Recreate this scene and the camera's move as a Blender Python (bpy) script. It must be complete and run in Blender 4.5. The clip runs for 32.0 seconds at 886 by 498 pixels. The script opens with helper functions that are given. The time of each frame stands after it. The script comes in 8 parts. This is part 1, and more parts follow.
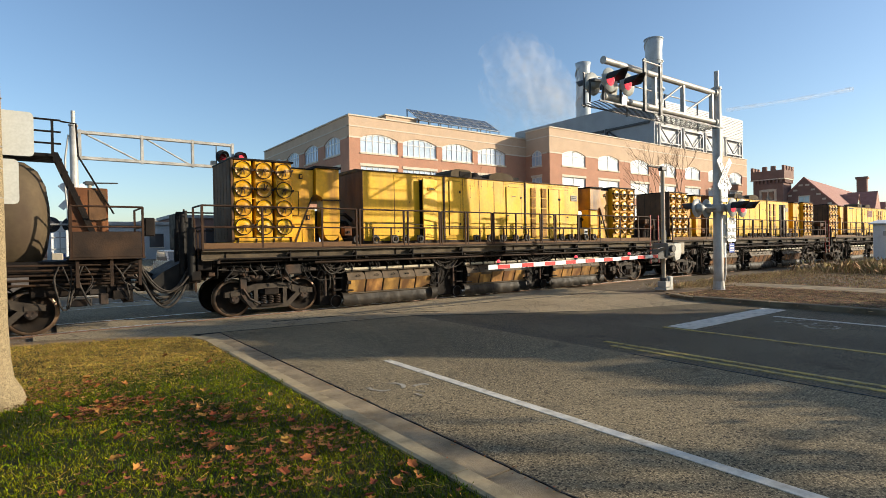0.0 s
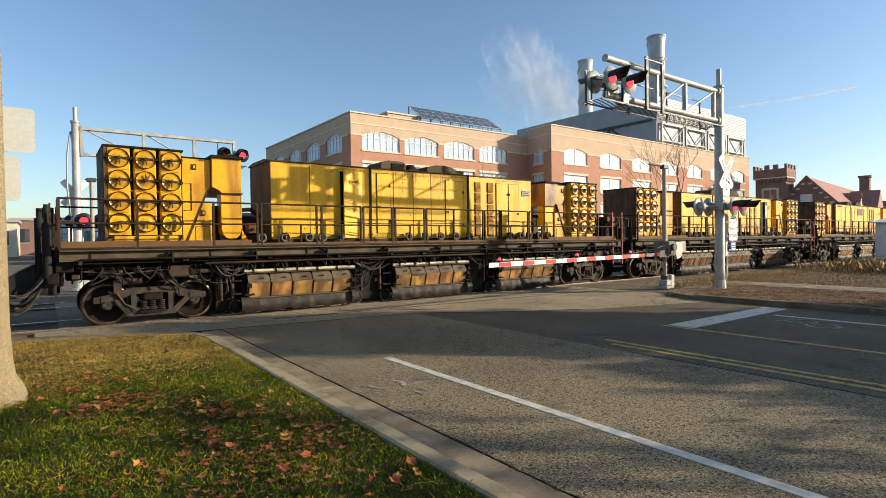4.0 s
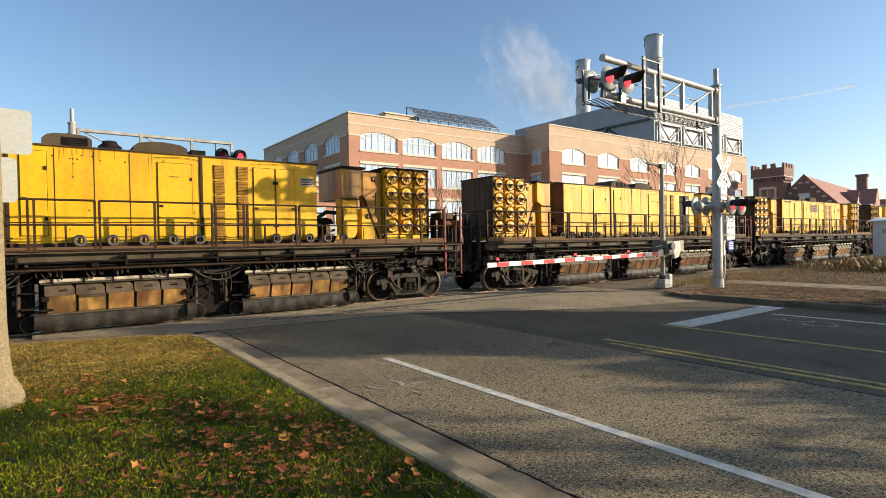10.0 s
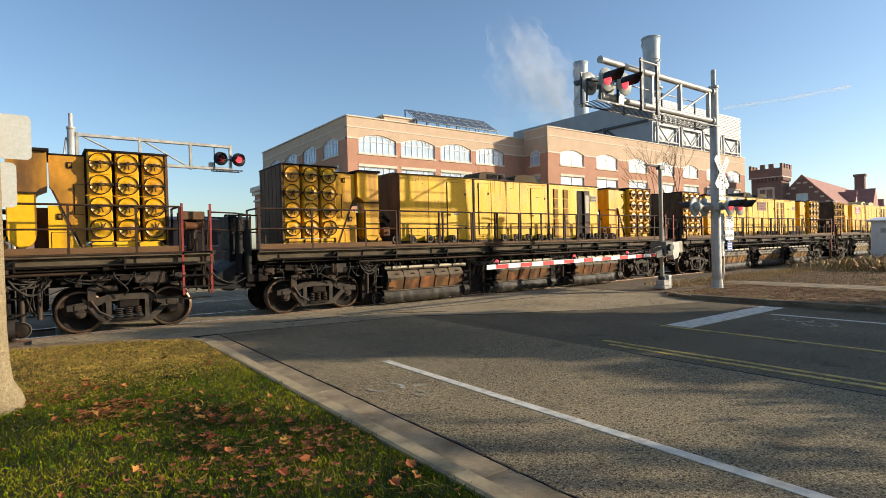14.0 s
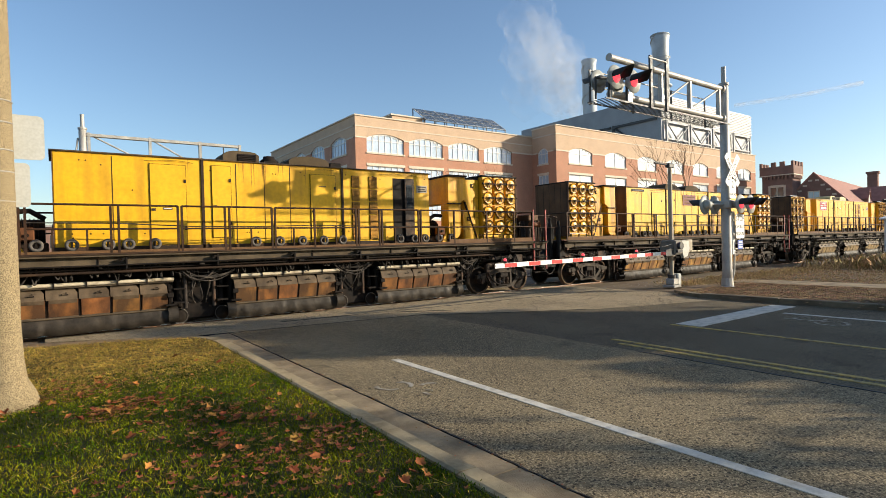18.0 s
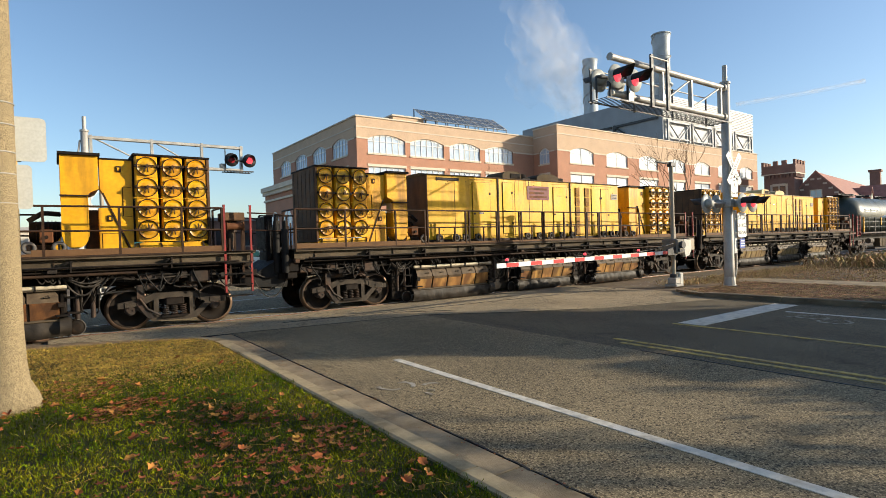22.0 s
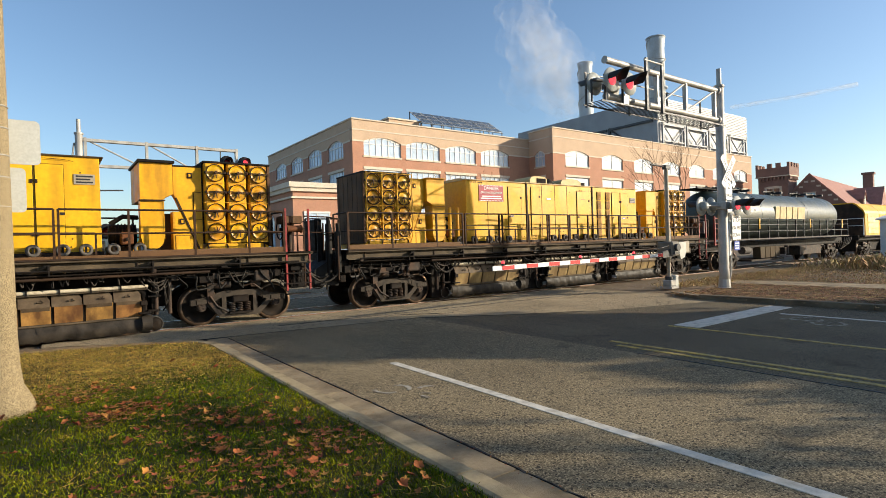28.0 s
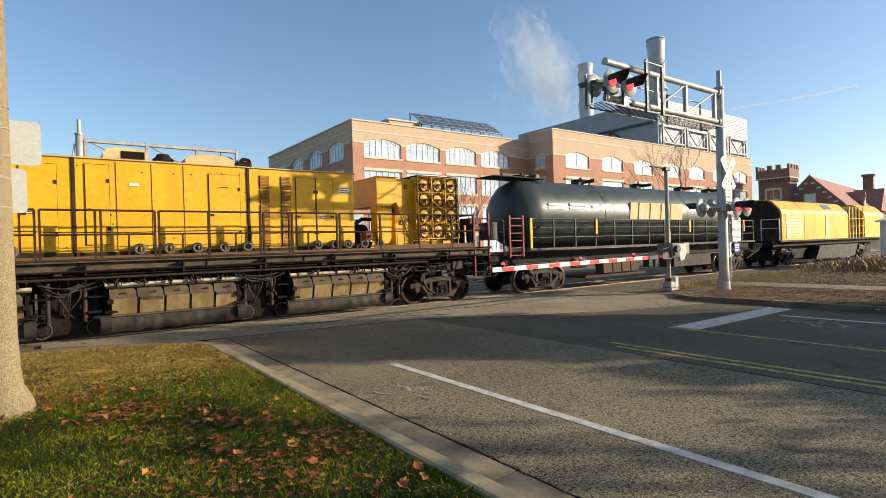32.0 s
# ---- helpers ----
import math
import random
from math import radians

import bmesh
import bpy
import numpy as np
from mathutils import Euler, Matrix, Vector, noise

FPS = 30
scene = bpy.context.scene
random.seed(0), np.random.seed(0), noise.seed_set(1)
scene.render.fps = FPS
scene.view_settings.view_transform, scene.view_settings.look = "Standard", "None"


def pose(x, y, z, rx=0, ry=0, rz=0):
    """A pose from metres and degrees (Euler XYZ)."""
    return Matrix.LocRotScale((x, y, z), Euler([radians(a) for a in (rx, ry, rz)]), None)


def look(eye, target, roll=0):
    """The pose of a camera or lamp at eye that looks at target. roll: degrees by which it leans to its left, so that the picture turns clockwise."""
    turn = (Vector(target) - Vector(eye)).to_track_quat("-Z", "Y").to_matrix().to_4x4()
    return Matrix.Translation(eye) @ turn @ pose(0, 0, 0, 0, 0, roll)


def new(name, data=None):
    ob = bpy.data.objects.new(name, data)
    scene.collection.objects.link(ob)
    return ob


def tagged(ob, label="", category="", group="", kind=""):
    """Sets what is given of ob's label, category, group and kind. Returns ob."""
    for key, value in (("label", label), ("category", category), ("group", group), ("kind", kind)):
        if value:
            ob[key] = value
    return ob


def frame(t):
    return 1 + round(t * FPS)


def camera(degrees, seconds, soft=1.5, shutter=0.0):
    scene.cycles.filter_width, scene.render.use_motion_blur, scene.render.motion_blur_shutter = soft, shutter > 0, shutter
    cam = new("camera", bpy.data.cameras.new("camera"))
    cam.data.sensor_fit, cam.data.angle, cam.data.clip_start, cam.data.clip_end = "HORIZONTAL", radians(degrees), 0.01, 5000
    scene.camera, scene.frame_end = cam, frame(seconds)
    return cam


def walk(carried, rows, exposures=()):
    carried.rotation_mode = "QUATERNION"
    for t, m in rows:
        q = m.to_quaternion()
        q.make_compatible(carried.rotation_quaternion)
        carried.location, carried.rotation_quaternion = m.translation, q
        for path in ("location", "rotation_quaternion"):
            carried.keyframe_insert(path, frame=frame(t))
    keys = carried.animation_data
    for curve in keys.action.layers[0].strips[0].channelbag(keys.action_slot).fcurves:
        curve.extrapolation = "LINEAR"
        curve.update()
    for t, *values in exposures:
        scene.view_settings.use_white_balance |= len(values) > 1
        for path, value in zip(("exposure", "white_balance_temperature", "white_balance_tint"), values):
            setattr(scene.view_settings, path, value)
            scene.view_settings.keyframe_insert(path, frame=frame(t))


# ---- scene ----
cam = camera(78.8, 32.0, soft=0.6)
walk(cam, [
    (0, pose(-0.000, 0.002, 1.734, 89.396, 0.991, -36.544)),
    (0.5, pose(-0.002, 0.008, 1.733, 89.337, 0.931, -36.439)),
    (1, pose(-0.003, 0.015, 1.732, 89.247, 0.862, -36.353)),
    (1.5, pose(-0.002, 0.009, 1.732, 89.143, 0.784, -36.291)),
    (2, pose(0.001, 0.004, 1.734, 89.076, 0.749, -36.214)),
    (2.5, pose(0.002, 0.005, 1.734, 89.062, 0.733, -36.188)),
    (3, pose(0.002, -0.005, 1.739, 89.081, 0.742, -36.213)),
    (3.5, pose(0.009, -0.011, 1.740, 89.112, 0.772, -36.275)),
    (5.5, pose(0.005, 0.001, 1.735, 89.185, 0.867, -36.737)),
    (6, pose(0.006, 0.000, 1.735, 89.190, 0.874, -36.775)),
    (6.5, pose(0.007, -0.005, 1.735, 89.195, 0.891, -36.815)),
    (7, pose(0.007, -0.006, 1.734, 89.200, 0.905, -36.866)),
    (7.5, pose(0.009, -0.009, 1.735, 89.191, 0.885, -36.891)),
    (8, pose(0.005, -0.014, 1.738, 89.163, 0.882, -36.851)),
    (8.5, pose(0.002, -0.021, 1.742, 89.141, 0.909, -36.750)),
    (9, pose(0.003, -0.025, 1.741, 89.148, 0.945, -36.670)),
    (9.5, pose(0.006, -0.022, 1.739, 89.156, 0.998, -36.604)),
    (10, pose(0.011, -0.016, 1.739, 89.156, 1.028, -36.552)),
    (10.5, pose(0.012, -0.014, 1.740, 89.149, 1.034, -36.506)),
    (11, pose(0.009, -0.017, 1.740, 89.160, 1.066, -36.527)),
    (11.5, pose(0.008, -0.022, 1.740, 89.197, 1.137, -36.570)),
    (12, pose(0.006, -0.025, 1.741, 89.225, 1.202, -36.620)),
    (12.5, pose(0.005, -0.033, 1.741, 89.282, 1.288, -36.637)),
    (13, pose(0.003, -0.028, 1.741, 89.339, 1.310, -36.675)),
    (13.5, pose(0.003, -0.022, 1.742, 89.376, 1.349, -36.684)),
    (14, pose(0.002, -0.021, 1.740, 89.395, 1.373, -36.655)),
    (14.5, pose(0.001, -0.026, 1.741, 89.402, 1.400, -36.590)),
    (16.5, pose(-0.006, -0.032, 1.745, 89.333, 1.450, -36.069)),
    (17, pose(-0.009, -0.020, 1.738, 89.349, 1.454, -35.989)),
    (17.5, pose(-0.008, -0.014, 1.736, 89.344, 1.476, -35.897)),
    (18, pose(-0.007, -0.019, 1.737, 89.307, 1.484, -35.803)),
    (18.5, pose(-0.006, -0.021, 1.732, 89.321, 1.552, -35.768)),
    (19, pose(-0.004, -0.022, 1.730, 89.364, 1.625, -35.737)),
    (19.5, pose(-0.006, -0.019, 1.726, 89.406, 1.660, -35.725)),
    (20, pose(-0.005, -0.015, 1.725, 89.404, 1.674, -35.695)),
    (20.5, pose(-0.007, -0.015, 1.728, 89.387, 1.666, -35.669)),
    (21, pose(-0.006, -0.018, 1.729, 89.380, 1.680, -35.650)),
    (21.5, pose(-0.004, -0.020, 1.730, 89.364, 1.726, -35.636)),
    (22, pose(-0.004, -0.021, 1.729, 89.358, 1.759, -35.624)),
    (22.5, pose(-0.003, -0.025, 1.729, 89.348, 1.806, -35.608)),
    (23, pose(-0.004, -0.030, 1.731, 89.340, 1.812, -35.632)),
    (23.5, pose(-0.002, -0.028, 1.730, 89.365, 1.837, -35.704)),
    (24, pose(-0.000, -0.024, 1.732, 89.381, 1.856, -35.776)),
    (24.5, pose(-0.000, -0.021, 1.733, 89.418, 1.882, -35.838)),
    (25, pose(-0.004, -0.026, 1.735, 89.444, 1.862, -35.920)),
    (25.5, pose(-0.004, -0.033, 1.737, 89.487, 1.890, -35.938)),
    (27.5, pose(-0.005, -0.024, 1.732, 89.621, 1.822, -36.058)),
    (28, pose(-0.005, -0.024, 1.732, 89.621, 1.823, -36.058)),
    (28.5, pose(-0.005, -0.025, 1.732, 89.627, 1.825, -36.050)),
    (29, pose(-0.004, -0.028, 1.731, 89.655, 1.822, -36.017)),
    (29.5, pose(-0.003, -0.029, 1.730, 89.694, 1.789, -35.989)),
    (30, pose(-0.002, -0.026, 1.731, 89.704, 1.784, -35.980)),
    (30.5, pose(0.000, -0.025, 1.733, 89.709, 1.785, -35.983)),
    (31, pose(-0.000, -0.027, 1.735, 89.717, 1.783, -35.993)),
    (31.5, pose(-0.005, -0.029, 1.735, 89.738, 1.742, -36.027)),
    (32, pose(-0.008, -0.030, 1.734, 89.744, 1.727, -36.050)),
])

# ---- sky, sun, exposure ----
SUN = Vector((6.55, -5.07, 2.5)).normalized()
world = bpy.data.worlds.new("world")
scene.world = world
world.use_nodes = True
wn = world.node_tree.nodes
sky = wn.new("ShaderNodeTexSky")
sky.sky_type = "NISHITA"
sky.sun_disc = False
sky.sun_elevation = math.asin(SUN.z)
sky.sun_rotation = math.atan2(SUN.x, SUN.y)
sky.air_density, sky.dust_density, sky.ozone_density = 1.0, 0.8, 2.7
wn["Background"].inputs[1].default_value = 0.136
world.node_tree.links.new(sky.outputs[0], wn["Background"].inputs[0])
sun_data = bpy.data.lights.new("sun", "SUN")
sun_data.energy, sun_data.angle, sun_data.color = 5.0, radians(0.55), (1.0, 0.88, 0.68)
sun = new("sun", sun_data)
sun.matrix_world = look(SUN * 60, (0, 0, 0))
scene.view_settings.exposure = 0.49


# ---- mesh builder ----
class Shape:
    """Collects boxes, prisms, tubes and lathed forms into one mesh."""

    def __init__(self, flip=None):
        self.v, self.f, self.s, self.flip = [], [], [], flip

    def add(self, verts, faces, smooth=False):
        n = len(self.v)
        for p in verts:
            self.v.append((2 * self.flip - p[0], p[1], p[2]) if self.flip is not None else tuple(p))
        for q in faces:
            self.f.append([n + i for i in q] if self.flip is None else [n + i for i in reversed(q)])
            self.s.append(smooth)
        return self

    def box(self, x0, x1, y0, y1, z0, z1, c=0.0):
        if c <= 0:
            v = [(x, y, z) for x in (x0, x1) for y in (y0, y1) for z in (z0, z1)]
            return self.add(v, [(0, 1, 3, 2), (4, 6, 7, 5), (0, 4, 5, 1), (2, 3, 7, 6), (0, 2, 6, 4), (1, 5, 7, 3)])
        lo, hi = (x0, y0, z0), (x1, y1, z1)
        v, idx = [], {}
        for sx in (0, 1):
            for sy in (0, 1):
                for sz in (0, 1):
                    sg = (sx, sy, sz)
                    for a in range(3):
                        p = [(hi[k] if sg[k] else lo[k]) + (0 if k == a else (-c if sg[k] else c)) for k in range(3)]
                        idx[sg, a] = len(v)
                        v.append(p)
        f = []
        for a in range(3):
            b, d = (a + 1) % 3, (a + 2) % 3
            for side in (0, 1):
                ring = []
                for sb, sd in ((0, 0), (1, 0), (1, 1), (0, 1)):
                    sg = [0, 0, 0]
                    sg[a], sg[b], sg[d] = side, sb, sd
                    ring.append(idx[tuple(sg), a])
                f.append(ring if side else ring[::-1])
            for sb in (0, 1):
                for sd in (0, 1):
                    s0, s1 = [0, 0, 0], [0, 0, 0]
                    s0[b] = s1[b] = sb
                    s0[d] = s1[d] = sd
                    s1[a] = 1
                    s0, s1 = tuple(s0), tuple(s1)
                    q = [idx[s0, b], idx[s1, b], idx[s1, d], idx[s0, d]]
                    f.append(q if sb == sd else q[::-1])
        for sx in (0, 1):
            for sy in (0, 1):
                for sz in (0, 1):
                    q = [idx[(sx, sy, sz), a] for a in range(3)]
                    f.append(q if (sx + sy + sz) % 2 else q[::-1])
        return self.add(v, f)

    def prism(self, poly, axis, a, b):
        """poly: (x, z) for axis y, (x, y) for z, (y, z) for x."""
        n = len(poly)
        put = {"y": lambda p, k: (p[0], k, p[1]), "z": lambda p, k: (p[0], p[1], k), "x": lambda p, k: (k, p[0], p[1])}[axis]
        v = [put(p, a) for p in poly] + [put(p, b) for p in poly]
        f = [list(range(n)), list(range(2 * n - 1, n - 1, -1))]
        f += [(i, i + n, (i + 1) % n + n, (i + 1) % n) for i in range(n)]
        return self.add(v, f)

    def cyl(self, p0, p1, r0, r1=None, n=12, caps=True):
        p0, p1 = Vector(p0), Vector(p1)
        r1 = r0 if r1 is None else r1
        d = (p1 - p0).normalized()
        u = d.orthogonal().normalized()
        w = d.cross(u)
        ring = [(u * math.cos(2 * math.pi * i / n) + w * math.sin(2 * math.pi * i / n)) for i in range(n)]
        a, b = [p0 + k * r0 for k in ring], [p1 + k * r1 for k in ring]
        self.add(a + b, [(i, (i + 1) % n, (i + 1) % n + n, i + n) for i in range(n)], True)
        if caps:
            self.add(a, [list(range(n - 1, -1, -1))])
            self.add(b, [list(range(n))])
        return self

    def tube(self, pts, r, n=6):
        pts = [Vector(p) for p in pts]
        v, f = [], []
        for k, p in enumerate(pts):
            d = (pts[min(k + 1, len(pts) - 1)] - pts[max(k - 1, 0)]).normalized()
            u = d.orthogonal().normalized() if abs(d.z) > 0.95 else Vector((0, 0, 1)).cross(d).normalized()
            w = d.cross(u)
            v += [p + (u * math.cos(2 * math.pi * i / n) + w * math.sin(2 * math.pi * i / n)) * r for i in range(n)]
        for k in range(len(pts) - 1):
            f += [(k * n + i, k * n + (i + 1) % n, (k + 1) * n + (i + 1) % n, (k + 1) * n + i) for i in range(n)]
        self.add(v, f, True)
        return self.add(v[:n] + v[-n:], [list(range(n - 1, -1, -1)), list(range(n, 2 * n))])

    def lathe(self, prof, base, axis, n=20, sharp=False, caps=True):
        """prof: (distance along axis, radius)."""
        base, d = Vector(base), Vector(axis).normalized()
        u = d.orthogonal().normalized()
        w = d.cross(u)
        v = []
        for h, r in prof:
            v += [base + d * h + (u * math.cos(2 * math.pi * i / n) + w * math.sin(2 * math.pi * i / n)) * r for i in range(n)]
        f = []
        for k in range(len(prof) - 1):
            f += [(k * n + i, k * n + (i + 1) % n, (k + 1) * n + (i + 1) % n, (k + 1) * n + i) for i in range(n)]
        if caps:
            f += [list(range(n - 1, -1, -1)), [(len(prof) - 1) * n + i for i in range(n)]]
        return self.add(v, f, not sharp)

    def torus(self, c, axis, R, r, n=20, m=6):
        c, d = Vector(c), Vector(axis).normalized()
        u = d.orthogonal().normalized()
        w = d.cross(u)
        v, f = [], []
        for i in range(n):
            k = u * math.cos(2 * math.pi * i / n) + w * math.sin(2 * math.pi * i / n)
            for j in range(m):
                b = 2 * math.pi * j / m
                v.append(c + k * (R + r * math.cos(b)) + d * r * math.sin(b))
        for i in range(n):
            for j in range(m):
                f.append((i * m + j, ((i + 1) % n) * m + j, ((i + 1) % n) * m + (j + 1) % m, i * m + (j + 1) % m))
        return self.add(v, f, True)

    def mesh(self, name, mat=None):
        me = bpy.data.meshes.new(name)
        me.from_pydata(self.v, [], self.f)
        me.polygons.foreach_set("use_smooth", self.s)
        if mat:
            me.materials.append(mat)
        me.update()
        return me


def part(name, shape, mat, parent, label=""):
    """One mesh under a thing or a part."""
    ob = new(name, shape if isinstance(shape, bpy.types.Mesh) else shape.mesh(name, mat))
    ob.parent = parent
    return tagged(ob, label)


def thing(name, label, category, group="", m=None, shape=None, mat=None, kind=""):
    """A top-level thing: an Empty, or one mesh where a shape is given."""
    ob = new(name, shape.mesh(name, mat) if shape else None)
    if m:
        ob.matrix_basis = m
    return tagged(ob, label, category, group, kind)


def lettering(name, text, size, mat, parent, m):
    cu = bpy.data.curves.new(name, "FONT")
    cu.body, cu.size, cu.align_x, cu.align_y, cu.extrude = text, size, "CENTER", "CENTER", 0.001
    tmp = new(name, cu)
    bpy.context.view_layer.update()
    me = bpy.data.meshes.new_from_object(tmp.evaluated_get(bpy.context.evaluated_depsgraph_get()))
    bpy.data.objects.remove(tmp)
    me.materials.clear()
    me.materials.append(mat)
    ob = new(name, me)
    ob.parent = parent
    ob.matrix_basis = m
    return ob


def sag(a, b, drop, n=9):
    """Points of a hanging hose or cable from a to b."""
    a, b = Vector(a), Vector(b)
    return [a.lerp(b, i / (n - 1)) - Vector((0, 0, drop * 4 * (i / (n - 1)) * (1 - i / (n - 1)))) for i in range(n)]


# ---- materials ----
def surf(name, col, rough=0.6, metal=0.0, var=0.2, scale=4.0, dirt=None, amount=0.3, dscale=1.5, streak=0.0, bump=0.15, bscale=60.0,
         rnd=0.0, island=0.0, lo=0.45, hi=0.7, glow=0.0, spec=0.35):
    """A worn surface: grain, blotches of dirt, streaks, fine relief."""
    m = bpy.data.materials.new(name)
    m.use_nodes = True
    nt = m.node_tree
    n, ln = nt.nodes, nt.links
    b = n["Principled BSDF"]
    tc = n.new("ShaderNodeTexCoord")
    src = tc.outputs["Object"]

    def nz(sc, detail=4.0, vec=None):
        k = n.new("ShaderNodeTexNoise")
        k.inputs["Scale"].default_value, k.inputs["Detail"].default_value = sc, detail
        ln.new(vec or src, k.inputs["Vector"])
        return k.outputs["Fac"]

    def mixc(fac, a, bb, mode="MIX"):
        k = n.new("ShaderNodeMix")
        k.data_type, k.blend_type = "RGBA", mode
        if isinstance(fac, float):
            k.inputs[0].default_value = fac
        else:
            ln.new(fac, k.inputs[0])
        for i, c in ((6, a), (7, bb)):
            if isinstance(c, tuple):
                k.inputs[i].default_value = (*c[:3], 1)
            else:
                ln.new(c, k.inputs[i])
        return k.outputs[2]

    def ramp(fac, a, bb, to0=0.0, to1=1.0):
        k = n.new("ShaderNodeMapRange")
        k.inputs[1].default_value, k.inputs[2].default_value, k.inputs[3].default_value, k.inputs[4].default_value = a, bb, to0, to1
        ln.new(fac, k.inputs[0])
        return k.outputs[0]

    dark = tuple(c * (1 - var) for c in col)
    lite = tuple(min(1, c * (1 + var)) for c in col)
    c = mixc(ramp(nz(scale), 0.3, 0.7), dark, lite)
    c = mixc(ramp(nz(scale * 9, 2.0), 0.35, 0.75, 0.0, 0.5), c, mixc(1.0, c, (0.72, 0.7, 0.68), "MULTIPLY"))
    if dirt:
        vec = None
        if streak:
            mp = n.new("ShaderNodeMapping")
            mp.inputs["Scale"].default_value = (1, 1, streak)
            ln.new(src, mp.inputs["Vector"])
            vec = mp.outputs[0]
        c = mixc(ramp(nz(dscale, 6.0, vec), lo, hi, 0.0, amount), c, dirt)
    if rnd or island:
        if island:
            r = n.new("ShaderNodeNewGeometry").outputs["Random Per Island"]
        else:
            r = n.new("ShaderNodeObjectInfo").outputs["Random"]
        hs = n.new("ShaderNodeHueSaturation")
        k = rnd or island
        ln.new(ramp(r, 0, 1, 1 - k, 1 + k), hs.inputs["Value"])
        r2 = n.new("ShaderNodeMath")
        r2.operation = "MULTIPLY_ADD"
        ln.new(r, r2.inputs[0])
        r2.inputs[1].default_value, r2.inputs[2].default_value = 7.31, 0.0
        r3 = n.new("ShaderNodeMath")
        r3.operation = "FRACT"
        ln.new(r2.outputs[0], r3.inputs[0])
        ln.new(ramp(r3.outputs[0], 0, 1, 0.5 - 0.06 * k, 0.5 + 0.06 * k), hs.inputs["Hue"])
        ln.new(c, hs.inputs["Color"])
        c = hs.outputs[0]
    ln.new(c, b.inputs["Base Color"])
    b.inputs["Metallic"].default_value = metal
    b.inputs["Specular IOR Level"].default_value = spec
    ln.new(ramp(nz(scale * 2), 0.3, 0.7, max(0.05, rough - 0.12), min(1, rough + 0.12)), b.inputs["Roughness"])
    if bump:
        bp = n.new("ShaderNodeBump")
        bp.inputs["Strength"].default_value, bp.inputs["Distance"].default_value = bump, 0.02
        ln.new(nz(bscale, 3.0), bp.inputs["Height"])
        ln.new(bp.outputs[0], b.inputs["Normal"])
    if glow:
        b.inputs["Emission Color"].default_value = (*col, 1)
        b.inputs["Emission Strength"].default_value = glow
    return m


def glass(name, col=(0.25, 0.32, 0.38), rough=0.05):
    m = bpy.data.materials.new(name)
    m.use_nodes = True
    b = m.node_tree.nodes["Principled BSDF"]
    b.inputs["Base Color"].default_value = (*col, 1)
    b.inputs["Roughness"].default_value = rough
    b.inputs["Metallic"].default_value = 0.0
    b.inputs["IOR"].default_value = 1.6
    b.inputs["Coat Weight"].default_value = 1.0
    return m


M = {}


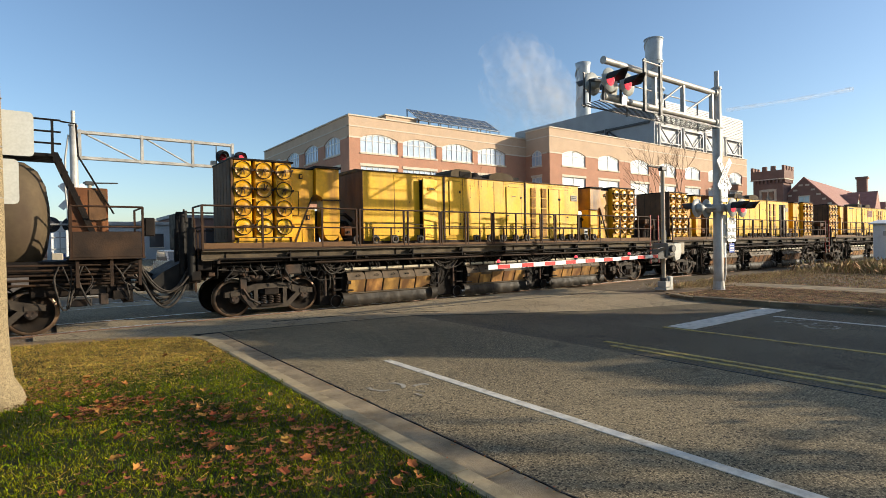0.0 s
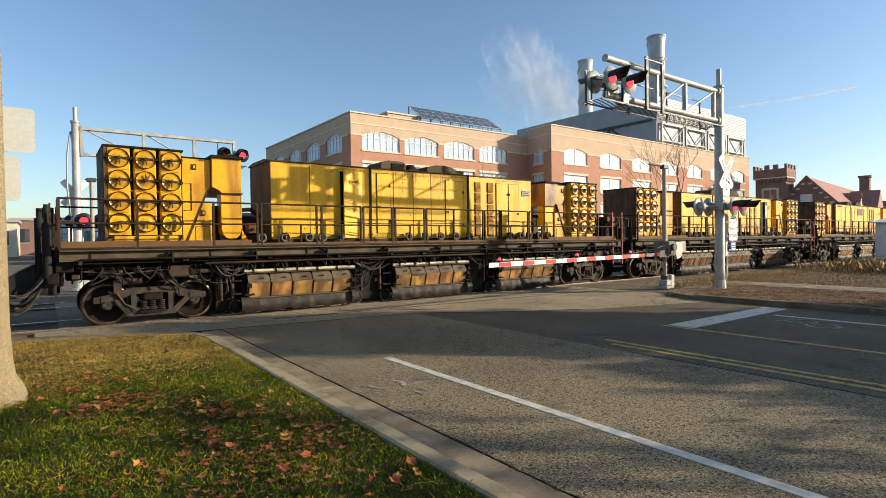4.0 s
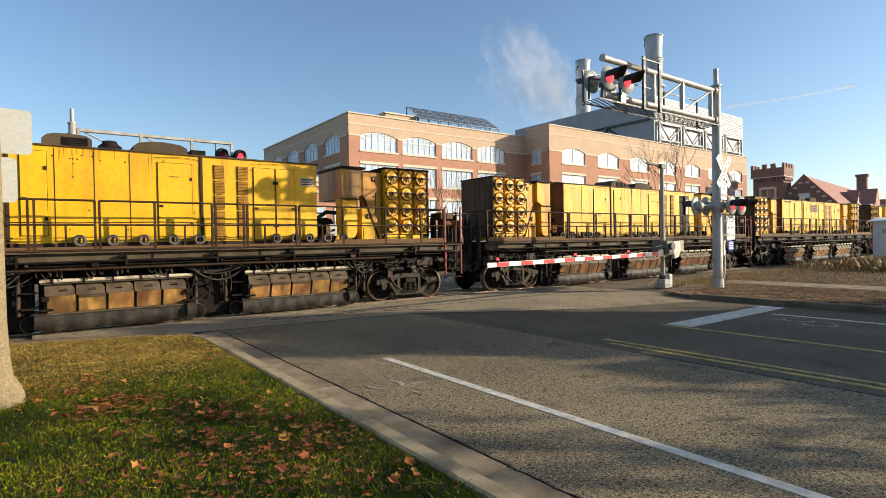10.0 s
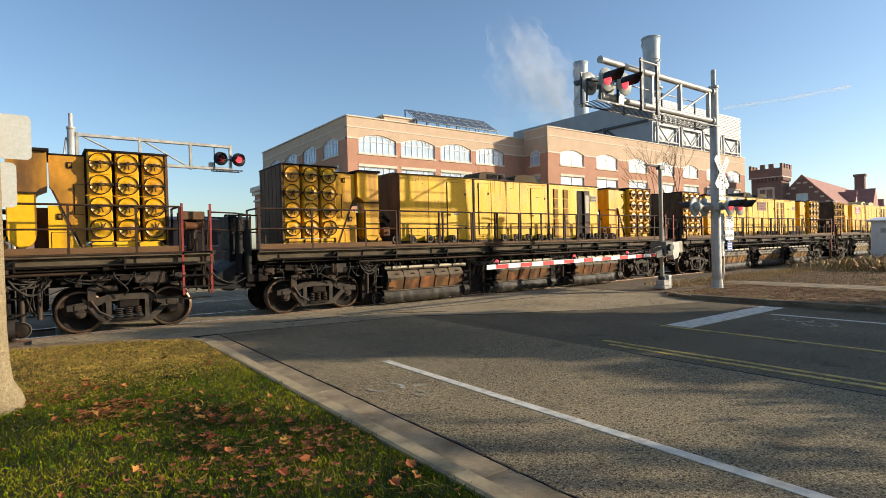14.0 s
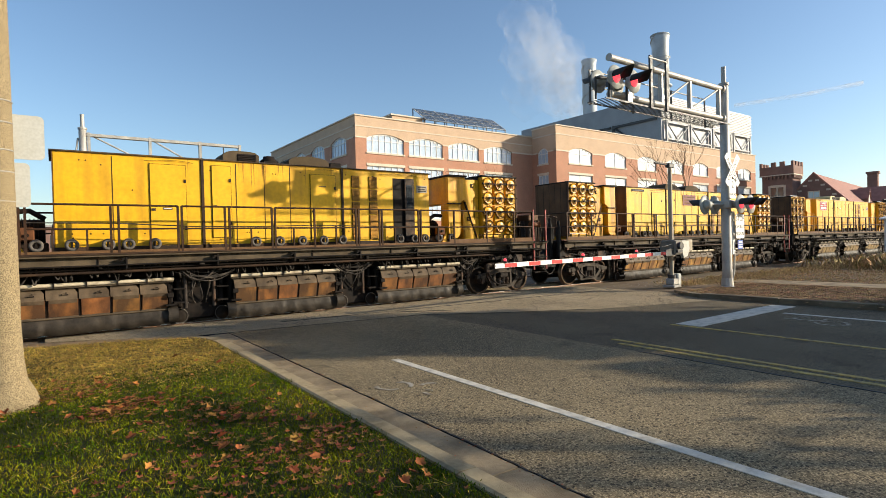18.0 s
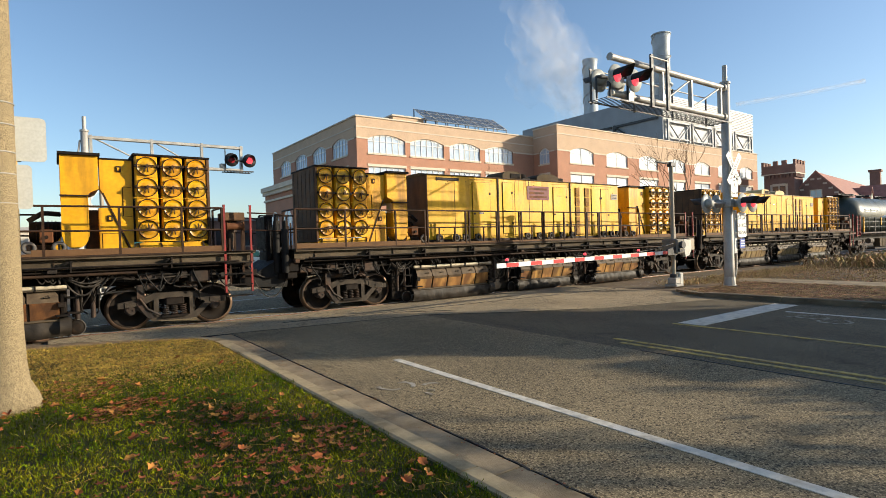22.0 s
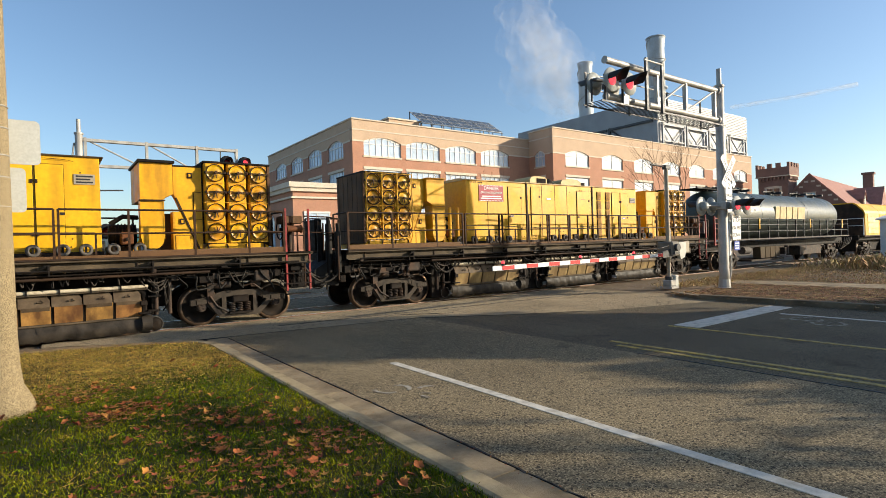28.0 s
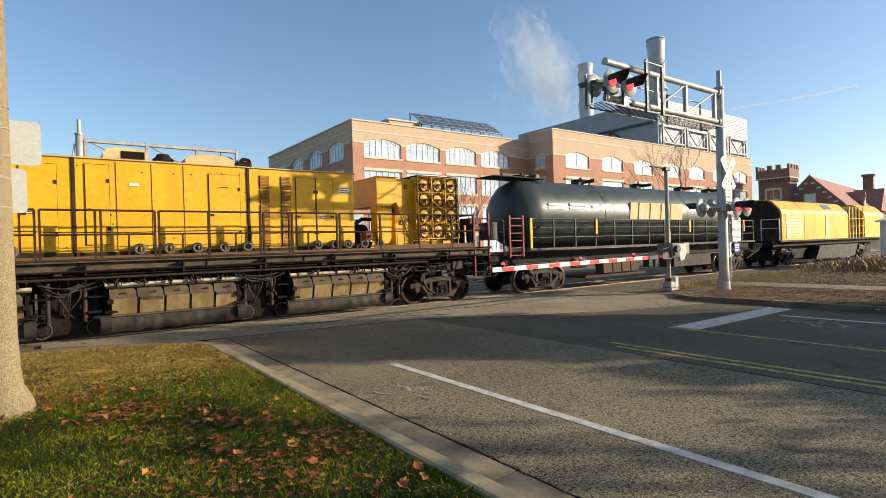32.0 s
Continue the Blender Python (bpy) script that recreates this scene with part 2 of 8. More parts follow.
def asphalt(name, low, mid, chip, fine=52, cracks=0.0):
    """Worn asphalt: tar, stone chips of two sizes, broad wheel-worn patches."""
    m = bpy.data.materials.new(name)
    m.use_nodes = True
    n, ln = m.node_tree.nodes, m.node_tree.links
    b = n["Principled BSDF"]
    tc = n.new("ShaderNodeTexCoord")

    def tex(kind, sc, out, detail=3.0):
        k = n.new(kind)
        k.inputs["Scale"].default_value = sc
        if kind == "ShaderNodeTexNoise":
            k.inputs["Detail"].default_value = detail
        ln.new(tc.outputs["Object"], k.inputs["Vector"])
        return k.outputs[out]

    def rng_(s, a, c, lo, hi):
        k = n.new("ShaderNodeMapRange")
        for q, w in zip((1, 2, 3, 4), (a, c, lo, hi)):
            k.inputs[q].default_value = w
        ln.new(s, k.inputs[0])
        return k.outputs[0]

    def mix(f, a, c):
        k = n.new("ShaderNodeMix")
        k.data_type = "RGBA"
        ln.new(f, k.inputs[0])
        for q, w in ((6, a), (7, c)):
            if isinstance(w, tuple):
                k.inputs[q].default_value = (*w, 1)
            else:
                ln.new(w, k.inputs[q])
        return k.outputs[2]

    cells = tex("ShaderNodeTexVoronoi", fine, "Color")
    sep = n.new("ShaderNodeSeparateColor")
    ln.new(cells, sep.inputs[0])
    c = mix(rng_(tex("ShaderNodeTexNoise", 0.45, "Fac", 5.0), 0.35, 0.65, 0, 1), low, mid)
    # long wheel-worn tracks
    mp = n.new("ShaderNodeMapping")
    mp.inputs["Scale"].default_value = (1.1, 0.07, 1)
    ln.new(tc.outputs["Object"], mp.inputs["Vector"])
    tr = n.new("ShaderNodeTexNoise")
    tr.inputs["Scale"].default_value, tr.inputs["Detail"].default_value = 1.0, 4.0
    ln.new(mp.outputs[0], tr.inputs["Vector"])
    c = mix(rng_(tr.outputs["Fac"], 0.45, 0.7, 0, 0.45), c, tuple(v * 0.62 for v in low))
    c = mix(rng_(sep.outputs[0], 0.5, 0.95, 0, 0.6), c, chip)
    pit = n.new("ShaderNodeSeparateColor")
    ln.new(tex("ShaderNodeTexVoronoi", fine * 0.7, "Color"), pit.inputs[0])
    c = mix(rng_(pit.outputs[1], 0.80, 0.88, 0, 0.9), c, tuple(v * 0.22 for v in low))
    c = mix(rng_(tex("ShaderNodeTexNoise", 6, "Fac"), 0.5, 0.8, 0, 0.2), c, low)
    # oil stains and a few fine cracks
    c = mix(rng_(tex("ShaderNodeTexNoise", 1.7, "Fac", 6.0), 0.60, 0.72, 0, 0.5), c, tuple(v * 0.45 for v in low))
    wob, add = n.new("ShaderNodeTexNoise"), n.new("ShaderNodeMix")
    wob.inputs["Scale"].default_value, wob.inputs["Detail"].default_value = 2.5, 4.0
    ln.new(tc.outputs["Object"], wob.inputs["Vector"])
    add.data_type = "RGBA"
    add.inputs[0].default_value = 0.25
    ln.new(tc.outputs["Object"], add.inputs[6])
    ln.new(wob.outputs["Color"], add.inputs[7])
    cr = n.new("ShaderNodeTexVoronoi")
    cr.feature = "DISTANCE_TO_EDGE"
    cr.inputs["Scale"].default_value = 0.55
    ln.new(add.outputs[2], cr.inputs["Vector"])
    c = mix(rng_(cr.outputs["Distance"], 0.0, 0.010, cracks, 0.0), c, tuple(v * 0.25 for v in low))
    ln.new(c, b.inputs["Base Color"])
    b.inputs["Roughness"].default_value = 0.9
    b.inputs["Specular IOR Level"].default_value = 0.3
    bp = n.new("ShaderNodeBump")
    bp.inputs["Strength"].default_value, bp.inputs["Distance"].default_value = 0.9, 0.01
    ln.new(sep.outputs[0], bp.inputs["Height"])
    ln.new(bp.outputs[0], b.inputs["Normal"])
    return m


M["asphalt"] = asphalt("asphalt", (0.134, 0.101, 0.055), (0.240, 0.181, 0.100), (0.60, 0.47, 0.275), 92)
# slightly darker far lanes, with part of the tree shade put into the colour
M["asphalt_new"] = asphalt("asphalt_new", (0.086, 0.066, 0.039), (0.142, 0.109, 0.063), (0.33, 0.26, 0.155), 100)
M["rust_brown"] = surf("rust_brown", (0.17, 0.065, 0.025), 0.7, var=0.3, scale=2, dirt=(0.045, 0.02, 0.01), amount=0.7, dscale=2, streak=0.4, bump=0.1, spec=0.2)
M["sign_back"] = surf("sign_back", (0.50, 0.50, 0.46), 0.5, var=0.08, scale=4, dirt=(0.35, 0.34, 0.3), amount=0.5, dscale=3, bump=0.03)
M["paint_worn"] = surf("paint_worn", (0.46, 0.42, 0.34), 0.8, var=0.2, scale=9, dirt=(0.15, 0.12, 0.075), amount=0.97, dscale=9, lo=0.36, hi=0.56, bump=0.2)
M["signal_grey"] = surf("signal_grey", (0.40, 0.41, 0.38), 0.5, var=0.15, scale=6, dirt=(0.12, 0.11, 0.1), amount=0.5, dscale=5, bump=0.05)
M["concrete"] = surf("concrete", (0.31, 0.235, 0.140), 0.88, var=0.22, scale=2.5, dirt=(0.11, 0.080, 0.045), amount=0.8, dscale=2.6, bump=0.35, bscale=110)
M["apron"] = asphalt("apron", (0.27, 0.207, 0.125), (0.41, 0.318, 0.195), (0.56, 0.445, 0.285), 100, 0.7)
M["kerb"] = surf("kerb", (0.42, 0.325, 0.185), 0.88, var=0.22, scale=3, dirt=(0.13, 0.095, 0.05), amount=0.9, dscale=3.0, bump=0.2, bscale=120)
M["tar"] = surf("tar", (0.015, 0.014, 0.013), 0.6, bump=0.3)
M["paint_white"] = surf("paint_white", (0.64, 0.59, 0.49), 0.7, var=0.12, scale=6, dirt=(0.24, 0.21, 0.16), amount=0.75, dscale=7, lo=0.48, hi=0.75, bump=0.2)
M["paint_yellow"] = surf("paint_yellow", (0.50, 0.35, 0.08), 0.7, var=0.15, scale=6, dirt=(0.11, 0.095, 0.065), amount=0.85, dscale=9, lo=0.45, hi=0.68, bump=0.2)
M["soil"] = surf("soil", (0.17, 0.12, 0.075), 0.95, var=0.35, scale=1.2, dirt=(0.10, 0.085, 0.04), amount=0.7, dscale=0.4, bump=1.0, bscale=25)
M["lawn"] = surf("lawn", (0.026, 0.030, 0.003), 0.95, var=0.35, scale=1.5, dirt=(0.065, 0.048, 0.018), amount=0.6, dscale=0.6, bump=1.0, bscale=40)
M["mulch"] = surf("mulch", (0.23, 0.155, 0.085), 0.95, var=0.45, scale=5, dirt=(0.08, 0.055, 0.035), amount=0.7, dscale=3, bump=1.0, bscale=30)
M["ballast"] = surf("ballast", (0.2, 0.175, 0.15), 0.9, var=0.3, scale=6, dirt=(0.09, 0.08, 0.07), amount=0.6, dscale=2, bump=1.0, bscale=25)
M["stone"] = surf("stone", (0.24, 0.21, 0.18), 0.9, var=0.2, scale=8, island=0.5, bump=0.3)
M["rail"] = surf("rail", (0.2, 0.12, 0.08), 0.55, 0.6, var=0.3, scale=8, bump=0.2)
M["rail_top"] = surf("rail_top", (0.5, 0.48, 0.46), 0.3, 0.95, var=0.1, scale=8, bump=0.05)
M["tie"] = surf("tie", (0.05, 0.036, 0.028), 0.9, var=0.3, scale=6, rnd=0.3, bump=0.6, spec=0.12)
M["yellow"] = surf("yellow", (0.76, 0.415, 0.005), 0.5, var=0.10, scale=1.2, dirt=(0.25, 0.10, 0.012), amount=0.6, dscale=2.2, streak=0.12, lo=0.52, hi=0.76, bump=0.06, bscale=8)
M["yellow_dirty"] = surf("yellow_dirty", (0.73, 0.365, 0.004), 0.5, var=0.14, scale=1.5, dirt=(0.19, 0.068, 0.010), amount=0.85, dscale=2.4, streak=0.16, lo=0.50, hi=0.74, bump=0.08, bscale=10)
M["yellow_clean"] = surf("yellow_clean", (0.72, 0.375, 0.008), 0.5, var=0.06, scale=1.0, dirt=(0.38, 0.17, 0.02), amount=0.35, dscale=1.8, streak=0.1, lo=0.55, hi=0.8, bump=0.05, bscale=8)
M["soot_yellow"] = surf("soot_yellow", (0.46, 0.205, 0.012), 0.45, var=0.35, scale=1.5, dirt=(0.05, 0.022, 0.010), amount=0.85, dscale=1.5, streak=0.3, lo=0.45, hi=0.68, bump=0.1, spec=0.4)
M["brown_panel"] = surf("brown_panel", (0.13, 0.068, 0.032), 0.7, var=0.35, scale=2, dirt=(0.035, 0.02, 0.012), amount=0.85, dscale=1.6, streak=0.3, bump=0.15, spec=0.2)
M["dark"] = surf("dark", (0.010, 0.008, 0.007), 0.65, var=0.4, scale=4, dirt=(0.034, 0.022, 0.014), amount=0.5, dscale=3, bump=0.25, bscale=30, spec=0.12)
M["frame_brown"] = surf("frame_brown", (0.028, 0.017, 0.011), 0.65, var=0.4, scale=3, dirt=(0.075, 0.04, 0.020), amount=0.6, dscale=2.5, bump=0.2, bscale=30, spec=0.18)
M["black_rubber"] = surf("black_rubber", (0.016, 0.015, 0.014), 0.65, var=0.3, scale=5, dirt=(0.05, 0.04, 0.03), amount=0.35, dscale=3, bump=0.15, spec=0.15)
M["hose"] = surf("hose", (0.028, 0.024, 0.021), 0.7, var=0.5, scale=8, dirt=(0.12, 0.10, 0.08), amount=0.6, dscale=6, bump=0.1, spec=0.15)
M["skirt"] = surf("skirt", (0.026, 0.021, 0.016), 0.6, var=0.35, scale=3, dirt=(0.07, 0.055, 0.04), amount=0.5, dscale=4, bump=0.4, bscale=10, spec=0.2)
M["rust_bin"] = surf("rust_bin", (0.40, 0.21, 0.055), 0.7, var=0.45, scale=3.5, dirt=(0.10, 0.042, 0.014), amount=0.9, dscale=3.6, streak=0.35, lo=0.40, hi=0.64, rnd=0.12, bump=0.2, bscale=25)
M["plate_brown"] = surf("plate_brown", (0.105, 0.074, 0.045), 0.65, var=0.35, scale=4, dirt=(0.035, 0.022, 0.013), amount=0.8, dscale=3, bump=0.2, bscale=25, spec=0.2)
M["pipe_pale"] = surf("pipe_pale", (0.58, 0.50, 0.36), 0.6, var=0.25, scale=5, dirt=(0.13, 0.085, 0.045), amount=0.85, dscale=5, lo=0.48, hi=0.68, bump=0.1)
M["steel"] = surf("steel", (0.045, 0.037, 0.032), 0.55, 0.25, var=0.4, scale=6, dirt=(0.10, 0.05, 0.025), amount=0.6, dscale=3, bump=0.2, spec=0.12)
M["wheel_face"] = surf("wheel_face", (0.016, 0.012, 0.009), 0.75, var=0.4, scale=4, dirt=(0.085, 0.045, 0.022), amount=0.6, dscale=2.5, lo=0.5, hi=0.75, bump=0.2, spec=0.12)
M["tread"] = surf("tread", (0.16, 0.105, 0.07), 0.42, 0.6, var=0.3, scale=5, bump=0.05, spec=0.2)
M["railing"] = surf("railing", (0.05, 0.026, 0.015), 0.6, var=0.35, scale=5, dirt=(0.012, 0.010, 0.008), amount=0.6, dscale=4, bump=0.1, spec=0.12)
M["red"] = surf("red", (0.26, 0.024, 0.02), 0.55, var=0.25, scale=5, dirt=(0.045, 0.02, 0.015), amount=0.6, dscale=4, bump=0.1)
M["notice_red"] = surf("notice_red", (0.34, 0.022, 0.04), 0.5, var=0.15, scale=6, dirt=(0.2, 0.03, 0.03), amount=0.4, dscale=4, bump=0.03)
M["notice_faded"] = surf("notice_faded", (0.20, 0.055, 0.05), 0.6, var=0.3, scale=6, dirt=(0.08, 0.04, 0.04), amount=0.6, dscale=4, bump=0.05)
M["rust_run"] = surf("rust_run", (0.36, 0.15, 0.012), 0.6, var=0.3, scale=8, dirt=(0.55, 0.30, 0.01), amount=0.8, dscale=14, bump=0.05)
M["sill_brown"] = surf("sill_brown", (0.088, 0.066, 0.042), 0.7, var=0.35, scale=3, dirt=(0.035, 0.025, 0.015), amount=0.7, dscale=2.5, bump=0.2, bscale=30, spec=0.18)
M["ring_grey"] = surf("ring_grey", (0.13, 0.115, 0.10), 0.7, var=0.25, scale=8, dirt=(0.05, 0.04, 0.035), amount=0.6, dscale=6, bump=0.2, spec=0.2)
M["cover"] = surf("cover", (0.71, 0.352, 0.005), 0.38, var=0.12, scale=4, dirt=(0.10, 0.045, 0.012), amount=0.8, dscale=3.0, lo=0.46, hi=0.70, rnd=0.16, bump=0.1, bscale=12)
M["tank_black"] = surf("tank_black", (0.040, 0.052, 0.046), 0.40, var=0.25, scale=1.2, dirt=(0.075, 0.08, 0.06), amount=0.6, dscale=2, streak=0.2, bump=0.05)
M["tank_brown"] = surf("tank_brown", (0.100, 0.074, 0.044), 0.8, spec=0.12, var=0.25, scale=1.2, dirt=(0.06, 0.04, 0.028), amount=0.7, dscale=1.6, streak=0.4, bump=0.06, bscale=8)
M["cream"] = surf("cream", (0.58, 0.42, 0.19), 0.6, var=0.15, scale=3, dirt=(0.35, 0.24, 0.1), amount=0.5, dscale=4, bump=0.05)
M["white_part"] = surf("white_part", (0.74, 0.74, 0.72), 0.5, var=0.08, scale=4, dirt=(0.4, 0.37, 0.32), amount=0.4, dscale=4, bump=0.08)
M["galv"] = surf("galv", (0.44, 0.42, 0.385), 0.5, 0.2, var=0.16, scale=3, dirt=(0.22, 0.20, 0.17), amount=0.6, dscale=3, streak=0.3, bump=0.06)
M["galv_dark"] = surf("galv_dark", (0.06, 0.06, 0.06), 0.55, 0.2, var=0.25, scale=4, bump=0.1)
M["signal_black"] = surf("signal_black", (0.018, 0.018, 0.02), 0.5, var=0.2, scale=6, bump=0.05)
M["signal_red"] = surf("signal_red", (0.85, 0.07, 0.09), 0.3, var=0.1, scale=20, bump=0.0, glow=1.0)
M["signal_dim"] = surf("signal_dim", (0.30, 0.02, 0.03), 0.25, var=0.1, scale=20, bump=0.0)
M["sign_white"] = surf("sign_white", (0.8, 0.8, 0.78), 0.45, var=0.05, scale=4, dirt=(0.5, 0.48, 0.44), amount=0.3, dscale=3, bump=0.02)
M["sign_black"] = surf("sign_black", (0.02, 0.02, 0.02), 0.5, bump=0.0)
M["sign_blue"] = surf("sign_blue", (0.03, 0.08, 0.4), 0.45, bump=0.0)
M["stripe_red"] = surf("stripe_red", (0.62, 0.03, 0.03), 0.45, var=0.1, scale=5, bump=0.03)
M["aggregate"] = surf("aggregate", (0.40, 0.31, 0.175), 0.9, var=0.2, scale=30, dirt=(0.10, 0.07, 0.035), amount=0.8, dscale=110, lo=0.46, hi=0.60, bump=0.9, bscale=110)
M["brick"] = surf("brick", (0.43, 0.225, 0.145), 0.85, var=0.09, scale=0.8, dirt=(0.42, 0.19, 0.13), amount=0.4, dscale=3, bump=0.3, bscale=14)
M["brick_tan"] = surf("brick_tan", (0.53, 0.385, 0.265), 0.85, var=0.07, scale=0.8, dirt=(0.52, 0.36, 0.25), amount=0.4, dscale=3, bump=0.3, bscale=14)
# distant brick: haze and the gable's shade are both mixed into the base colour
M["brick_dark"] = surf("brick_dark", (0.245, 0.145, 0.115), 0.85, var=0.14, scale=1.0, dirt=(0.18, 0.105, 0.085), amount=0.5, dscale=2, bump=0.3, bscale=10)
M["limestone"] = surf("limestone", (0.62, 0.54, 0.43), 0.8, var=0.08, scale=1, bump=0.1)
# tile red is paled to carry the haze of distance
M["roof_tile"] = surf("roof_tile", (0.36, 0.18, 0.14), 0.8, var=0.16, scale=1.5, dirt=(0.26, 0.13, 0.105), amount=0.5, dscale=3, bump=0.5, bscale=6)
M["roof_flat"] = surf("roof_flat", (0.35, 0.34, 0.33), 0.9, var=0.15, scale=0.5, bump=0.1)
M["siding"] = surf("siding", (0.37, 0.38, 0.39), 0.6, 0.2, var=0.08, scale=0.5, bump=0.05)
# darker siding: the plant house's shaded end put into colour, and its steelwork
M["siding_dark"] = surf("siding_dark", (0.30, 0.305, 0.31), 0.6, 0.2, var=0.1, scale=0.5, bump=0.05)
M["stack"] = surf("stack", (0.42, 0.46, 0.48), 0.55, 0.15, var=0.1, scale=0.6, dirt=(0.36, 0.37, 0.37), amount=0.4, dscale=0.8, streak=0.3, bump=0.05, bscale=4)
M["window_frame"] = surf("window_frame", (0.70, 0.70, 0.68), 0.5, var=0.05, scale=3, bump=0.02)
M["pane"] = glass("pane", (0.30, 0.42, 0.52), 0.08)
# sun and sky glare on panes and blinds is put into this pale colour
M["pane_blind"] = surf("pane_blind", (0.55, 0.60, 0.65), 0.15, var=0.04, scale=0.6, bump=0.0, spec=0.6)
M["pane_dark"] = glass("pane_dark", (0.03, 0.035, 0.04), 0.08)
# panel colour is lightened for the sky they reflect at a low angle
M["solar"] = surf("solar", (0.10, 0.13, 0.17), 0.25, 0.3, var=0.2, scale=1.5, bump=0.0)
M["bark"] = surf("bark", (0.17, 0.105, 0.062), 0.9, var=0.3, scale=6, bump=0.6, bscale=30)
M["leaf_dry"] = surf("leaf_dry", (0.30, 0.115, 0.03), 0.75, var=0.45, scale=0.7, rnd=0.45, bump=0.1, spec=0.2)
M["litter"] = surf("litter", (0.33, 0.20, 0.098), 0.8, var=0.4, scale=1.5, island=0.6, bump=0.1, spec=0.2)
M["leaf_red"] = surf("leaf_red", (0.24, 0.095, 0.027), 0.75, var=0.5, scale=1.2, island=0.5, bump=0.1, spec=0.2)
M["leaf_crown"] = surf("leaf_crown", (0.16, 0.09, 0.03), 0.8, var=0.3, scale=5, island=0.4, bump=0.0)
M["grass"] = surf("grass", (0.092, 0.134, 0.003), 0.85, var=0.7, scale=1.3, dirt=(0.25, 0.18, 0.010), amount=0.65, dscale=1.3, island=0.65, bump=0.0, spec=0.05)
M["straw"] = surf("straw", (0.41, 0.272, 0.054), 0.85, var=0.35, scale=2, dirt=(0.18, 0.115, 0.03), amount=0.65, dscale=1.2, island=0.45, bump=0.0, spec=0.15)
M["weed"] = surf("weed", (0.40, 0.275, 0.125), 0.85, var=0.35, scale=2, dirt=(0.17, 0.14, 0.05), amount=0.6, dscale=1.0, island=0.45, bump=0.0)
M["louvre_brown"] = surf("louvre_brown", (0.36, 0.175, 0.018), 0.6, var=0.25, scale=3, dirt=(0.12, 0.05, 0.01), amount=0.6, dscale=4, bump=0.05)
M["roof_brown"] = surf("roof_brown", (0.06, 0.038, 0.02), 0.7, var=0.4, scale=3, dirt=(0.3, 0.16, 0.02), amount=0.5, dscale=2.5, bump=0.2, spec=0.2)
M["tan_bin"] = surf("tan_bin", (0.30, 0.205, 0.085), 0.65, var=0.3, scale=4, dirt=(0.13, 0.075, 0.03), amount=0.8, dscale=3.5, streak=0.3, lo=0.42, hi=0.68, rnd=0.1, bump=0.15, bscale=25)
M["post_tan"] = surf("post_tan", (0.38, 0.33, 0.25), 0.6, var=0.15, scale=4, dirt=(0.2, 0.16, 0.1), amount=0.5, dscale=4, bump=0.08)
M["box_grey"] = surf("box_grey", (0.20, 0.18, 0.145), 0.6, var=0.2, scale=4, dirt=(0.09, 0.075, 0.055), amount=0.6, dscale=4, bump=0.08)
M["toe_brown"] = surf("toe_brown", (0.15, 0.078, 0.034), 0.7, var=0.35, scale=2, dirt=(0.05, 0.026, 0.014), amount=0.7, dscale=2, bump=0.15, spec=0.2)
M["cast_dusty"] = surf("cast_dusty", (0.052, 0.040, 0.029), 0.7, var=0.4, scale=5, dirt=(0.018, 0.014, 0.011), amount=0.7, dscale=4, bump=0.25, bscale=30, spec=0.2)
# far kerb: its shade is put into a darker, browner concrete, dirt on top
M["kerb_old"] = surf("kerb_old", (0.19, 0.145, 0.09), 0.9, var=0.25, scale=2, dirt=(0.07, 0.05, 0.03), amount=0.75, dscale=1.2, bump=0.25, bscale=90)
M["rust_dark"] = surf("rust_dark", (0.24, 0.10, 0.026), 0.7, var=0.45, scale=3.5, dirt=(0.06, 0.028, 0.012), amount=0.9, dscale=3.6, streak=0.35, lo=0.38, hi=0.62, rnd=0.12, bump=0.2, bscale=25)
M["wire_black"] = surf("wire_black", (0.02, 0.02, 0.02), 0.5, bump=0.0)


# ---- ground, road, crossing ----
YT = 14.66      # centre line of the near track
YT2 = 19.6      # centre line of the far track


def structure(name, shape, mat, label=""):
    return tagged(new(name, shape.mesh(name, mat)), label, "", "", "structure")


structure("ground", Shape().box(-900, 1500, -500, 1600, -0.40, -0.05), M["soil"], "bare brown soil and dry turf reaching to the horizon")
road = structure("road", Shape().prism([(2.86, -40), (7.17, -40), (7.17, 10.9), (2.86, 11.52)], "z", -0.30, 0.0), M["asphalt"], "worn tan-grey asphalt lane with coarse aggregate")
structure("road", Shape().prism([(7.17, -40), (14.6, -40), (14.6, 7.4), (11.0, 8.5), (9.0, 9.6), (7.17, 10.9)], "z", -0.30, -0.002), M["asphalt_new"], "darker asphalt of the far lanes, some tree shade in its colour")
structure("apron", Shape().prism([(-0.2, 13.05), (2.3, 11.62), (2.86, 11.535), (7.18, 10.915), (9.0, 9.615), (11.0, 8.515), (14.6, 7.415), (15.6, 7.4), (15.6, 13.65), (-0.2, 13.65)], "z", -0.30, -0.004), M["apron"], "tan dusty asphalt apron before the rails")
structure("crossing_panel", Shape().box(0.2, 15.8, YT - 0.66, YT + 0.66, -0.3, -0.012), M["apron"], "worn concrete crossing panel between the rails")
structure("crossing_infill", Shape().box(0.2, 15.8, YT + 0.84, YT2 - 0.84, -0.3, -0.006), M["asphalt"], "dark asphalt infill between two tracks")
structure("crossing_panel", Shape().box(0.2, 15.8, YT2 - 0.66, YT2 + 0.66, -0.3, -0.012), M["apron"], "worn concrete crossing panel of the far track")
structure("road", Shape().box(2.9, 14.6, YT2 + 0.84, 400, -0.3, -0.004), M["asphalt"], "grey asphalt road running on beyond the tracks")

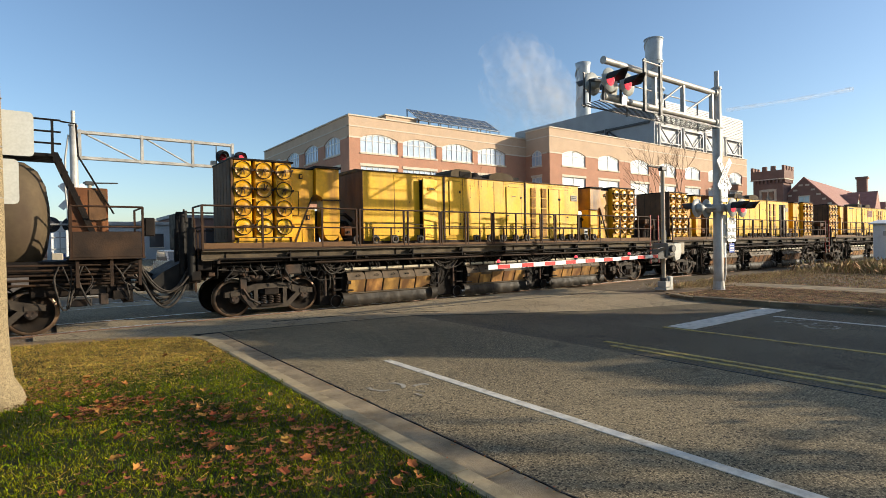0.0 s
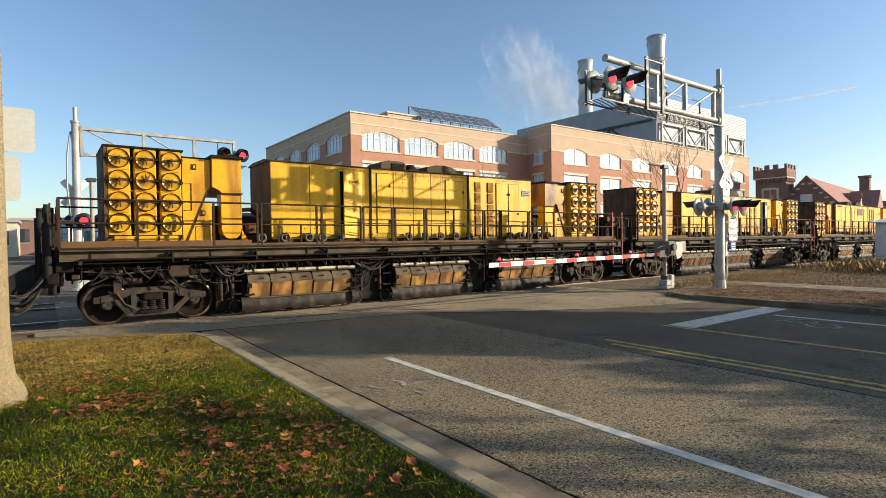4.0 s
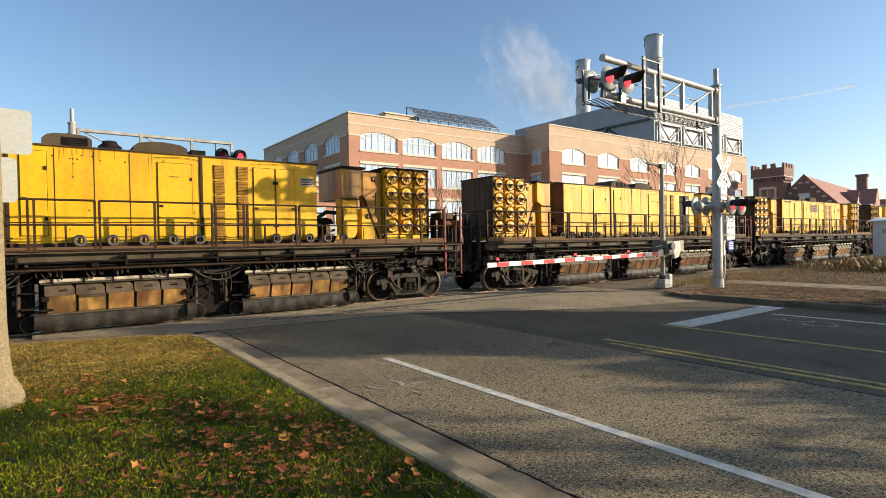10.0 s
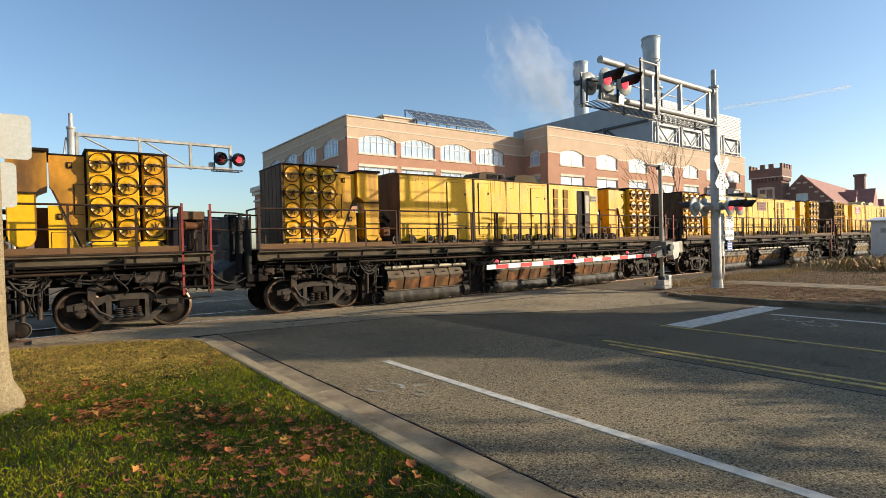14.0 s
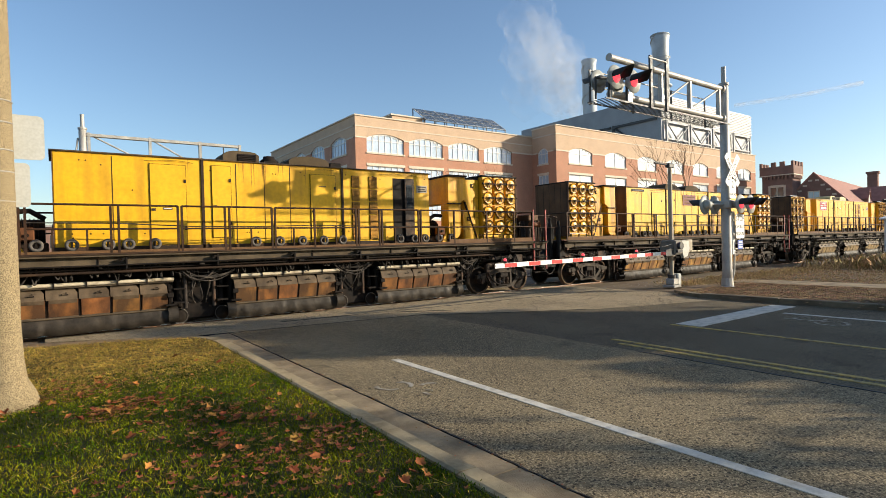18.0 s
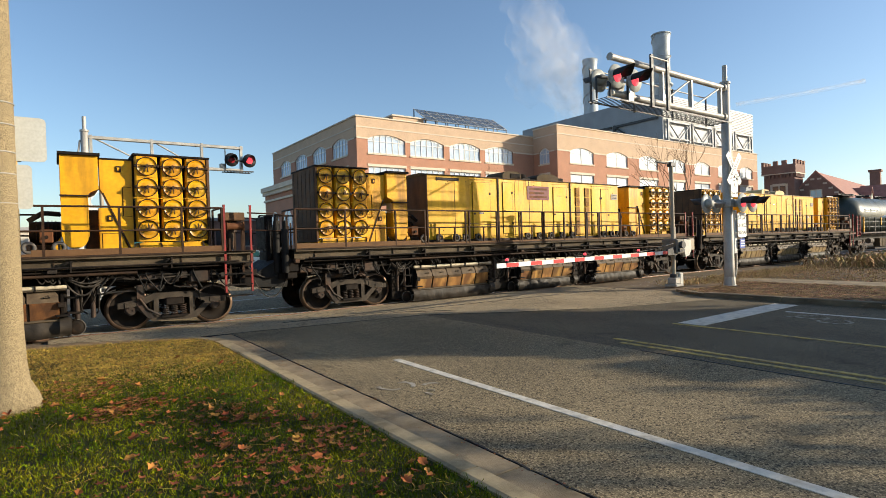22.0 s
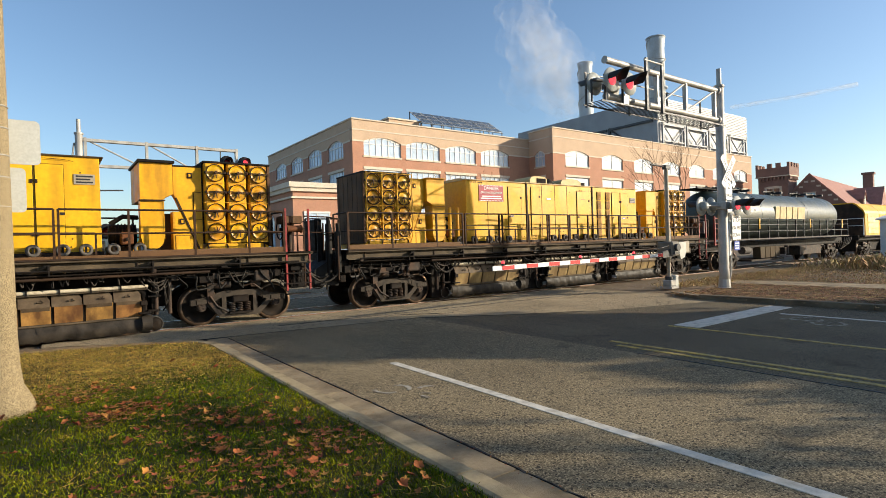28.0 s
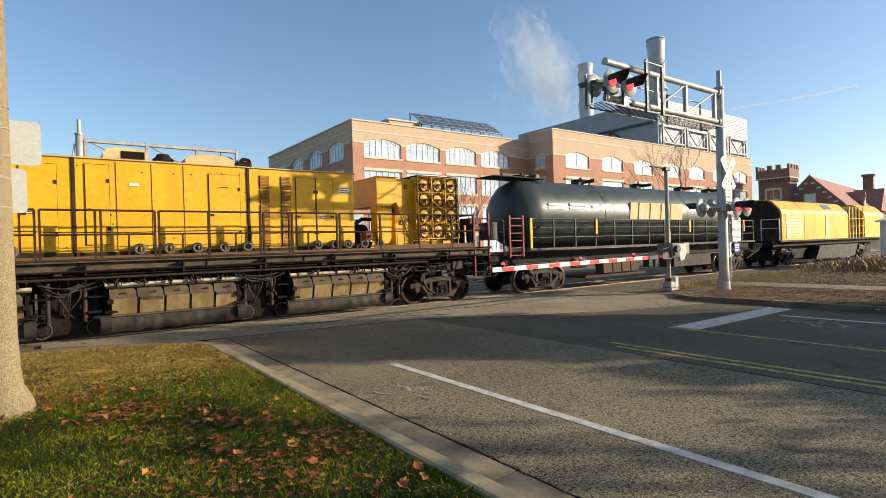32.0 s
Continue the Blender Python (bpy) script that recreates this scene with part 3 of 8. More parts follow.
# gutter slabs and kerbs
gutter = structure("gutter", Shape().box(2.45, 2.83, -40, 11.5, -0.3, -0.03), M["tar"], "dark joint bed under a concrete gutter")
y = -6.0
while y < 11.4:
    y2 = min(y + 3.0, 11.45)
    part("slab", Shape().box(2.458, 2.835, y + 0.006, y2 - 0.006, -0.2, 0.004, 0.006), M["concrete"], gutter)
    y = y2
kerb = structure("kerb", Shape().box(2.26, 2.42, -40, 9.6, -0.3, 0.06), M["kerb"], "pale weathered concrete kerb beside the lawn")
for a, b in ((-6, -3), (-3, 0), (0, 3), (3, 6), (6, 9)):
    part("kerbstone", Shape().prism([(2.24, -0.2), (2.445, -0.2), (2.435, 0.085), (2.41, 0.115), (2.27, 0.12), (2.24, 0.11)], "y", a + 0.005, b - 0.005), M["kerb"], kerb)
bend = [(2.34, 9.0), (2.36, 9.6), (2.40, 10.2), (2.36, 10.8), (2.20, 11.3), (1.9, 11.65)]
for i in range(len(bend) - 1):
    (ax, ay), (bx, by) = bend[i], bend[i + 1]
    h0, h1 = 0.115 - 0.02 * i, 0.115 - 0.02 * (i + 1)
    v = [(ax - 0.1, ay, -0.2), (ax + 0.1, ay, -0.2), (ax + 0.09, ay, h0), (ax - 0.1, ay, h0), (bx - 0.1, by, -0.2), (bx + 0.1, by, -0.2), (bx + 0.09, by, h1), (bx - 0.1, by, h1)]
    part("kerbstone", Shape().add(v, [(0, 1, 2, 3), (7, 6, 5, 4), (0, 4, 5, 1), (1, 5, 6, 2), (2, 6, 7, 3), (3, 7, 4, 0)]), M["kerb"], kerb)
far_kerb = structure("kerb", Shape().box(14.62, 14.78, -40, 8.0, -0.3, 0.06), M["kerb_old"], "concrete kerb on the far side of the road")
for a in range(-12, 8, 2):
    part("kerbstone", Shape().box(14.60, 14.80, a + 0.006, a + 1.994, -0.2, 0.13, 0.015), M["kerb_old"], far_kerb)
part("kerbstone", Shape().prism([(14.60, 8.0), (14.80, 8.0), (15.3, 8.9), (15.15, 9.0)], "z", -0.2, 0.10), M["kerb_old"], far_kerb)

# painted markings
def marking(name, x0, x1, y0, y1, mat, label):
    return tagged(new(name, Shape().box(x0, x1, y0, y1, -0.02, 0.005).mesh(name, M[mat])), label, "", "", "structure")


marking("lane_line", 4.03, 4.15, -30, 6.98, "paint_white", "worn white lane line painted on asphalt")
marking("centre_line", 7.455, 7.55, -30, 5.5, "paint_yellow", "faded yellow centre line")
marking("centre_line", 7.685, 7.78, -30, 5.8, "paint_yellow", "faded yellow centre line")
marking("centre_line", 9.80, 9.90, -30, 6.0, "paint_yellow", "faded yellow line beside the stop line")
marking("stop_line", 9.98, 14.2, 5.46, 5.98, "paint_white", "broad white stop line across a lane")
marking("lane_line", 12.83, 12.95, -30, 5.2, "paint_white", "white cycle lane line")
# worn cycle symbols and tar joints
sym = marking("cycle_symbol", 3.40, 3.45, 5.05, 5.2, "paint_worn", "worn remains of a painted cycle symbol")


def worn_arc(parent, x, y, rad, a0, a1, w=0.028):
    n = 8
    s = Shape()
    for k in range(n):
        p, q = (math.radians(a0 + (a1 - a0) * j / n) for j in (k, k + 1))
        s.prism([(x + rr * math.cos(t), y + rr * math.sin(t)) for rr, t in ((rad - w, p), (rad + w, p), (rad + w, q), (rad - w, q))], "z", -0.01, 0.0045)
    part("stroke", s, M["paint_worn"], parent)


worn_arc(sym, 3.30, 5.72, 0.19, 150, 265)
worn_arc(sym, 3.36, 5.66, 0.16, -60, 70)
worn_arc(sym, 3.66, 5.40, 0.12, 20, 130)
worn_arc(sym, 3.62, 5.28, 0.10, 170, 230)
sym2 = marking("cycle_symbol", 12.1, 12.16, 4.0, 4.9, "paint_worn", "worn painted cycle symbol in the far lane")
worn_arc(sym2, 12.35, 4.5, 0.27, 0, 300, 0.03)
worn_arc(sym2, 12.0, 4.0, 0.27, 90, 360, 0.03)
crack = Shape()
jr = random.Random(31)
edge = [(-30.0, 2.85)] + [(-6 + 0.09 * k, 2.848 + jr.gauss(0, 0.007)) for k in range(195)]
for (ya, xa), (yb, xb) in zip(edge, edge[1:]):
    wa = jr.uniform(0.003, 0.012)
    crack.prism([(xa - wa, ya), (xb - wa, yb), (xb + wa, yb), (xa + wa, ya)], "z", -0.05, 0.008)
crack.box(7.15, 7.18, -30, 4.9, -0.05, 0.006)
structure("tar_joint", crack, M["tar"], "black tar joint along the gutter")
seam = Shape()
for a, b in (((2.3, 11.6), (2.86, 11.53)), ((2.86, 11.53), (7.18, 10.91)), ((7.18, 10.91), (9.0, 9.61)), ((9.0, 9.61), (10.6, 8.72)), ((6.9, 11.9), (8.3, 11.0)), ((4.2, 12.3), (9.2, 11.9)), ((9.2, 11.9), (15.4, 11.5))):
    d = Vector((b[0] - a[0], b[1] - a[1])).normalized()
    nx, ny = -d.y * 0.013, d.x * 0.013
    seam.prism([(a[0] - nx, a[1] - ny), (b[0] - nx, b[1] - ny), (b[0] + nx, b[1] + ny), (a[0] + nx, a[1] + ny)], "z", -0.05, 0.005)
structure("tar_joint", seam, M["tar"], "black cracks across the crossing apron")

# verges
structure("lawn", Shape().prism([(-60, -40), (2.25, -40), (2.25, 9.95), (2.1, 10.7), (1.3, 11.2), (-0.4, 11.8), (-60, 11.8)], "z", -0.3, 0.09), M["lawn"], "autumn lawn with green and straw-coloured grass")
structure("verge", Shape().prism([(2.25, 9.97), (2.2, 11.2), (1.3, 11.95), (-0.4, 12.7), (-60, 12.7), (-60, 11.82), (-0.4, 11.82), (1.3, 11.22), (2.1, 10.72)], "z", -0.3, 0.035), M["mulch"], "trodden bare earth between lawn and rails")
structure("verge", Shape().prism([(14.80, -40), (19.5, -40), (19.5, 9.2), (17.9, 9.9), (15.6, 9.4), (15.2, 8.8), (14.80, 8.0)], "z", -0.3, 0.07), M["mulch"], "verge strewn with brown leaf litter")
structure("verge", Shape().prism([(21.0, -40), (140, -40), (140, 11.2), (24, 11.2), (21.0, 9.9)], "z", -0.3, 0.05), M["soil"], "rough verge with dead weeds beside the track")
pavement = structure("pavement", Shape().box(19.5, 21.0, -40, 9.9, -0.3, 0.055), M["tar"], "pavement of pale concrete slabs")
for i in range(14):
    part("slab", Shape().box(19.51, 20.99, -8 + i * 1.28 + 0.008, -8 + i * 1.28 + 1.272, -0.1, 0.075, 0.008), M["concrete"], pavement)

# tracks
for yt, label in ((YT, "rusty steel rails of the near track on dark ties"), (YT2, "rusty steel rails of the far track")):
    tr = structure("track_bed", Shape().prism([(yt - 2.3, -0.3), (yt + 2.3, -0.3), (yt + 1.7, -0.06), (yt - 1.7, -0.06)], "x", 15.9, 260), M["ballast"], label)
    part("bed", Shape().prism([(yt - 2.3, -0.3), (yt + 2.3, -0.3), (yt + 1.7, -0.06), (yt - 1.7, -0.06)], "x", -120, 0.1), M["ballast"], tr)
    for sd in (-1, 1):
        yc = yt + sd * 0.755
        part("rail", Shape().prism([(yc - 0.07, -0.16), (yc + 0.07, -0.16), (yc + 0.016, -0.12), (yc + 0.016, -0.045), (yc + 0.037, -0.035), (yc + 0.037, -0.006), (yc - 0.037, -0.006), (yc - 0.037, -0.035), (yc - 0.016, -0.045), (yc - 0.016, -0.12)], "x", -120, 260), M["rail"], tr)
        part("rail_head", Shape().box(-120, 260, yc - 0.03, yc + 0.03, -0.006, 0.0), M["rail_top"], tr)
    tie = Shape().box(-0.11, 0.11, -1.3, 1.3, -0.25, -0.085, 0.012).mesh("tie", M["tie"])
    for i in range(-28, 120):
        x = i * 0.56
        if 0.0 < x < 15.9:
            continue
        t_ob = part("tie", tie, None, tr)
        t_ob.location = (x, yt, 0.03)

# loose ballast stones by the far verge and gate
rng = np.random.default_rng(4)


def scatter(name, label, base, mat, count, spots, size, lift=0.0):
    """Many small pieces joined into one stuff object. base: verts, faces; spots(n) gives x, y, z arrays."""
    bv, bf = np.array(base[0], float), base[1]
    x, y_, z = spots(count)
    n = len(x)
    a = rng.uniform(0, 2 * math.pi, n)
    sc = rng.uniform(size[0], size[1], n)
    ca, sa = np.cos(a), np.sin(a)
    jit = 1 + rng.uniform(-0.25, 0.25, (n, len(bv), 3))
    p = bv[None] * jit * sc[:, None, None]
    lean = rng.uniform(-0.5, 0.5, (n, 2)) if lift else np.zeros((n, 2))
    px = p[:, :, 0] + lean[:, 0:1] * p[:, :, 2]
    py = p[:, :, 1] + lean[:, 1:2] * p[:, :, 2]
    v = np.empty_like(p)
    v[:, :, 0] = px * ca[:, None] - py * sa[:, None] + x[:, None]
    v[:, :, 1] = px * sa[:, None] + py * ca[:, None] + y_[:, None]
    v[:, :, 2] = p[:, :, 2] + z[:, None]
    me = bpy.data.meshes.new(name)
    k = len(bf[0])
    nf = len(bf)
    idx = (np.array(bf)[None] + (np.arange(n) * len(bv))[:, None, None]).reshape(-1)
    me.vertices.add(n * len(bv))
    me.vertices.foreach_set("co", v.reshape(-1))
    me.loops.add(len(idx))
    me.loops.foreach_set("vertex_index", idx.astype(np.int32))
    me.polygons.add(n * nf)
    me.polygons.foreach_set("loop_start", (np.arange(n * nf) * k).astype(np.int32))
    me.materials.append(mat)
    me.update(calc_edges=True)
    return tagged(new(name, me), label, name.replace("_", " "), "", "stuff")


PEBBLE = ([(-1, -.7, 0), (.9, -.8, .1), (1, .7, 0), (-.8, .9, .1), (0.1, 0, .9)], [(0, 1, 4), (1, 2, 4), (2, 3, 4), (3, 0, 4)])
BLADE = ([(-.055, 0, 0), (.055, 0, 0), (.042, .24, .6), (-.042, .24, .6), (-.008, .55, .95), (.008, .55, .95)], [(0, 1, 2, 3), (3, 2, 5, 4)])
STALK = ([(-1, -.035, .05), (1, -.035, .12), (1, .035, .12), (-1, .035, .05)], [(0, 1, 2, 3)])
LITTER = ([(-1, -.05, .40), (-.42, -.35, .10), (-.25, -.9, .30), (.2, -.4, .05), (.95, -.45, .45), (.5, .05, .12), (.9, .6, .40), (.15, .38, .05), (-.3, .85, .35), (-.45, .25, .08), (0, 0, .0)], [(k, (k + 1) % 10, 10) for k in range(10)])


def lawn_edge(x):
    """How far the lawn reaches towards the rails."""
    return np.interp(x, [-6, -0.4, 1.3, 2.1, 2.25], [11.75, 11.75, 11.15, 10.65, 9.9])


def on_lawn(n):
    yy = 2.0 + 10.5 * rng.uniform(0, 1, n) ** 1.25
    xx = np.minimum(rng.uniform(-4.6, 2.26, n), 2.235 + 0.018 * np.sin(3.1 * yy) + 0.015 * np.sin(11 * yy + 1) - 0.07 * rng.uniform(0, 1, n))
    keep = (yy < lawn_edge(xx) + rng.normal(0, 0.10, n)) & (xx > -2.6 - 0.25 * yy)
    xx, yy = xx[keep], yy[keep]
    return xx, yy, np.where(xx > 2.235, 0.112, 0.085)


CLUSTERS = ((0.62, 6.5, 0.14), (0.45, 6.35, 0.16), (1.1, 5.75, 0.3), (1.3, 5.2, 0.25), (1.75, 4.25, 0.25), (1.0, 4.4, 0.4), (0.2, 7.6, 0.35), (-0.1, 7.5, 0.3), (1.35, 3.7, 0.4), (0.7, 4.0, 0.55))


def drifts(n):
    """Leaves blown together in patches, thinning towards their edges."""
    k = rng.integers(0, len(CLUSTERS), n)
    c = np.array(CLUSTERS)[k]
    x, yy = c[:, 0] + rng.normal(0, 1, n) * c[:, 2], c[:, 1] + rng.normal(0, 1, n) * c[:, 2]
    x = np.minimum(x, 2.15)
    return x, yy, np.full(n, 0.115) + rng.uniform(0, 0.02, n)


def green_lawn(n):
    x, yy, z = on_lawn(n)
    k = rng.uniform(0, 1, len(x)) < np.clip((8.9 - yy) / 1.6, 0.03, 1)
    return x[k], yy[k], z[k]


def dry_lawn(n):
    x, yy, z = on_lawn(n)
    k = rng.uniform(0, 1, len(x)) < np.clip((yy - 6.9) / 1.7, 0.04, 1)
    return x[k], yy[k], z[k]


scatter("grass", "short green grass blades of the lawn", BLADE, M["grass"], 260000, green_lawn, (0.016, 0.044), 1.0)
scatter("dry_grass", "dry straw-coloured grass near the tracks", BLADE, M["straw"], 150000, dry_lawn, (0.016, 0.046), 1.0)
scatter("dry_grass", "flattened straw lying over the lawn's far edge", STALK, M["straw"], 60000, lambda n: tuple(a + b for a, b in zip(dry_lawn(n), (0, 0, 0.02))), (0.03, 0.085))
scatter("grass", "green grass blades of the lawn running on along the road", BLADE, M["grass"], 70000, lambda n: (rng.uniform(-9, 2.24, n), rng.uniform(-7, 2.1, n), np.full(n, 0.085)), (0.03, 0.07), 1.0)
scatter("leaf_litter", "brown leaf litter on the far verge", LITTER, M["litter"], 6500, lambda n: (rng.uniform(14.85, 19.4, n), rng.uniform(0.5, 9.0, n), np.full(n, 0.075)), (0.03, 0.075))
scatter("leaf_litter", "scattered leaf crumbs caught in the grass", LITTER, M["leaf_dry"], 1500, on_lawn, (0.010, 0.026))
scatter("leaf_litter", "drifts of small red-brown leaves on the lawn", LITTER, M["leaf_red"], 800, drifts, (0.020, 0.044))
scatter("leaf_litter", "dark crumbs of leaf and grit in the gutter", LITTER, M["leaf_red"], 330, lambda n: (np.where(rng.uniform(0, 1, n) < 0.6, 2.83 + rng.normal(0, 0.03, n), rng.uniform(2.45, 3.0, n)), 2.2 + 9 * rng.uniform(0, 1, n), np.full(n, 0.006)), (0.005, 0.014))
scatter("leaf_litter", "scattered brown leaves blown onto the far gutter", LITTER, M["litter"], 260, lambda n: (15.1 + rng.normal(0, 0.35, n), rng.uniform(2, 9.2, n), np.full(n, 0.08)), (0.03, 0.06))
scatter("gravel", "loose grit on the crossing apron", PEBBLE, M["stone"], 900, lambda n: (rng.uniform(1, 15, n), rng.uniform(11.7, 13.6, n), np.full(n, -0.003)), (0.006, 0.018))
scatter("gravel", "grey gravel beside the gate post", PEBBLE, M["stone"], 5000, lambda n: (rng.uniform(15.7, 34, n), rng.uniform(10.9, 12.8, n), np.full(n, -0.09)), (0.025, 0.06))
scatter("gravel", "loose ballast stones along the near rail", PEBBLE, M["stone"], 2500, lambda n: (rng.uniform(-5, 0.1, n), rng.uniform(12.6, 13.8, n), np.full(n, -0.08)), (0.02, 0.05))
scatter("weeds", "dead brown weeds and straw beside the track", BLADE, M["weed"], 17000, lambda n: (21.2 + 26 * rng.uniform(0, 1, n) ** 1.2, rng.uniform(4.5, 11.6, n), np.full(n, 0.04)), (0.03, 0.10), 1.0)
scatter("leaf_litter", "brown leaves and twigs among the weeds", LITTER, M["litter"], 6000, lambda n: (21.2 + 24 * rng.uniform(0, 1, n) ** 1.2, rng.uniform(3.5, 11.3, n), np.full(n, 0.06)), (0.03, 0.09))
scatter("grass", "yellowed tufts along the edge of the ballast", BLADE, M["weed"], 5000, lambda n: (17.6 + 20 * rng.uniform(0, 1, n) ** 1.3, 10.1 + rng.normal(0, 0.55, n), np.full(n, 0.03)), (0.05, 0.13), 1.0)
scatter("weeds", "tall dead stalks beside the equipment shelter", BLADE, M["weed"], 2600, lambda n: (29 + 8.5 * rng.uniform(0, 1, n), 7.5 + rng.normal(0, 1.5, n), np.full(n, 0.03)), (0.2, 0.55), 1.0)
scatter("weeds", "yellowed grass tufts at the edge of the ballast", BLADE, M["weed"], 3500, lambda n: (rng.uniform(17.4, 40, n), 10.6 + rng.normal(0, 0.45, n), np.full(n, 0.0)), (0.05, 0.17), 1.0)

# fallen leaves lying singly on the lawn
def leaf_mesh(i):
    r = random.Random(i)
    pts = []
    lobes = 5
    for k in range(lobes * 4):
        a = 2 * math.pi * k / (lobes * 4)
        rad = (1.0, 0.86, 0.68, 0.86)[k % 4] * (1.15 if k % (lobes * 4) < 4 else 1) * r.uniform(0.85, 1.1)
        curl = r.uniform(0.0, 0.25)
        pts.append((rad * math.cos(a), rad * math.sin(a), 0.55 * rad * abs(math.sin(a)) * (0.6 + i % 3 * 0.35) + 0.5 * curl * rad * rad + 0.25 * rad * rad * math.cos(a) ** 2 * (i % 2)))
    s = Shape()
    s.add(pts + [(0, 0, 0.03)], [(k, (k + 1) % len(pts), len(pts)) for k in range(len(pts))])
    s.add([(p[0], p[1], p[2] - 0.02) for p in pts] + [(0, 0, 0.01)], [((k + 1) % len(pts), k, len(pts)) for k in range(len(pts))])
    s.tube([(-0.2, 0, 0.03), (-0.9, 0.1, 0.05), (-1.5, 0.05, 0.16)], 0.03, 4)
    return s.mesh("fallen_leaf", M["leaf_dry"])


leaf_kinds = [leaf_mesh(i) for i in range(6)]
r = random.Random(8)
for i in range(210):
    if i % 3 == 0:
        cx, cy, sd = CLUSTERS[i % len(CLUSTERS)]
        x, y = r.gauss(cx, sd), r.gauss(cy, sd)
    else:
        x, y = r.uniform(-2.0, 2.15), 2.6 + 6.4 * r.random() ** 1.2
    if x > 2.15 or y > 9.4:
        continue
    lf = new("fallen_leaf", leaf_kinds[r.randrange(6)])
    sc = r.uniform(0.022, 0.048)
    lf.matrix_basis = pose(x, y, 0.125 + r.uniform(0, 0.02), r.uniform(-28, 28), r.uniform(-28, 28), r.uniform(0, 360)) @ Matrix.Diagonal((sc, sc, sc, 1))
    tagged(lf, "curled brown fallen maple leaf on the lawn", "leaf", "fallen leaves on the lawn")


# ---- the train: shared pieces ----
CAR_PITCH = 19.53
S_ROWS = (3.75, 3.30, 2.71, 1.97, 1.05, -0.01, -1.19, -2.51, -3.94, -5.50, -7.12, -8.84, -10.62, -12.49, -14.46, -16.51, -18.65, -20.87,
          -23.18, -25.58, -28.08, -30.66, -33.34, -36.12, -38.98, -41.92, -44.96, -48.09, -51.30, -54.57, -57.88, -61.28, -64.74)
WHEEL_R = 0.457
moving_cars, moving_wheels = [], []

# wheel, with its face, hub and axle end; turns about its own origin
def wheel_meshes():
    rim = Shape().lathe([(0.0, WHEEL_R - 0.055), (0.0, WHEEL_R - 0.004), (0.008, WHEEL_R), (0.10, WHEEL_R), (0.105, WHEEL_R + 0.025), (0.135, WHEEL_R + 0.025), (0.14, WHEEL_R - 0.055)], (0, -0.81, 0), (0, 1, 0), 40, False, False)
    rim2 = Shape().lathe([(0.0, WHEEL_R + 0.025), (0.03, WHEEL_R + 0.025), (0.035, WHEEL_R), (0.14, WHEEL_R), (0.14, WHEEL_R - 0.055)], (0, 0.67, 0), (0, 1, 0), 36, False, False)
    disc = Shape().lathe([(0.0, 0.10), (0.0, 0.15), (0.045, 0.18), (0.085, 0.25), (0.075, WHEEL_R - 0.09), (0.02, WHEEL_R - 0.05), (0.12, WHEEL_R - 0.045), (0.12, 0.1)], (0, -0.815, 0), (0, 1, 0), 32)
    disc.lathe([(0.0, 0.1), (0.0, WHEEL_R - 0.05), (0.12, WHEEL_R - 0.05), (0.12, 0.1)], (0, 0.68, 0), (0, 1, 0), 24)
    disc.cyl((0, -0.7, 0), (0, 0.7, 0), 0.085, n=12)
    hub = Shape().cyl((0, -1.0, 0), (0, -0.80, 0), 0.115, n=16)
    hub.cyl((0, -1.035, 0), (0, -1.0, 0), 0.085, n=16)
    for k in range(3):
        a = 2 * math.pi * k / 3 + 0.4
        hub.cyl((0.055 * math.cos(a), -1.055, 0.055 * math.sin(a)), (0.055 * math.cos(a), -1.03, 0.055 * math.sin(a)), 0.017, n=6)
    return (rim.mesh("rim", M["tread"]), rim2.mesh("rim", M["tread"])), disc.mesh("disc", M["wheel_face"]), hub.mesh("axle_cap", M["steel"])


WHEEL_RIM, WHEEL_DISC, WHEEL_HUB = wheel_meshes()


def wheelset(car, x):
    w = part("wheelset", WHEEL_DISC, None, car)
    w.location = (x, 0, WHEEL_R)
    for me in WHEEL_RIM:
        part("rim", me, None, w)
    part("axle_cap", WHEEL_HUB, None, w)
    moving_wheels.append((w, x))
    return w


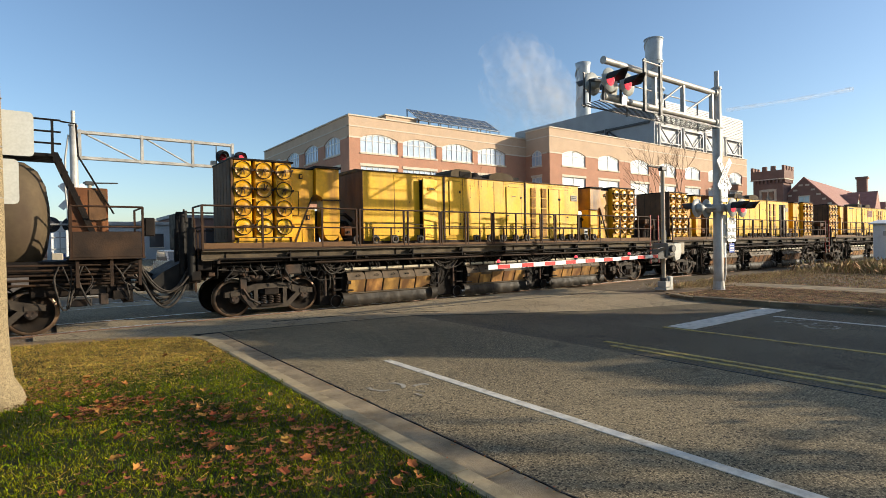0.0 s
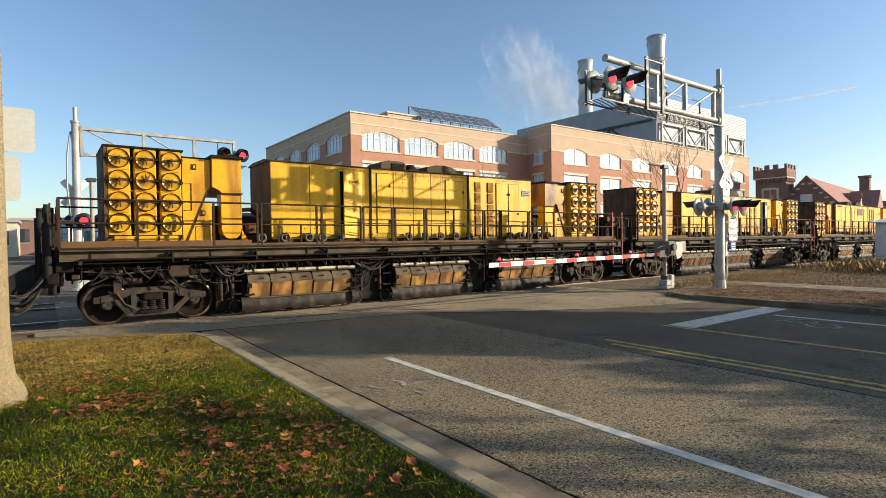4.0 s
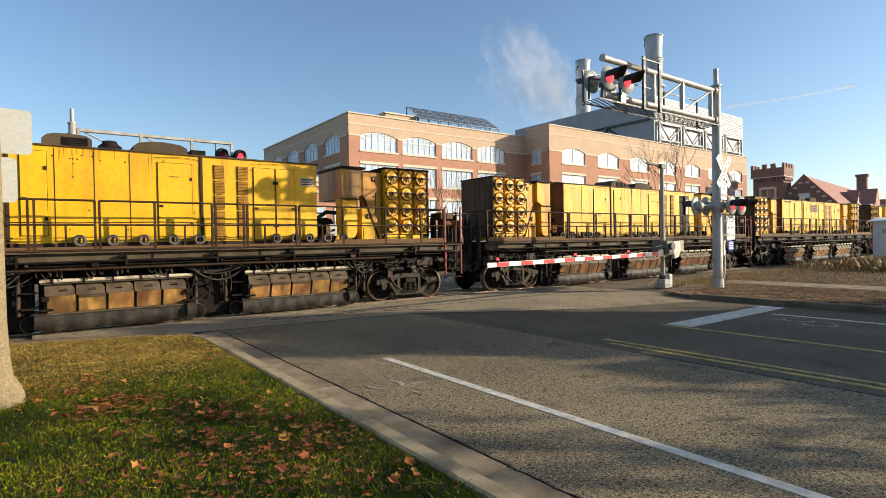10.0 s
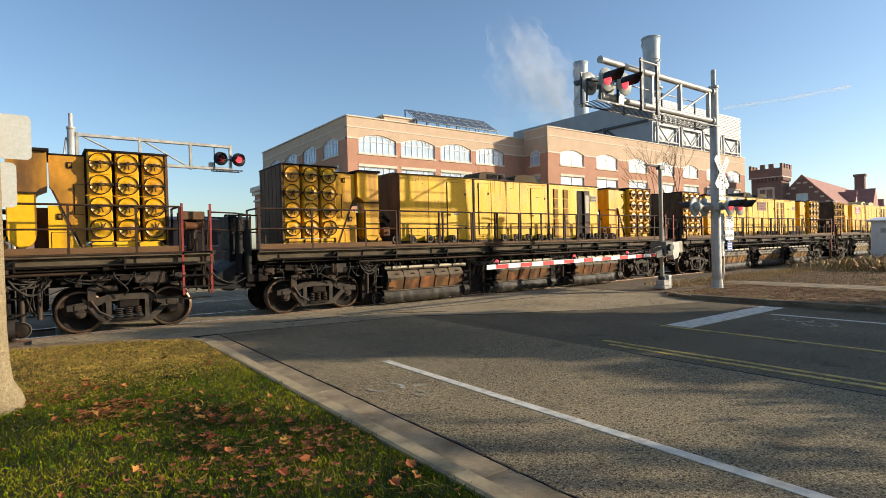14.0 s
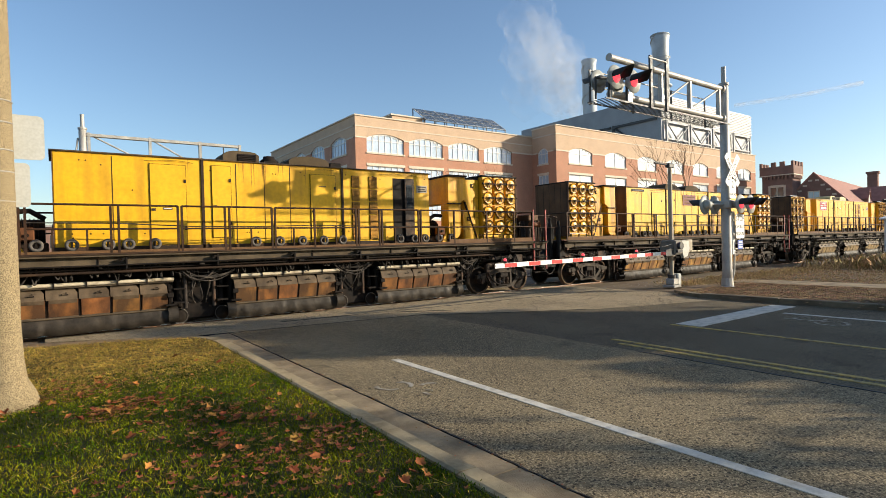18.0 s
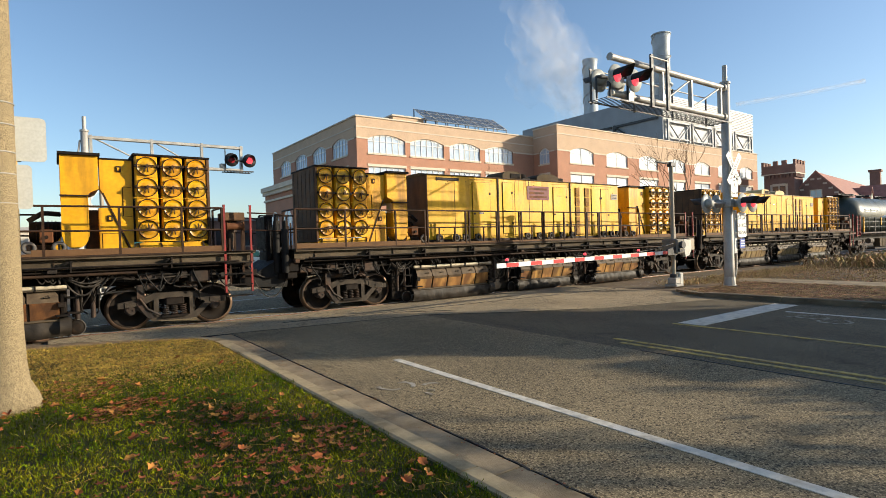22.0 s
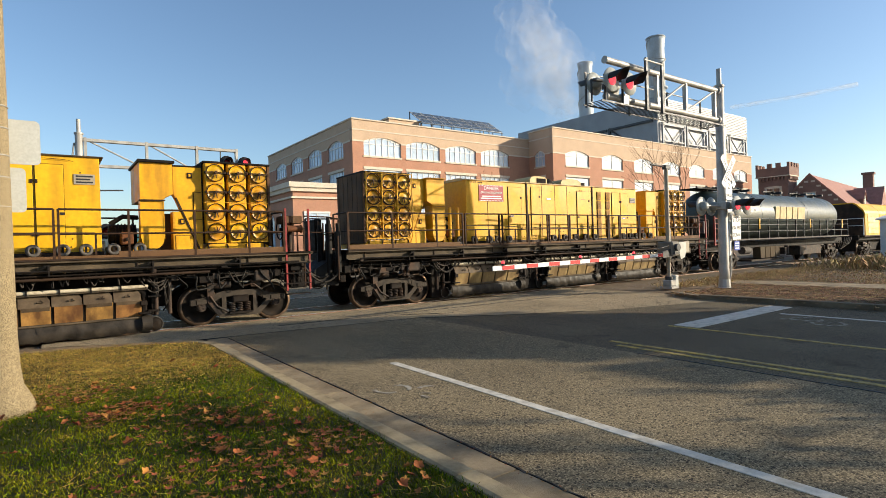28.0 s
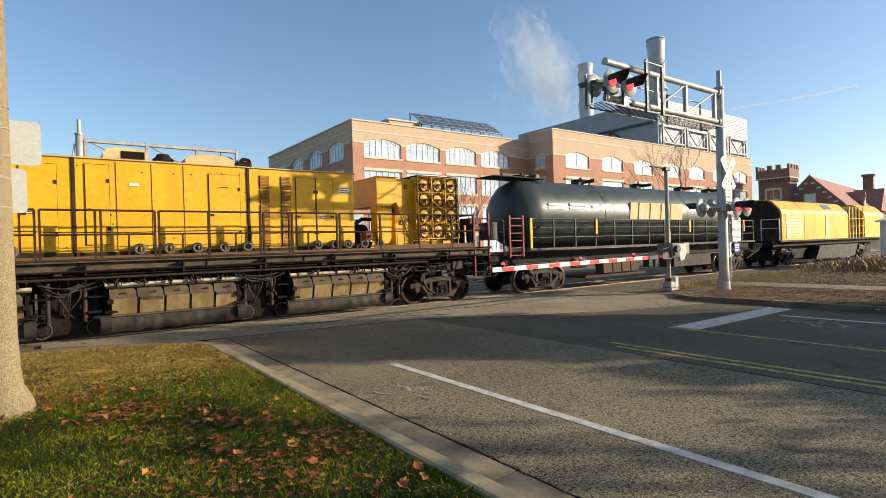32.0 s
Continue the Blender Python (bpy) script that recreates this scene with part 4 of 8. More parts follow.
def truck_meshes():
    """Cast side frame, bolster, springs and brake gear of a two-axle truck, centred on x = 0."""
    sides = []
    for sy in (-1, 1):
        side = Shape()
        sides.append(side)
        y0, y1 = sorted((sy * 0.90, sy * 1.02))
        side.prism([(-1.12, 0.50), (-1.12, 0.62), (-0.78, 0.68), (-0.40, 0.80), (0.40, 0.80), (0.78, 0.68), (1.12, 0.62), (1.12, 0.50), (0.72, 0.50), (0.40, 0.66), (-0.40, 0.66), (-0.72, 0.50)], "y", y0, y1)
        side.prism([(-0.86, 0.56), (-0.70, 0.56), (-0.36, 0.26), (0.36, 0.26), (0.70, 0.56), (0.86, 0.56), (0.46, 0.17), (-0.46, 0.17)], "y", y0, y1)
        side.box(-0.42, -0.32, y0, y1, 0.2, 0.72).box(0.32, 0.42, y0, y1, 0.2, 0.72)
        for sx in (-1, 1):
            side.box(sx * 0.875 - 0.13, sx * 0.875 + 0.13, y0 - 0.02 * (sy < 0), y1 + 0.02 * (sy > 0), 0.5, 0.63, 0.02)
    bolster = Shape().box(-0.2, 0.2, -1.1, 1.1, 0.5, 0.68, 0.03)
    bolster.box(-0.3, 0.3, -0.7, 0.7, 0.68, 0.95, 0.03)
    for sy in (-1, 1):
        bolster.box(-0.27, 0.27, sy * 0.96 - 0.14, sy * 0.96 + 0.14, 0.24, 0.28)
    springs = []
    for sy in (-1.0, 0.92):
        for sx in (-0.18, 0.0, 0.18):
            pts = [(sx + 0.065 * math.cos(a), sy + 0.065 * math.sin(a), 0.28 + 0.22 * a / (2 * math.pi * 5)) for a in [2 * math.pi * 5 * k / 50 for k in range(51)]]
            springs.append(Shape().tube(pts, 0.014, 5).mesh("spring", M["steel"]))
    gears = []
    for sy in (-1, 1):
        cylinder = Shape().cyl((-0.62, sy * 0.95, 0.95), (-0.2, sy * 0.95, 0.95), 0.09, n=10).box(-0.75, -0.60, sy * 0.98 - 0.07, sy * 0.98 + 0.07, 0.55, 1.0)
        gears.append(cylinder.mesh("brake_cylinder", M["steel"]))
        gears.append(Shape().tube([(-0.7, sy * 1.08, 0.7), (-0.55, sy * 1.1, 0.45), (-0.3, sy * 1.1, 0.3)], 0.03).mesh("brake_lever", M["steel"]))
        valve = Shape().box(0.25, 0.5, sy * 1.04 - 0.05, sy * 1.04 + 0.05, 0.86, 1.05, 0.015).tube([(0.1, sy * 1.05, 0.9), (0.3, sy * 1.1, 0.95), (0.5, sy * 1.08, 0.8), (0.55, sy * 1.05, 0.55)], 0.022)
        gears.append(valve.mesh("brake_valve", M["steel"]))
        gears.append(Shape().prism([(-0.55, 0.25), (-0.42, 0.25), (-0.62, 0.55), (-0.75, 0.55)], "y", sy * 1.06 - 0.03, sy * 1.06 + 0.03).mesh("brake_hanger", M["steel"]))
    return sides[0].mesh("side_frame", M["cast_dusty"]), sides[1].mesh("side_frame", M["cast_dusty"]), bolster.mesh("bolster", M["dark"]), *gears, *springs


TRUCK = truck_meshes()


def truck(car, xc, base=0.875):
    side = part("truck_frame", TRUCK[0], None, car, "dark cast steel truck frame")
    side.location = (xc, 0, 0)
    for me in TRUCK[1:]:
        part(me.name.split(".")[0], me, None, side)
    for sx in (-base, base):
        wheelset(car, xc + sx)


def railing(car, runs, mat="railing", name="railing", y=-1.48, z0=1.68, mid=(2.2,), top=2.7, r=0.022):
    """Handrails along the deck: each run has posts and rails."""
    for xs in runs:
        rl = Shape().tube([(xs[0], y, top), (xs[-1], y, top)], r, 8)
        ob = part(name, rl, M[mat], car)
        for z in mid:
            part("rail", Shape().tube([(xs[0], y, z), (xs[-1], y, z)], r * 0.9, 8), M[mat], ob)
        for x in xs:
            part("post", Shape().box(x - 0.022, x + 0.022, y - 0.025, y + 0.025, z0, top), M[mat], ob)


def end_railing(car, x, mat="railing", ys=(-1.48, -0.6), z0=1.68, top=2.7):
    ob = part("end_railing", Shape().tube([(x, ys[0], top), (x, ys[1], top)], 0.022, 8).tube([(x, ys[0], 2.2), (x, ys[1], 2.2)], 0.02, 8), M[mat], car)
    for y in ys:
        part("post", Shape().box(x - 0.022, x + 0.022, y - 0.022, y + 0.022, z0, top), M[mat], ob)


# filter covers on the dust collectors
COVER_R = 0.205
COVER = Shape().lathe([(0.0, COVER_R), (0.06, COVER_R), (0.064, COVER_R - 0.012), (0.045, COVER_R - 0.02), (0.075, 0.11), (0.085, 0.05), (0.088, 0.005)], (0, 0, 0), (0, -1, 0), 28).mesh("filter_cover", M["cover"])
COVER_RING = Shape().torus((0, -0.062, 0), (0, 1, 0), COVER_R - 0.002, 0.011, 28, 6).mesh("ring", M["frame_brown"])
COVER_BAR = Shape().box(-0.235, 0.235, -0.105, -0.088, -0.016, -0.002).box(-0.235, 0.235, -0.105, -0.088, 0.014, 0.027).cyl((0, -0.145, 0.004), (0, -0.06, 0.004), 0.034, n=10)
COVER_BAR.prism([(-0.012, -0.01), (0.012, -0.01), (0.026, -0.135), (0.004, -0.135)], "y", -0.124, -0.114).prism([(-0.03, 0.0), (-0.012, -0.012), (-0.062, -0.12), (-0.08, -0.11)], "y", -0.128, -0.112)
COVER_BAR.box(-0.245, -0.215, -0.10, -0.01, -0.022, 0.034).box(0.215, 0.245, -0.10, -0.01, -0.022, 0.034)
COVER_BAR = COVER_BAR.mesh("clamp_bar", M["frame_brown"])
BACK_COVER = Shape().lathe([(0.0, COVER_R), (0.05, COVER_R), (0.075, COVER_R - 0.07), (0.10, 0.03)], (0, 0, 0), (0, 1, 0), 16).mesh("filter_cover", M["cover"])
CAGE_RING = Shape().torus((0, -0.125, 0), (0, 1, 0), 0.215, 0.012, 28, 6).mesh("cage_ring", M["railing"])


def collector(car, style, right):
    """Dust collector at one end of a grinding car: three filter columns, hopper panel, bent duct and blower."""
    fl = 8.42 if right else None
    body = {"sooty": "soot_yellow", "clean": "yellow_clean", "mid": "yellow_dirty"}[style]
    lower = "yellow" if style == "sooty" else body
    S = lambda: Shape(fl)
    cx = lambda x: 2 * 8.42 - x if right else x
    box = part("dust_collector", S().box(0.06, 1.56, -0.58, 0.75, 1.98, 3.90), M["dark"], car, "dust collector with three columns of round covers")
    part("end_panel", S().box(-0.01, 0.06, -0.86, 0.86, 1.86, 3.93, 0.012), M["brown_panel"], box)
    for k in range(6):
        part("seam_strip", S().box(-0.016, -0.008, -0.80 + 0.3 * k, -0.785 + 0.3 * k, 1.95, 3.88), M["frame_brown"], box)
    part("top_panel", S().box(-0.02, 1.60, -0.88, 0.88, 3.90, 3.95, 0.012), M["dark"], box)
    part("base_tray", S().prism([(0.05, 1.72), (1.6, 1.72), (1.6, 1.84), (1.45, 1.95), (0.2, 1.95), (0.05, 1.86)], "y", -0.80, 0.84), M[lower], box)
    for k in range(4):
        x = 0.12 + 0.45 * k
        part("tray_web", S().prism([(x, 1.74), (x + 0.03, 1.74), (x + 0.07, 1.94), (x + 0.04, 1.94)], "y", -0.83, -0.80), M["frame_brown"], box)
    skin = "yellow_clean" if style == "clean" else "yellow_dirty"
    for k in range(3):
        x = 0.285 + 0.52 * k
        # each column is a channel with folded edges
        part("column", S().prism([(x - 0.225, -0.60), (x - 0.225, -0.815), (x - 0.20, -0.845), (x + 0.20, -0.845), (x + 0.225, -0.815), (x + 0.225, -0.60)], "z", 1.97, 3.895), M[skin], box)
        # dark strip and core put the gap's shade into their colour; clean strips yellow
        part("divider", S().box(x + 0.245, x + 0.275, -0.84 if style == "clean" else -0.66, -0.58, 1.98, 3.90), M["yellow_clean" if style == "clean" else "dark"], box)
        part("cross_strap", S().box(x - 0.24, x + 0.27, -0.852, -0.835, 2.945, 2.96), M["yellow_dirty"], box)
        for j in range(4):
            z = 2.24 + 0.475 * j
            c = part("filter_cover", COVER, None, box)
            c.location = (cx(x), -0.84, z)
            rot = random.Random(k * 7 + j + (50 if right else 0)).choice((0, 0, 0, 2, -3, 6, -8, 180))
            part("ring", COVER_RING, None, c)
            b = part("clamp_bar", COVER_BAR, None, c)
            b.matrix_basis = pose(0, 0, 0, 0, rot, 0)
            if style == "clean":
                part("cage_ring", CAGE_RING, None, c)
            part("brow", S().prism([(x - 0.2, z + 0.236), (x - 0.17, z + 0.232), (x + 0.17, z + 0.232), (x + 0.2, z + 0.236), (x + 0.2, z + 0.244), (x - 0.2, z + 0.244)], "y", -0.862, -0.84), M[skin], box)
            c2 = part("filter_cover", BACK_COVER, None, box)
            c2.location = (cx(x), 0.84, z)
    if style == "clean":
        for k in range(4):
            part("cage_bar", S().box(0.035 + 0.515 * k, 0.06 + 0.515 * k, -0.98, -0.955, 1.98, 3.92), M["yellow_dirty"], box)
        for k in range(5):
            part("cage_bar", S().box(0.04, 1.60, -0.975, -0.955, 1.99 + 0.475 * k, 2.008 + 0.475 * k), M["yellow_dirty"], box)
        part("conduit", S().cyl((0.3, -0.7, 3.985), (1.25, -0.7, 3.985), 0.025, n=8), M["white_part"], box, "white conduit along the top")
    # hopper panel with the slanting strap, lower cabinet, duct elbow and blower
    part("hopper_panel", S().prism([(1.60, 1.74), (1.60, 3.80), (2.22, 3.79), (2.22, 3.14), (2.16, 3.04), (1.66, 1.74)], "y", -0.68, -0.38), M[body], box)
    part("panel_edge", S().prism([(1.63, 1.76), (1.665, 1.76), (2.19, 3.06), (2.155, 3.06)], "y", -0.70, -0.62), M["frame_brown" if style != "clean" else "yellow_dirty"], box)
    part("panel_pipe", S().tube([(1.62, -0.69, 2.55), (1.79, -0.69, 2.55), (1.79, -0.69, 3.2), (1.62, -0.69, 3.2)], 0.009), M["frame_brown"], box)
    part("top_angle", S().box(1.60, 2.22, -0.70, 0.6, 3.80, 3.83), M["dark" if style != "clean" else "yellow_dirty"], box)
    low = part("lower_cabinet", S().prism([(1.68, 1.74), (2.25, 1.74), (2.25, 2.73), (2.06, 2.73)], "y", -0.675, -0.36), M[lower], box)
    part("inspection_door", S().box(1.88, 2.20, -0.69, -0.672, 1.80, 2.16, 0.004), M[lower], low)
    part("door_gap", S().box(1.87, 2.21, -0.678, -0.674, 1.79, 2.17), M["frame_brown"], low)
    for x, z in ((1.86, 3.60), (2.05, 2.50)):
        pl = part("latch_plate", S().box(x - 0.05, x + 0.05, -0.71, -0.675, z - 0.065, z + 0.065, 0.006), M["frame_brown"], box)
        part("latch", S().box(x - 0.02, x + 0.025, -0.715, -0.705, z - 0.035, z + 0.03), M[body], pl)
    part("duct", S().prism([(2.25, 3.84), (2.93, 3.84), (2.93, 2.99), (2.46, 2.99), (2.40, 3.06), (2.25, 3.13)], "y", -0.80, 0.78), M[body], box)
    part("duct_cap", S().box(2.21, 2.97, -0.88, 0.84, 3.84, 3.90 if style != "clean" else 3.855, 0.006), M["dark" if style != "clean" else body], box)
    arc = [(2.69 + 0.23 * math.cos(a), 2.10 + 0.25 * math.sin(a)) for a in [math.radians(180 + 180 * k / 12) for k in range(13)]]
    part("blower", S().prism([(2.46, 2.98)] + arc + [(2.92, 2.98)], "y", -0.79, -0.36), M[lower], box)
    # added filler behind the gap; its brown stands in for shade, except when clean
    part("inner_casing", S().box(2.2, 2.5, -0.36, 0.1, 1.72, 2.70), M["frame_brown" if style != "clean" else body], box)
    part("blower_rim", S().box(2.445, 2.465, -0.80, -0.70, 2.10, 2.98).box(2.915, 2.935, -0.80, -0.70, 2.10, 2.98), M[body], box)
    part("duct_seam", S().box(2.43, 2.95, -0.855, -0.72, 2.965, 2.992), M["frame_brown" if style != "clean" else "yellow_dirty"], box)
    part("blower_foot", S().prism([(2.94, 1.72), (3.16, 1.72), (2.96, 2.1)], "y", -0.7, -0.66), M["yellow_dirty"], box)
    if style == "clean" and not right:
        for x in (3.15, 3.46):
            part("guard_post", Shape().cyl((x, -0.75, 1.7), (x, -0.75, 2.95), 0.06, n=12), M["yellow_dirty"], box)
    # motor between duct and machine house
    mot = part("blower_motor", S().cyl((2.95, 0.0, 2.2), (3.5, 0.0, 2.2), 0.26, n=14), M["dark"], car, "black blower motor")
    for k in range(6):
        part("fin", S().cyl((3.02 + 0.07 * k, 0.0, 2.2), (3.035 + 0.07 * k, 0.0, 2.2), 0.285, n=14), M["frame_brown"], mot)
    part("motor_base", S().box(2.9, 3.55, -0.45, 0.45, 1.70, 1.95, 0.02), M["frame_brown"], mot)
    cb = part("control_box", S().box(3.08, 3.32, -0.78, -0.55, 1.98, 2.26, 0.02), M["sign_back" if style == "sooty" else "rust_brown"], mot, "pale grey control box" if style == "sooty" else "rust-brown control box")
    part("knob", S().cyl((3.2, -0.78, 2.1), (3.2, -0.83, 2.1), 0.04, n=8), M["dark"], cb)
    part("motor_duct", S().tube([(2.95, -0.4, 2.6), (3.25, -0.45, 2.62), (3.5, -0.4, 2.45)], 0.06), M["dark"], mot)


def bar_label(car, name, x0, x1, z0, z1, rows, mat, back=None, y=-0.838):
    s = part(name, Shape().box(x0, x1, y, y + 0.012, z0, z1), M[back] if back else M[mat], car)
    h = (z1 - z0) / (2 * rows + 1)
    for k in range(rows):
        part("text_bar", Shape().box(x0 + 0.1 * (x1 - x0), x1 - (0.1 + 0.12 * (k % 2)) * (x1 - x0), y - 0.005, y + 0.002, z0 + h * (2 * k + 1), z0 + h * (2 * k + 2)), M[mat], s)


def louvre(parent, x0, x1, z0, z1, n, mat, y=-0.835):
    lv = part("louvre", Shape().box(x0, x1, y - 0.004, y + 0.02, z0, z1), M["frame_brown"], parent)
    h = (z1 - z0) / n
    for k in range(n):
        part("slat", Shape().prism([(y - 0.03, z0 + k * h + 0.05 * h), (y - 0.004, z0 + k * h + 0.05 * h), (y - 0.004, z0 + k * h + 0.93 * h), (y - 0.012, z0 + k * h + 0.93 * h)], "x", x0 + 0.01, x1 - 0.01), M[mat], lv)


def door_leaf(parent, x0, x1, z0, z1, mat, y=-0.838, hinge_right=True):
    d = part("door", Shape().box(x0, x1, y - 0.012, y + 0.02, z0, z1, 0.006), M[mat], parent)
    g = Shape()
    w = 0.009
    for a in ((x0 - w, x0 + w * 0, z0, z1), (x1, x1 + w, z0, z1), (x0 - w, x1 + w, z1, z1 + w), (x0 - w, x1 + w, z0 - w, z0)):
        g.box(a[0], a[1], y - 0.004, y + 0.02, a[2], a[3])
    part("door_gap", g, M["dark"], d)
    hx, kx = (x1 - 0.02, x0 + 0.05) if hinge_right else (x0 + 0.02, x1 - 0.05)
    for z in (z0 + 0.2 * (z1 - z0), z0 + 0.8 * (z1 - z0)):
        part("hinge", Shape().box(hx - 0.025, hx + 0.025, y - 0.03, y, z - 0.04, z + 0.04), M["frame_brown"], d)
    part("handle", Shape().box(kx - 0.03, kx + 0.05, y - 0.03, y, z0 + 0.42 * (z1 - z0), z0 + 0.45 * (z1 - z0)), M["steel"], d)
    return d


def leaning(poly, z0, y0, slope, thick):
    """A plate cut to (x, z) that leans out towards its foot."""
    n = len(poly)
    v = [(x, y0 - slope * (z0 - z), z) for x, z in poly] + [(x, y0 - slope * (z0 - z) + thick, z) for x, z in poly]
    return Shape().add(v, [list(range(n)), list(range(2 * n - 1, n - 1, -1))] + [(i, i + n, (i + 1) % n + n, (i + 1) % n) for i in range(n)])


def hopper(car, x0, x1, seed, bins="rust_bin", lift=0.0):
    """One grinding buggy with its tilted spark bins, apron skirt and guide wheels."""
    r = random.Random(seed)
    g = part("grinding_buggy", Shape().box(x0 + 0.1, x1 - 0.1, -1.05, 1.05, 0.25, 1.08, 0.03), M["dark"], car, "grinding buggy with rusty spark bins over a black skirt")
    g.location.z = lift
    part("top_pipe", Shape().cyl((x0 + 0.12, -1.22, 1.07), (x1 - 0.10, -1.22, 1.07), 0.04, n=12), M["pipe_pale"], g, "pale pipe along the top of the buggy")
    part("pipe_shelf", Shape().prism([(-1.27, 1.005), (-1.0, 1.005), (-1.0, 1.025), (-1.27, 1.025)], "x", x0 + 0.14, x1 - 0.12), M["sill_brown"], g)
    n = 5
    w = (x1 - x0 - 0.42) / n
    for k in range(n):
        a = x0 + 0.22 + k * w
        part("upper_plate", leaning([(a - 0.02, 0.77), (a + w - 0.045, 0.77), (a + w - 0.045, 0.91), (a + w - 0.10, 0.99), (a - 0.02, 0.99)], 0.99, -1.19, 0.42, 0.02), M["plate_brown"], g)
        part("bin", leaning([(a + 0.02, 0.41), (a + w - 0.035, 0.41), (a + w - 0.035, 0.775), (a + 0.02, 0.775)], 0.775, -1.275, -0.32, 0.16), M[bins], g)
        part("bin_lip", leaning([(a + 0.02, 0.41), (a + w - 0.035, 0.41), (a + w - 0.035, 0.426), (a + 0.02, 0.426)], 0.775, -1.285, -0.32, 0.02), M["plate_brown"], g)
        part("bin_rib", Shape().prism([(-1.25, 0.80), (-1.05, 0.95), (-1.05, 0.42), (-1.15, 0.42)], "x", a - 0.03, a + 0.015), M["dark"], g)
        cx = a + (0.42 + 0.2 * r.random()) * w
        cl = part("clamp", Shape().box(cx - 0.055, cx + 0.055, -1.275, -1.24, 0.868, 0.876).box(cx - 0.055, cx - 0.047, -1.278, -1.24, 0.858, 0.886).box(cx + 0.047, cx + 0.055, -1.278, -1.24, 0.858, 0.886), M["dark"], g)
        part("hook", Shape().torus((cx + 0.02, -1.25, 0.905), (0, 1, 0), 0.012, 0.004, 10, 4), M["dark"], cl)
        part("pipe_saddle", Shape().box(a + 0.1, a + 0.13, -1.28, -1.15, 1.0, 1.12), M["dark"], g)
        if r.random() < 0.5:
            part("soot_flap", leaning([(a + 0.03, 0.70), (a + w - 0.05, 0.70), (a + w - 0.05, 0.775), (a + 0.03, 0.775)], 0.775, -1.283, -0.32, 0.006), M["plate_brown"], g)
    part("bin_rib", Shape().prism([(-1.25, 0.80), (-1.05, 0.95), (-1.05, 0.42), (-1.15, 0.42)], "x", x1 - 0.21, x1 - 0.16), M["dark"], g)
    for x in (x0 + 0.14, x1 - 0.26):
        part("end_latch", Shape().box(x, x + 0.13, -1.33, -1.18, 0.66, 0.76, 0.01), M["dark"], g)
        part("end_step", Shape().box(x - 0.04, x + 0.2, -1.33, -1.18, 0.47, 0.51, 0.008), M["dark"], g)
    part("sill_bar", Shape().tube([(x0 + 0.05, -1.2, 0.395), (x1 - 0.05, -1.2, 0.395)], 0.024), M["sill_brown"], g)
    # wavy rubber skirt
    sk, N = Shape(), 26
    v, f = [], []
    for i in range(N + 1):
        x = x0 + 0.1 + (x1 - x0 - 0.2) * i / N
        dy, dz, my = 0.04 * math.sin(i * 1.7 + seed), 0.045 * r.random() ** 2, 0.03 * math.sin(i * 2.3 + 2 * seed)
        for o in (0.0, 0.025):
            v += [(x, -1.19 + o, 0.39), (x + r.uniform(-0.04, 0.04), -1.225 + my + o, 0.27), (x, -1.27 + dy + o, 0.05 + dz)]
    for i in range(N):
        a = 6 * i
        f += [(a, a + 1, a + 7, a + 6), (a + 1, a + 2, a + 8, a + 7), (a + 3, a + 9, a + 10, a + 4), (a + 4, a + 10, a + 11, a + 5), (a + 2, a + 5, a + 11, a + 8)]
    part("skirt", sk.add(v, f, True), M["skirt"], g, "scuffed black rubber skirt")
    for sx, x in ((-1, x0 + 0.12), (1, x1 - 0.14)):   # curled rubber tongues at both ends
        arc = [(-1.17, 0.44)] + [(-1.19 - 0.16 * math.sin(a), 0.26 + 0.18 * math.cos(a)) for a in [math.radians(15 + 14 * q) for q in range(11)]]
        arc += [(p[0] + 0.02, p[1]) for p in reversed(arc)]
        part("rubber_tongue", Shape().prism(arc, "x", x - 0.10, x + 0.10), M["skirt"], g)
    for sx, x in ((-1, x0 - 0.04), (1, x1 + 0.04)):
        gw = part("guide_wheel", Shape().lathe([(0, 0.06), (0, 0.15), (0.05, 0.155), (0.06, 0.175), (0.09, 0.175), (0.09, 0.05)], (x, -1.02, 0.20), (0, 1, 0), 24), M["wheel_face"], g)
        part("guide_rim", Shape().torus((x, -1.03, 0.20), (0, 1, 0), 0.165, 0.009, 28, 6), M["ring_grey"], gw)
        part("end_bracket", Shape().box(x - 0.06, x + 0.06, -0.95, 0.9, 0.40, 1.05, 0.02).box(x - 0.14, x + 0.1, -1.18, -0.9, 0.50, 0.54).box(x - 0.14, x + 0.12, -1.18, -0.9, 0.82, 0.85), M["dark"], g)


def smooth(pts, k=4):
    """A rounder line through a few points."""
    p = [Vector(a) for a in pts]
    p = [2 * p[0] - p[1]] + p + [2 * p[-1] - p[-2]]
    out = []
    for i in range(1, len(p) - 2):
        for j in range(k):
            u = j / k
            out.append(0.5 * (2 * p[i] + (p[i + 1] - p[i - 1]) * u + (2 * p[i - 1] - 5 * p[i] + 4 * p[i + 1] - p[i + 2]) * u * u + (3 * p[i] - p[i - 1] - 3 * p[i + 1] + p[i + 2]) * u ** 3))
    return out + [p[-2]]


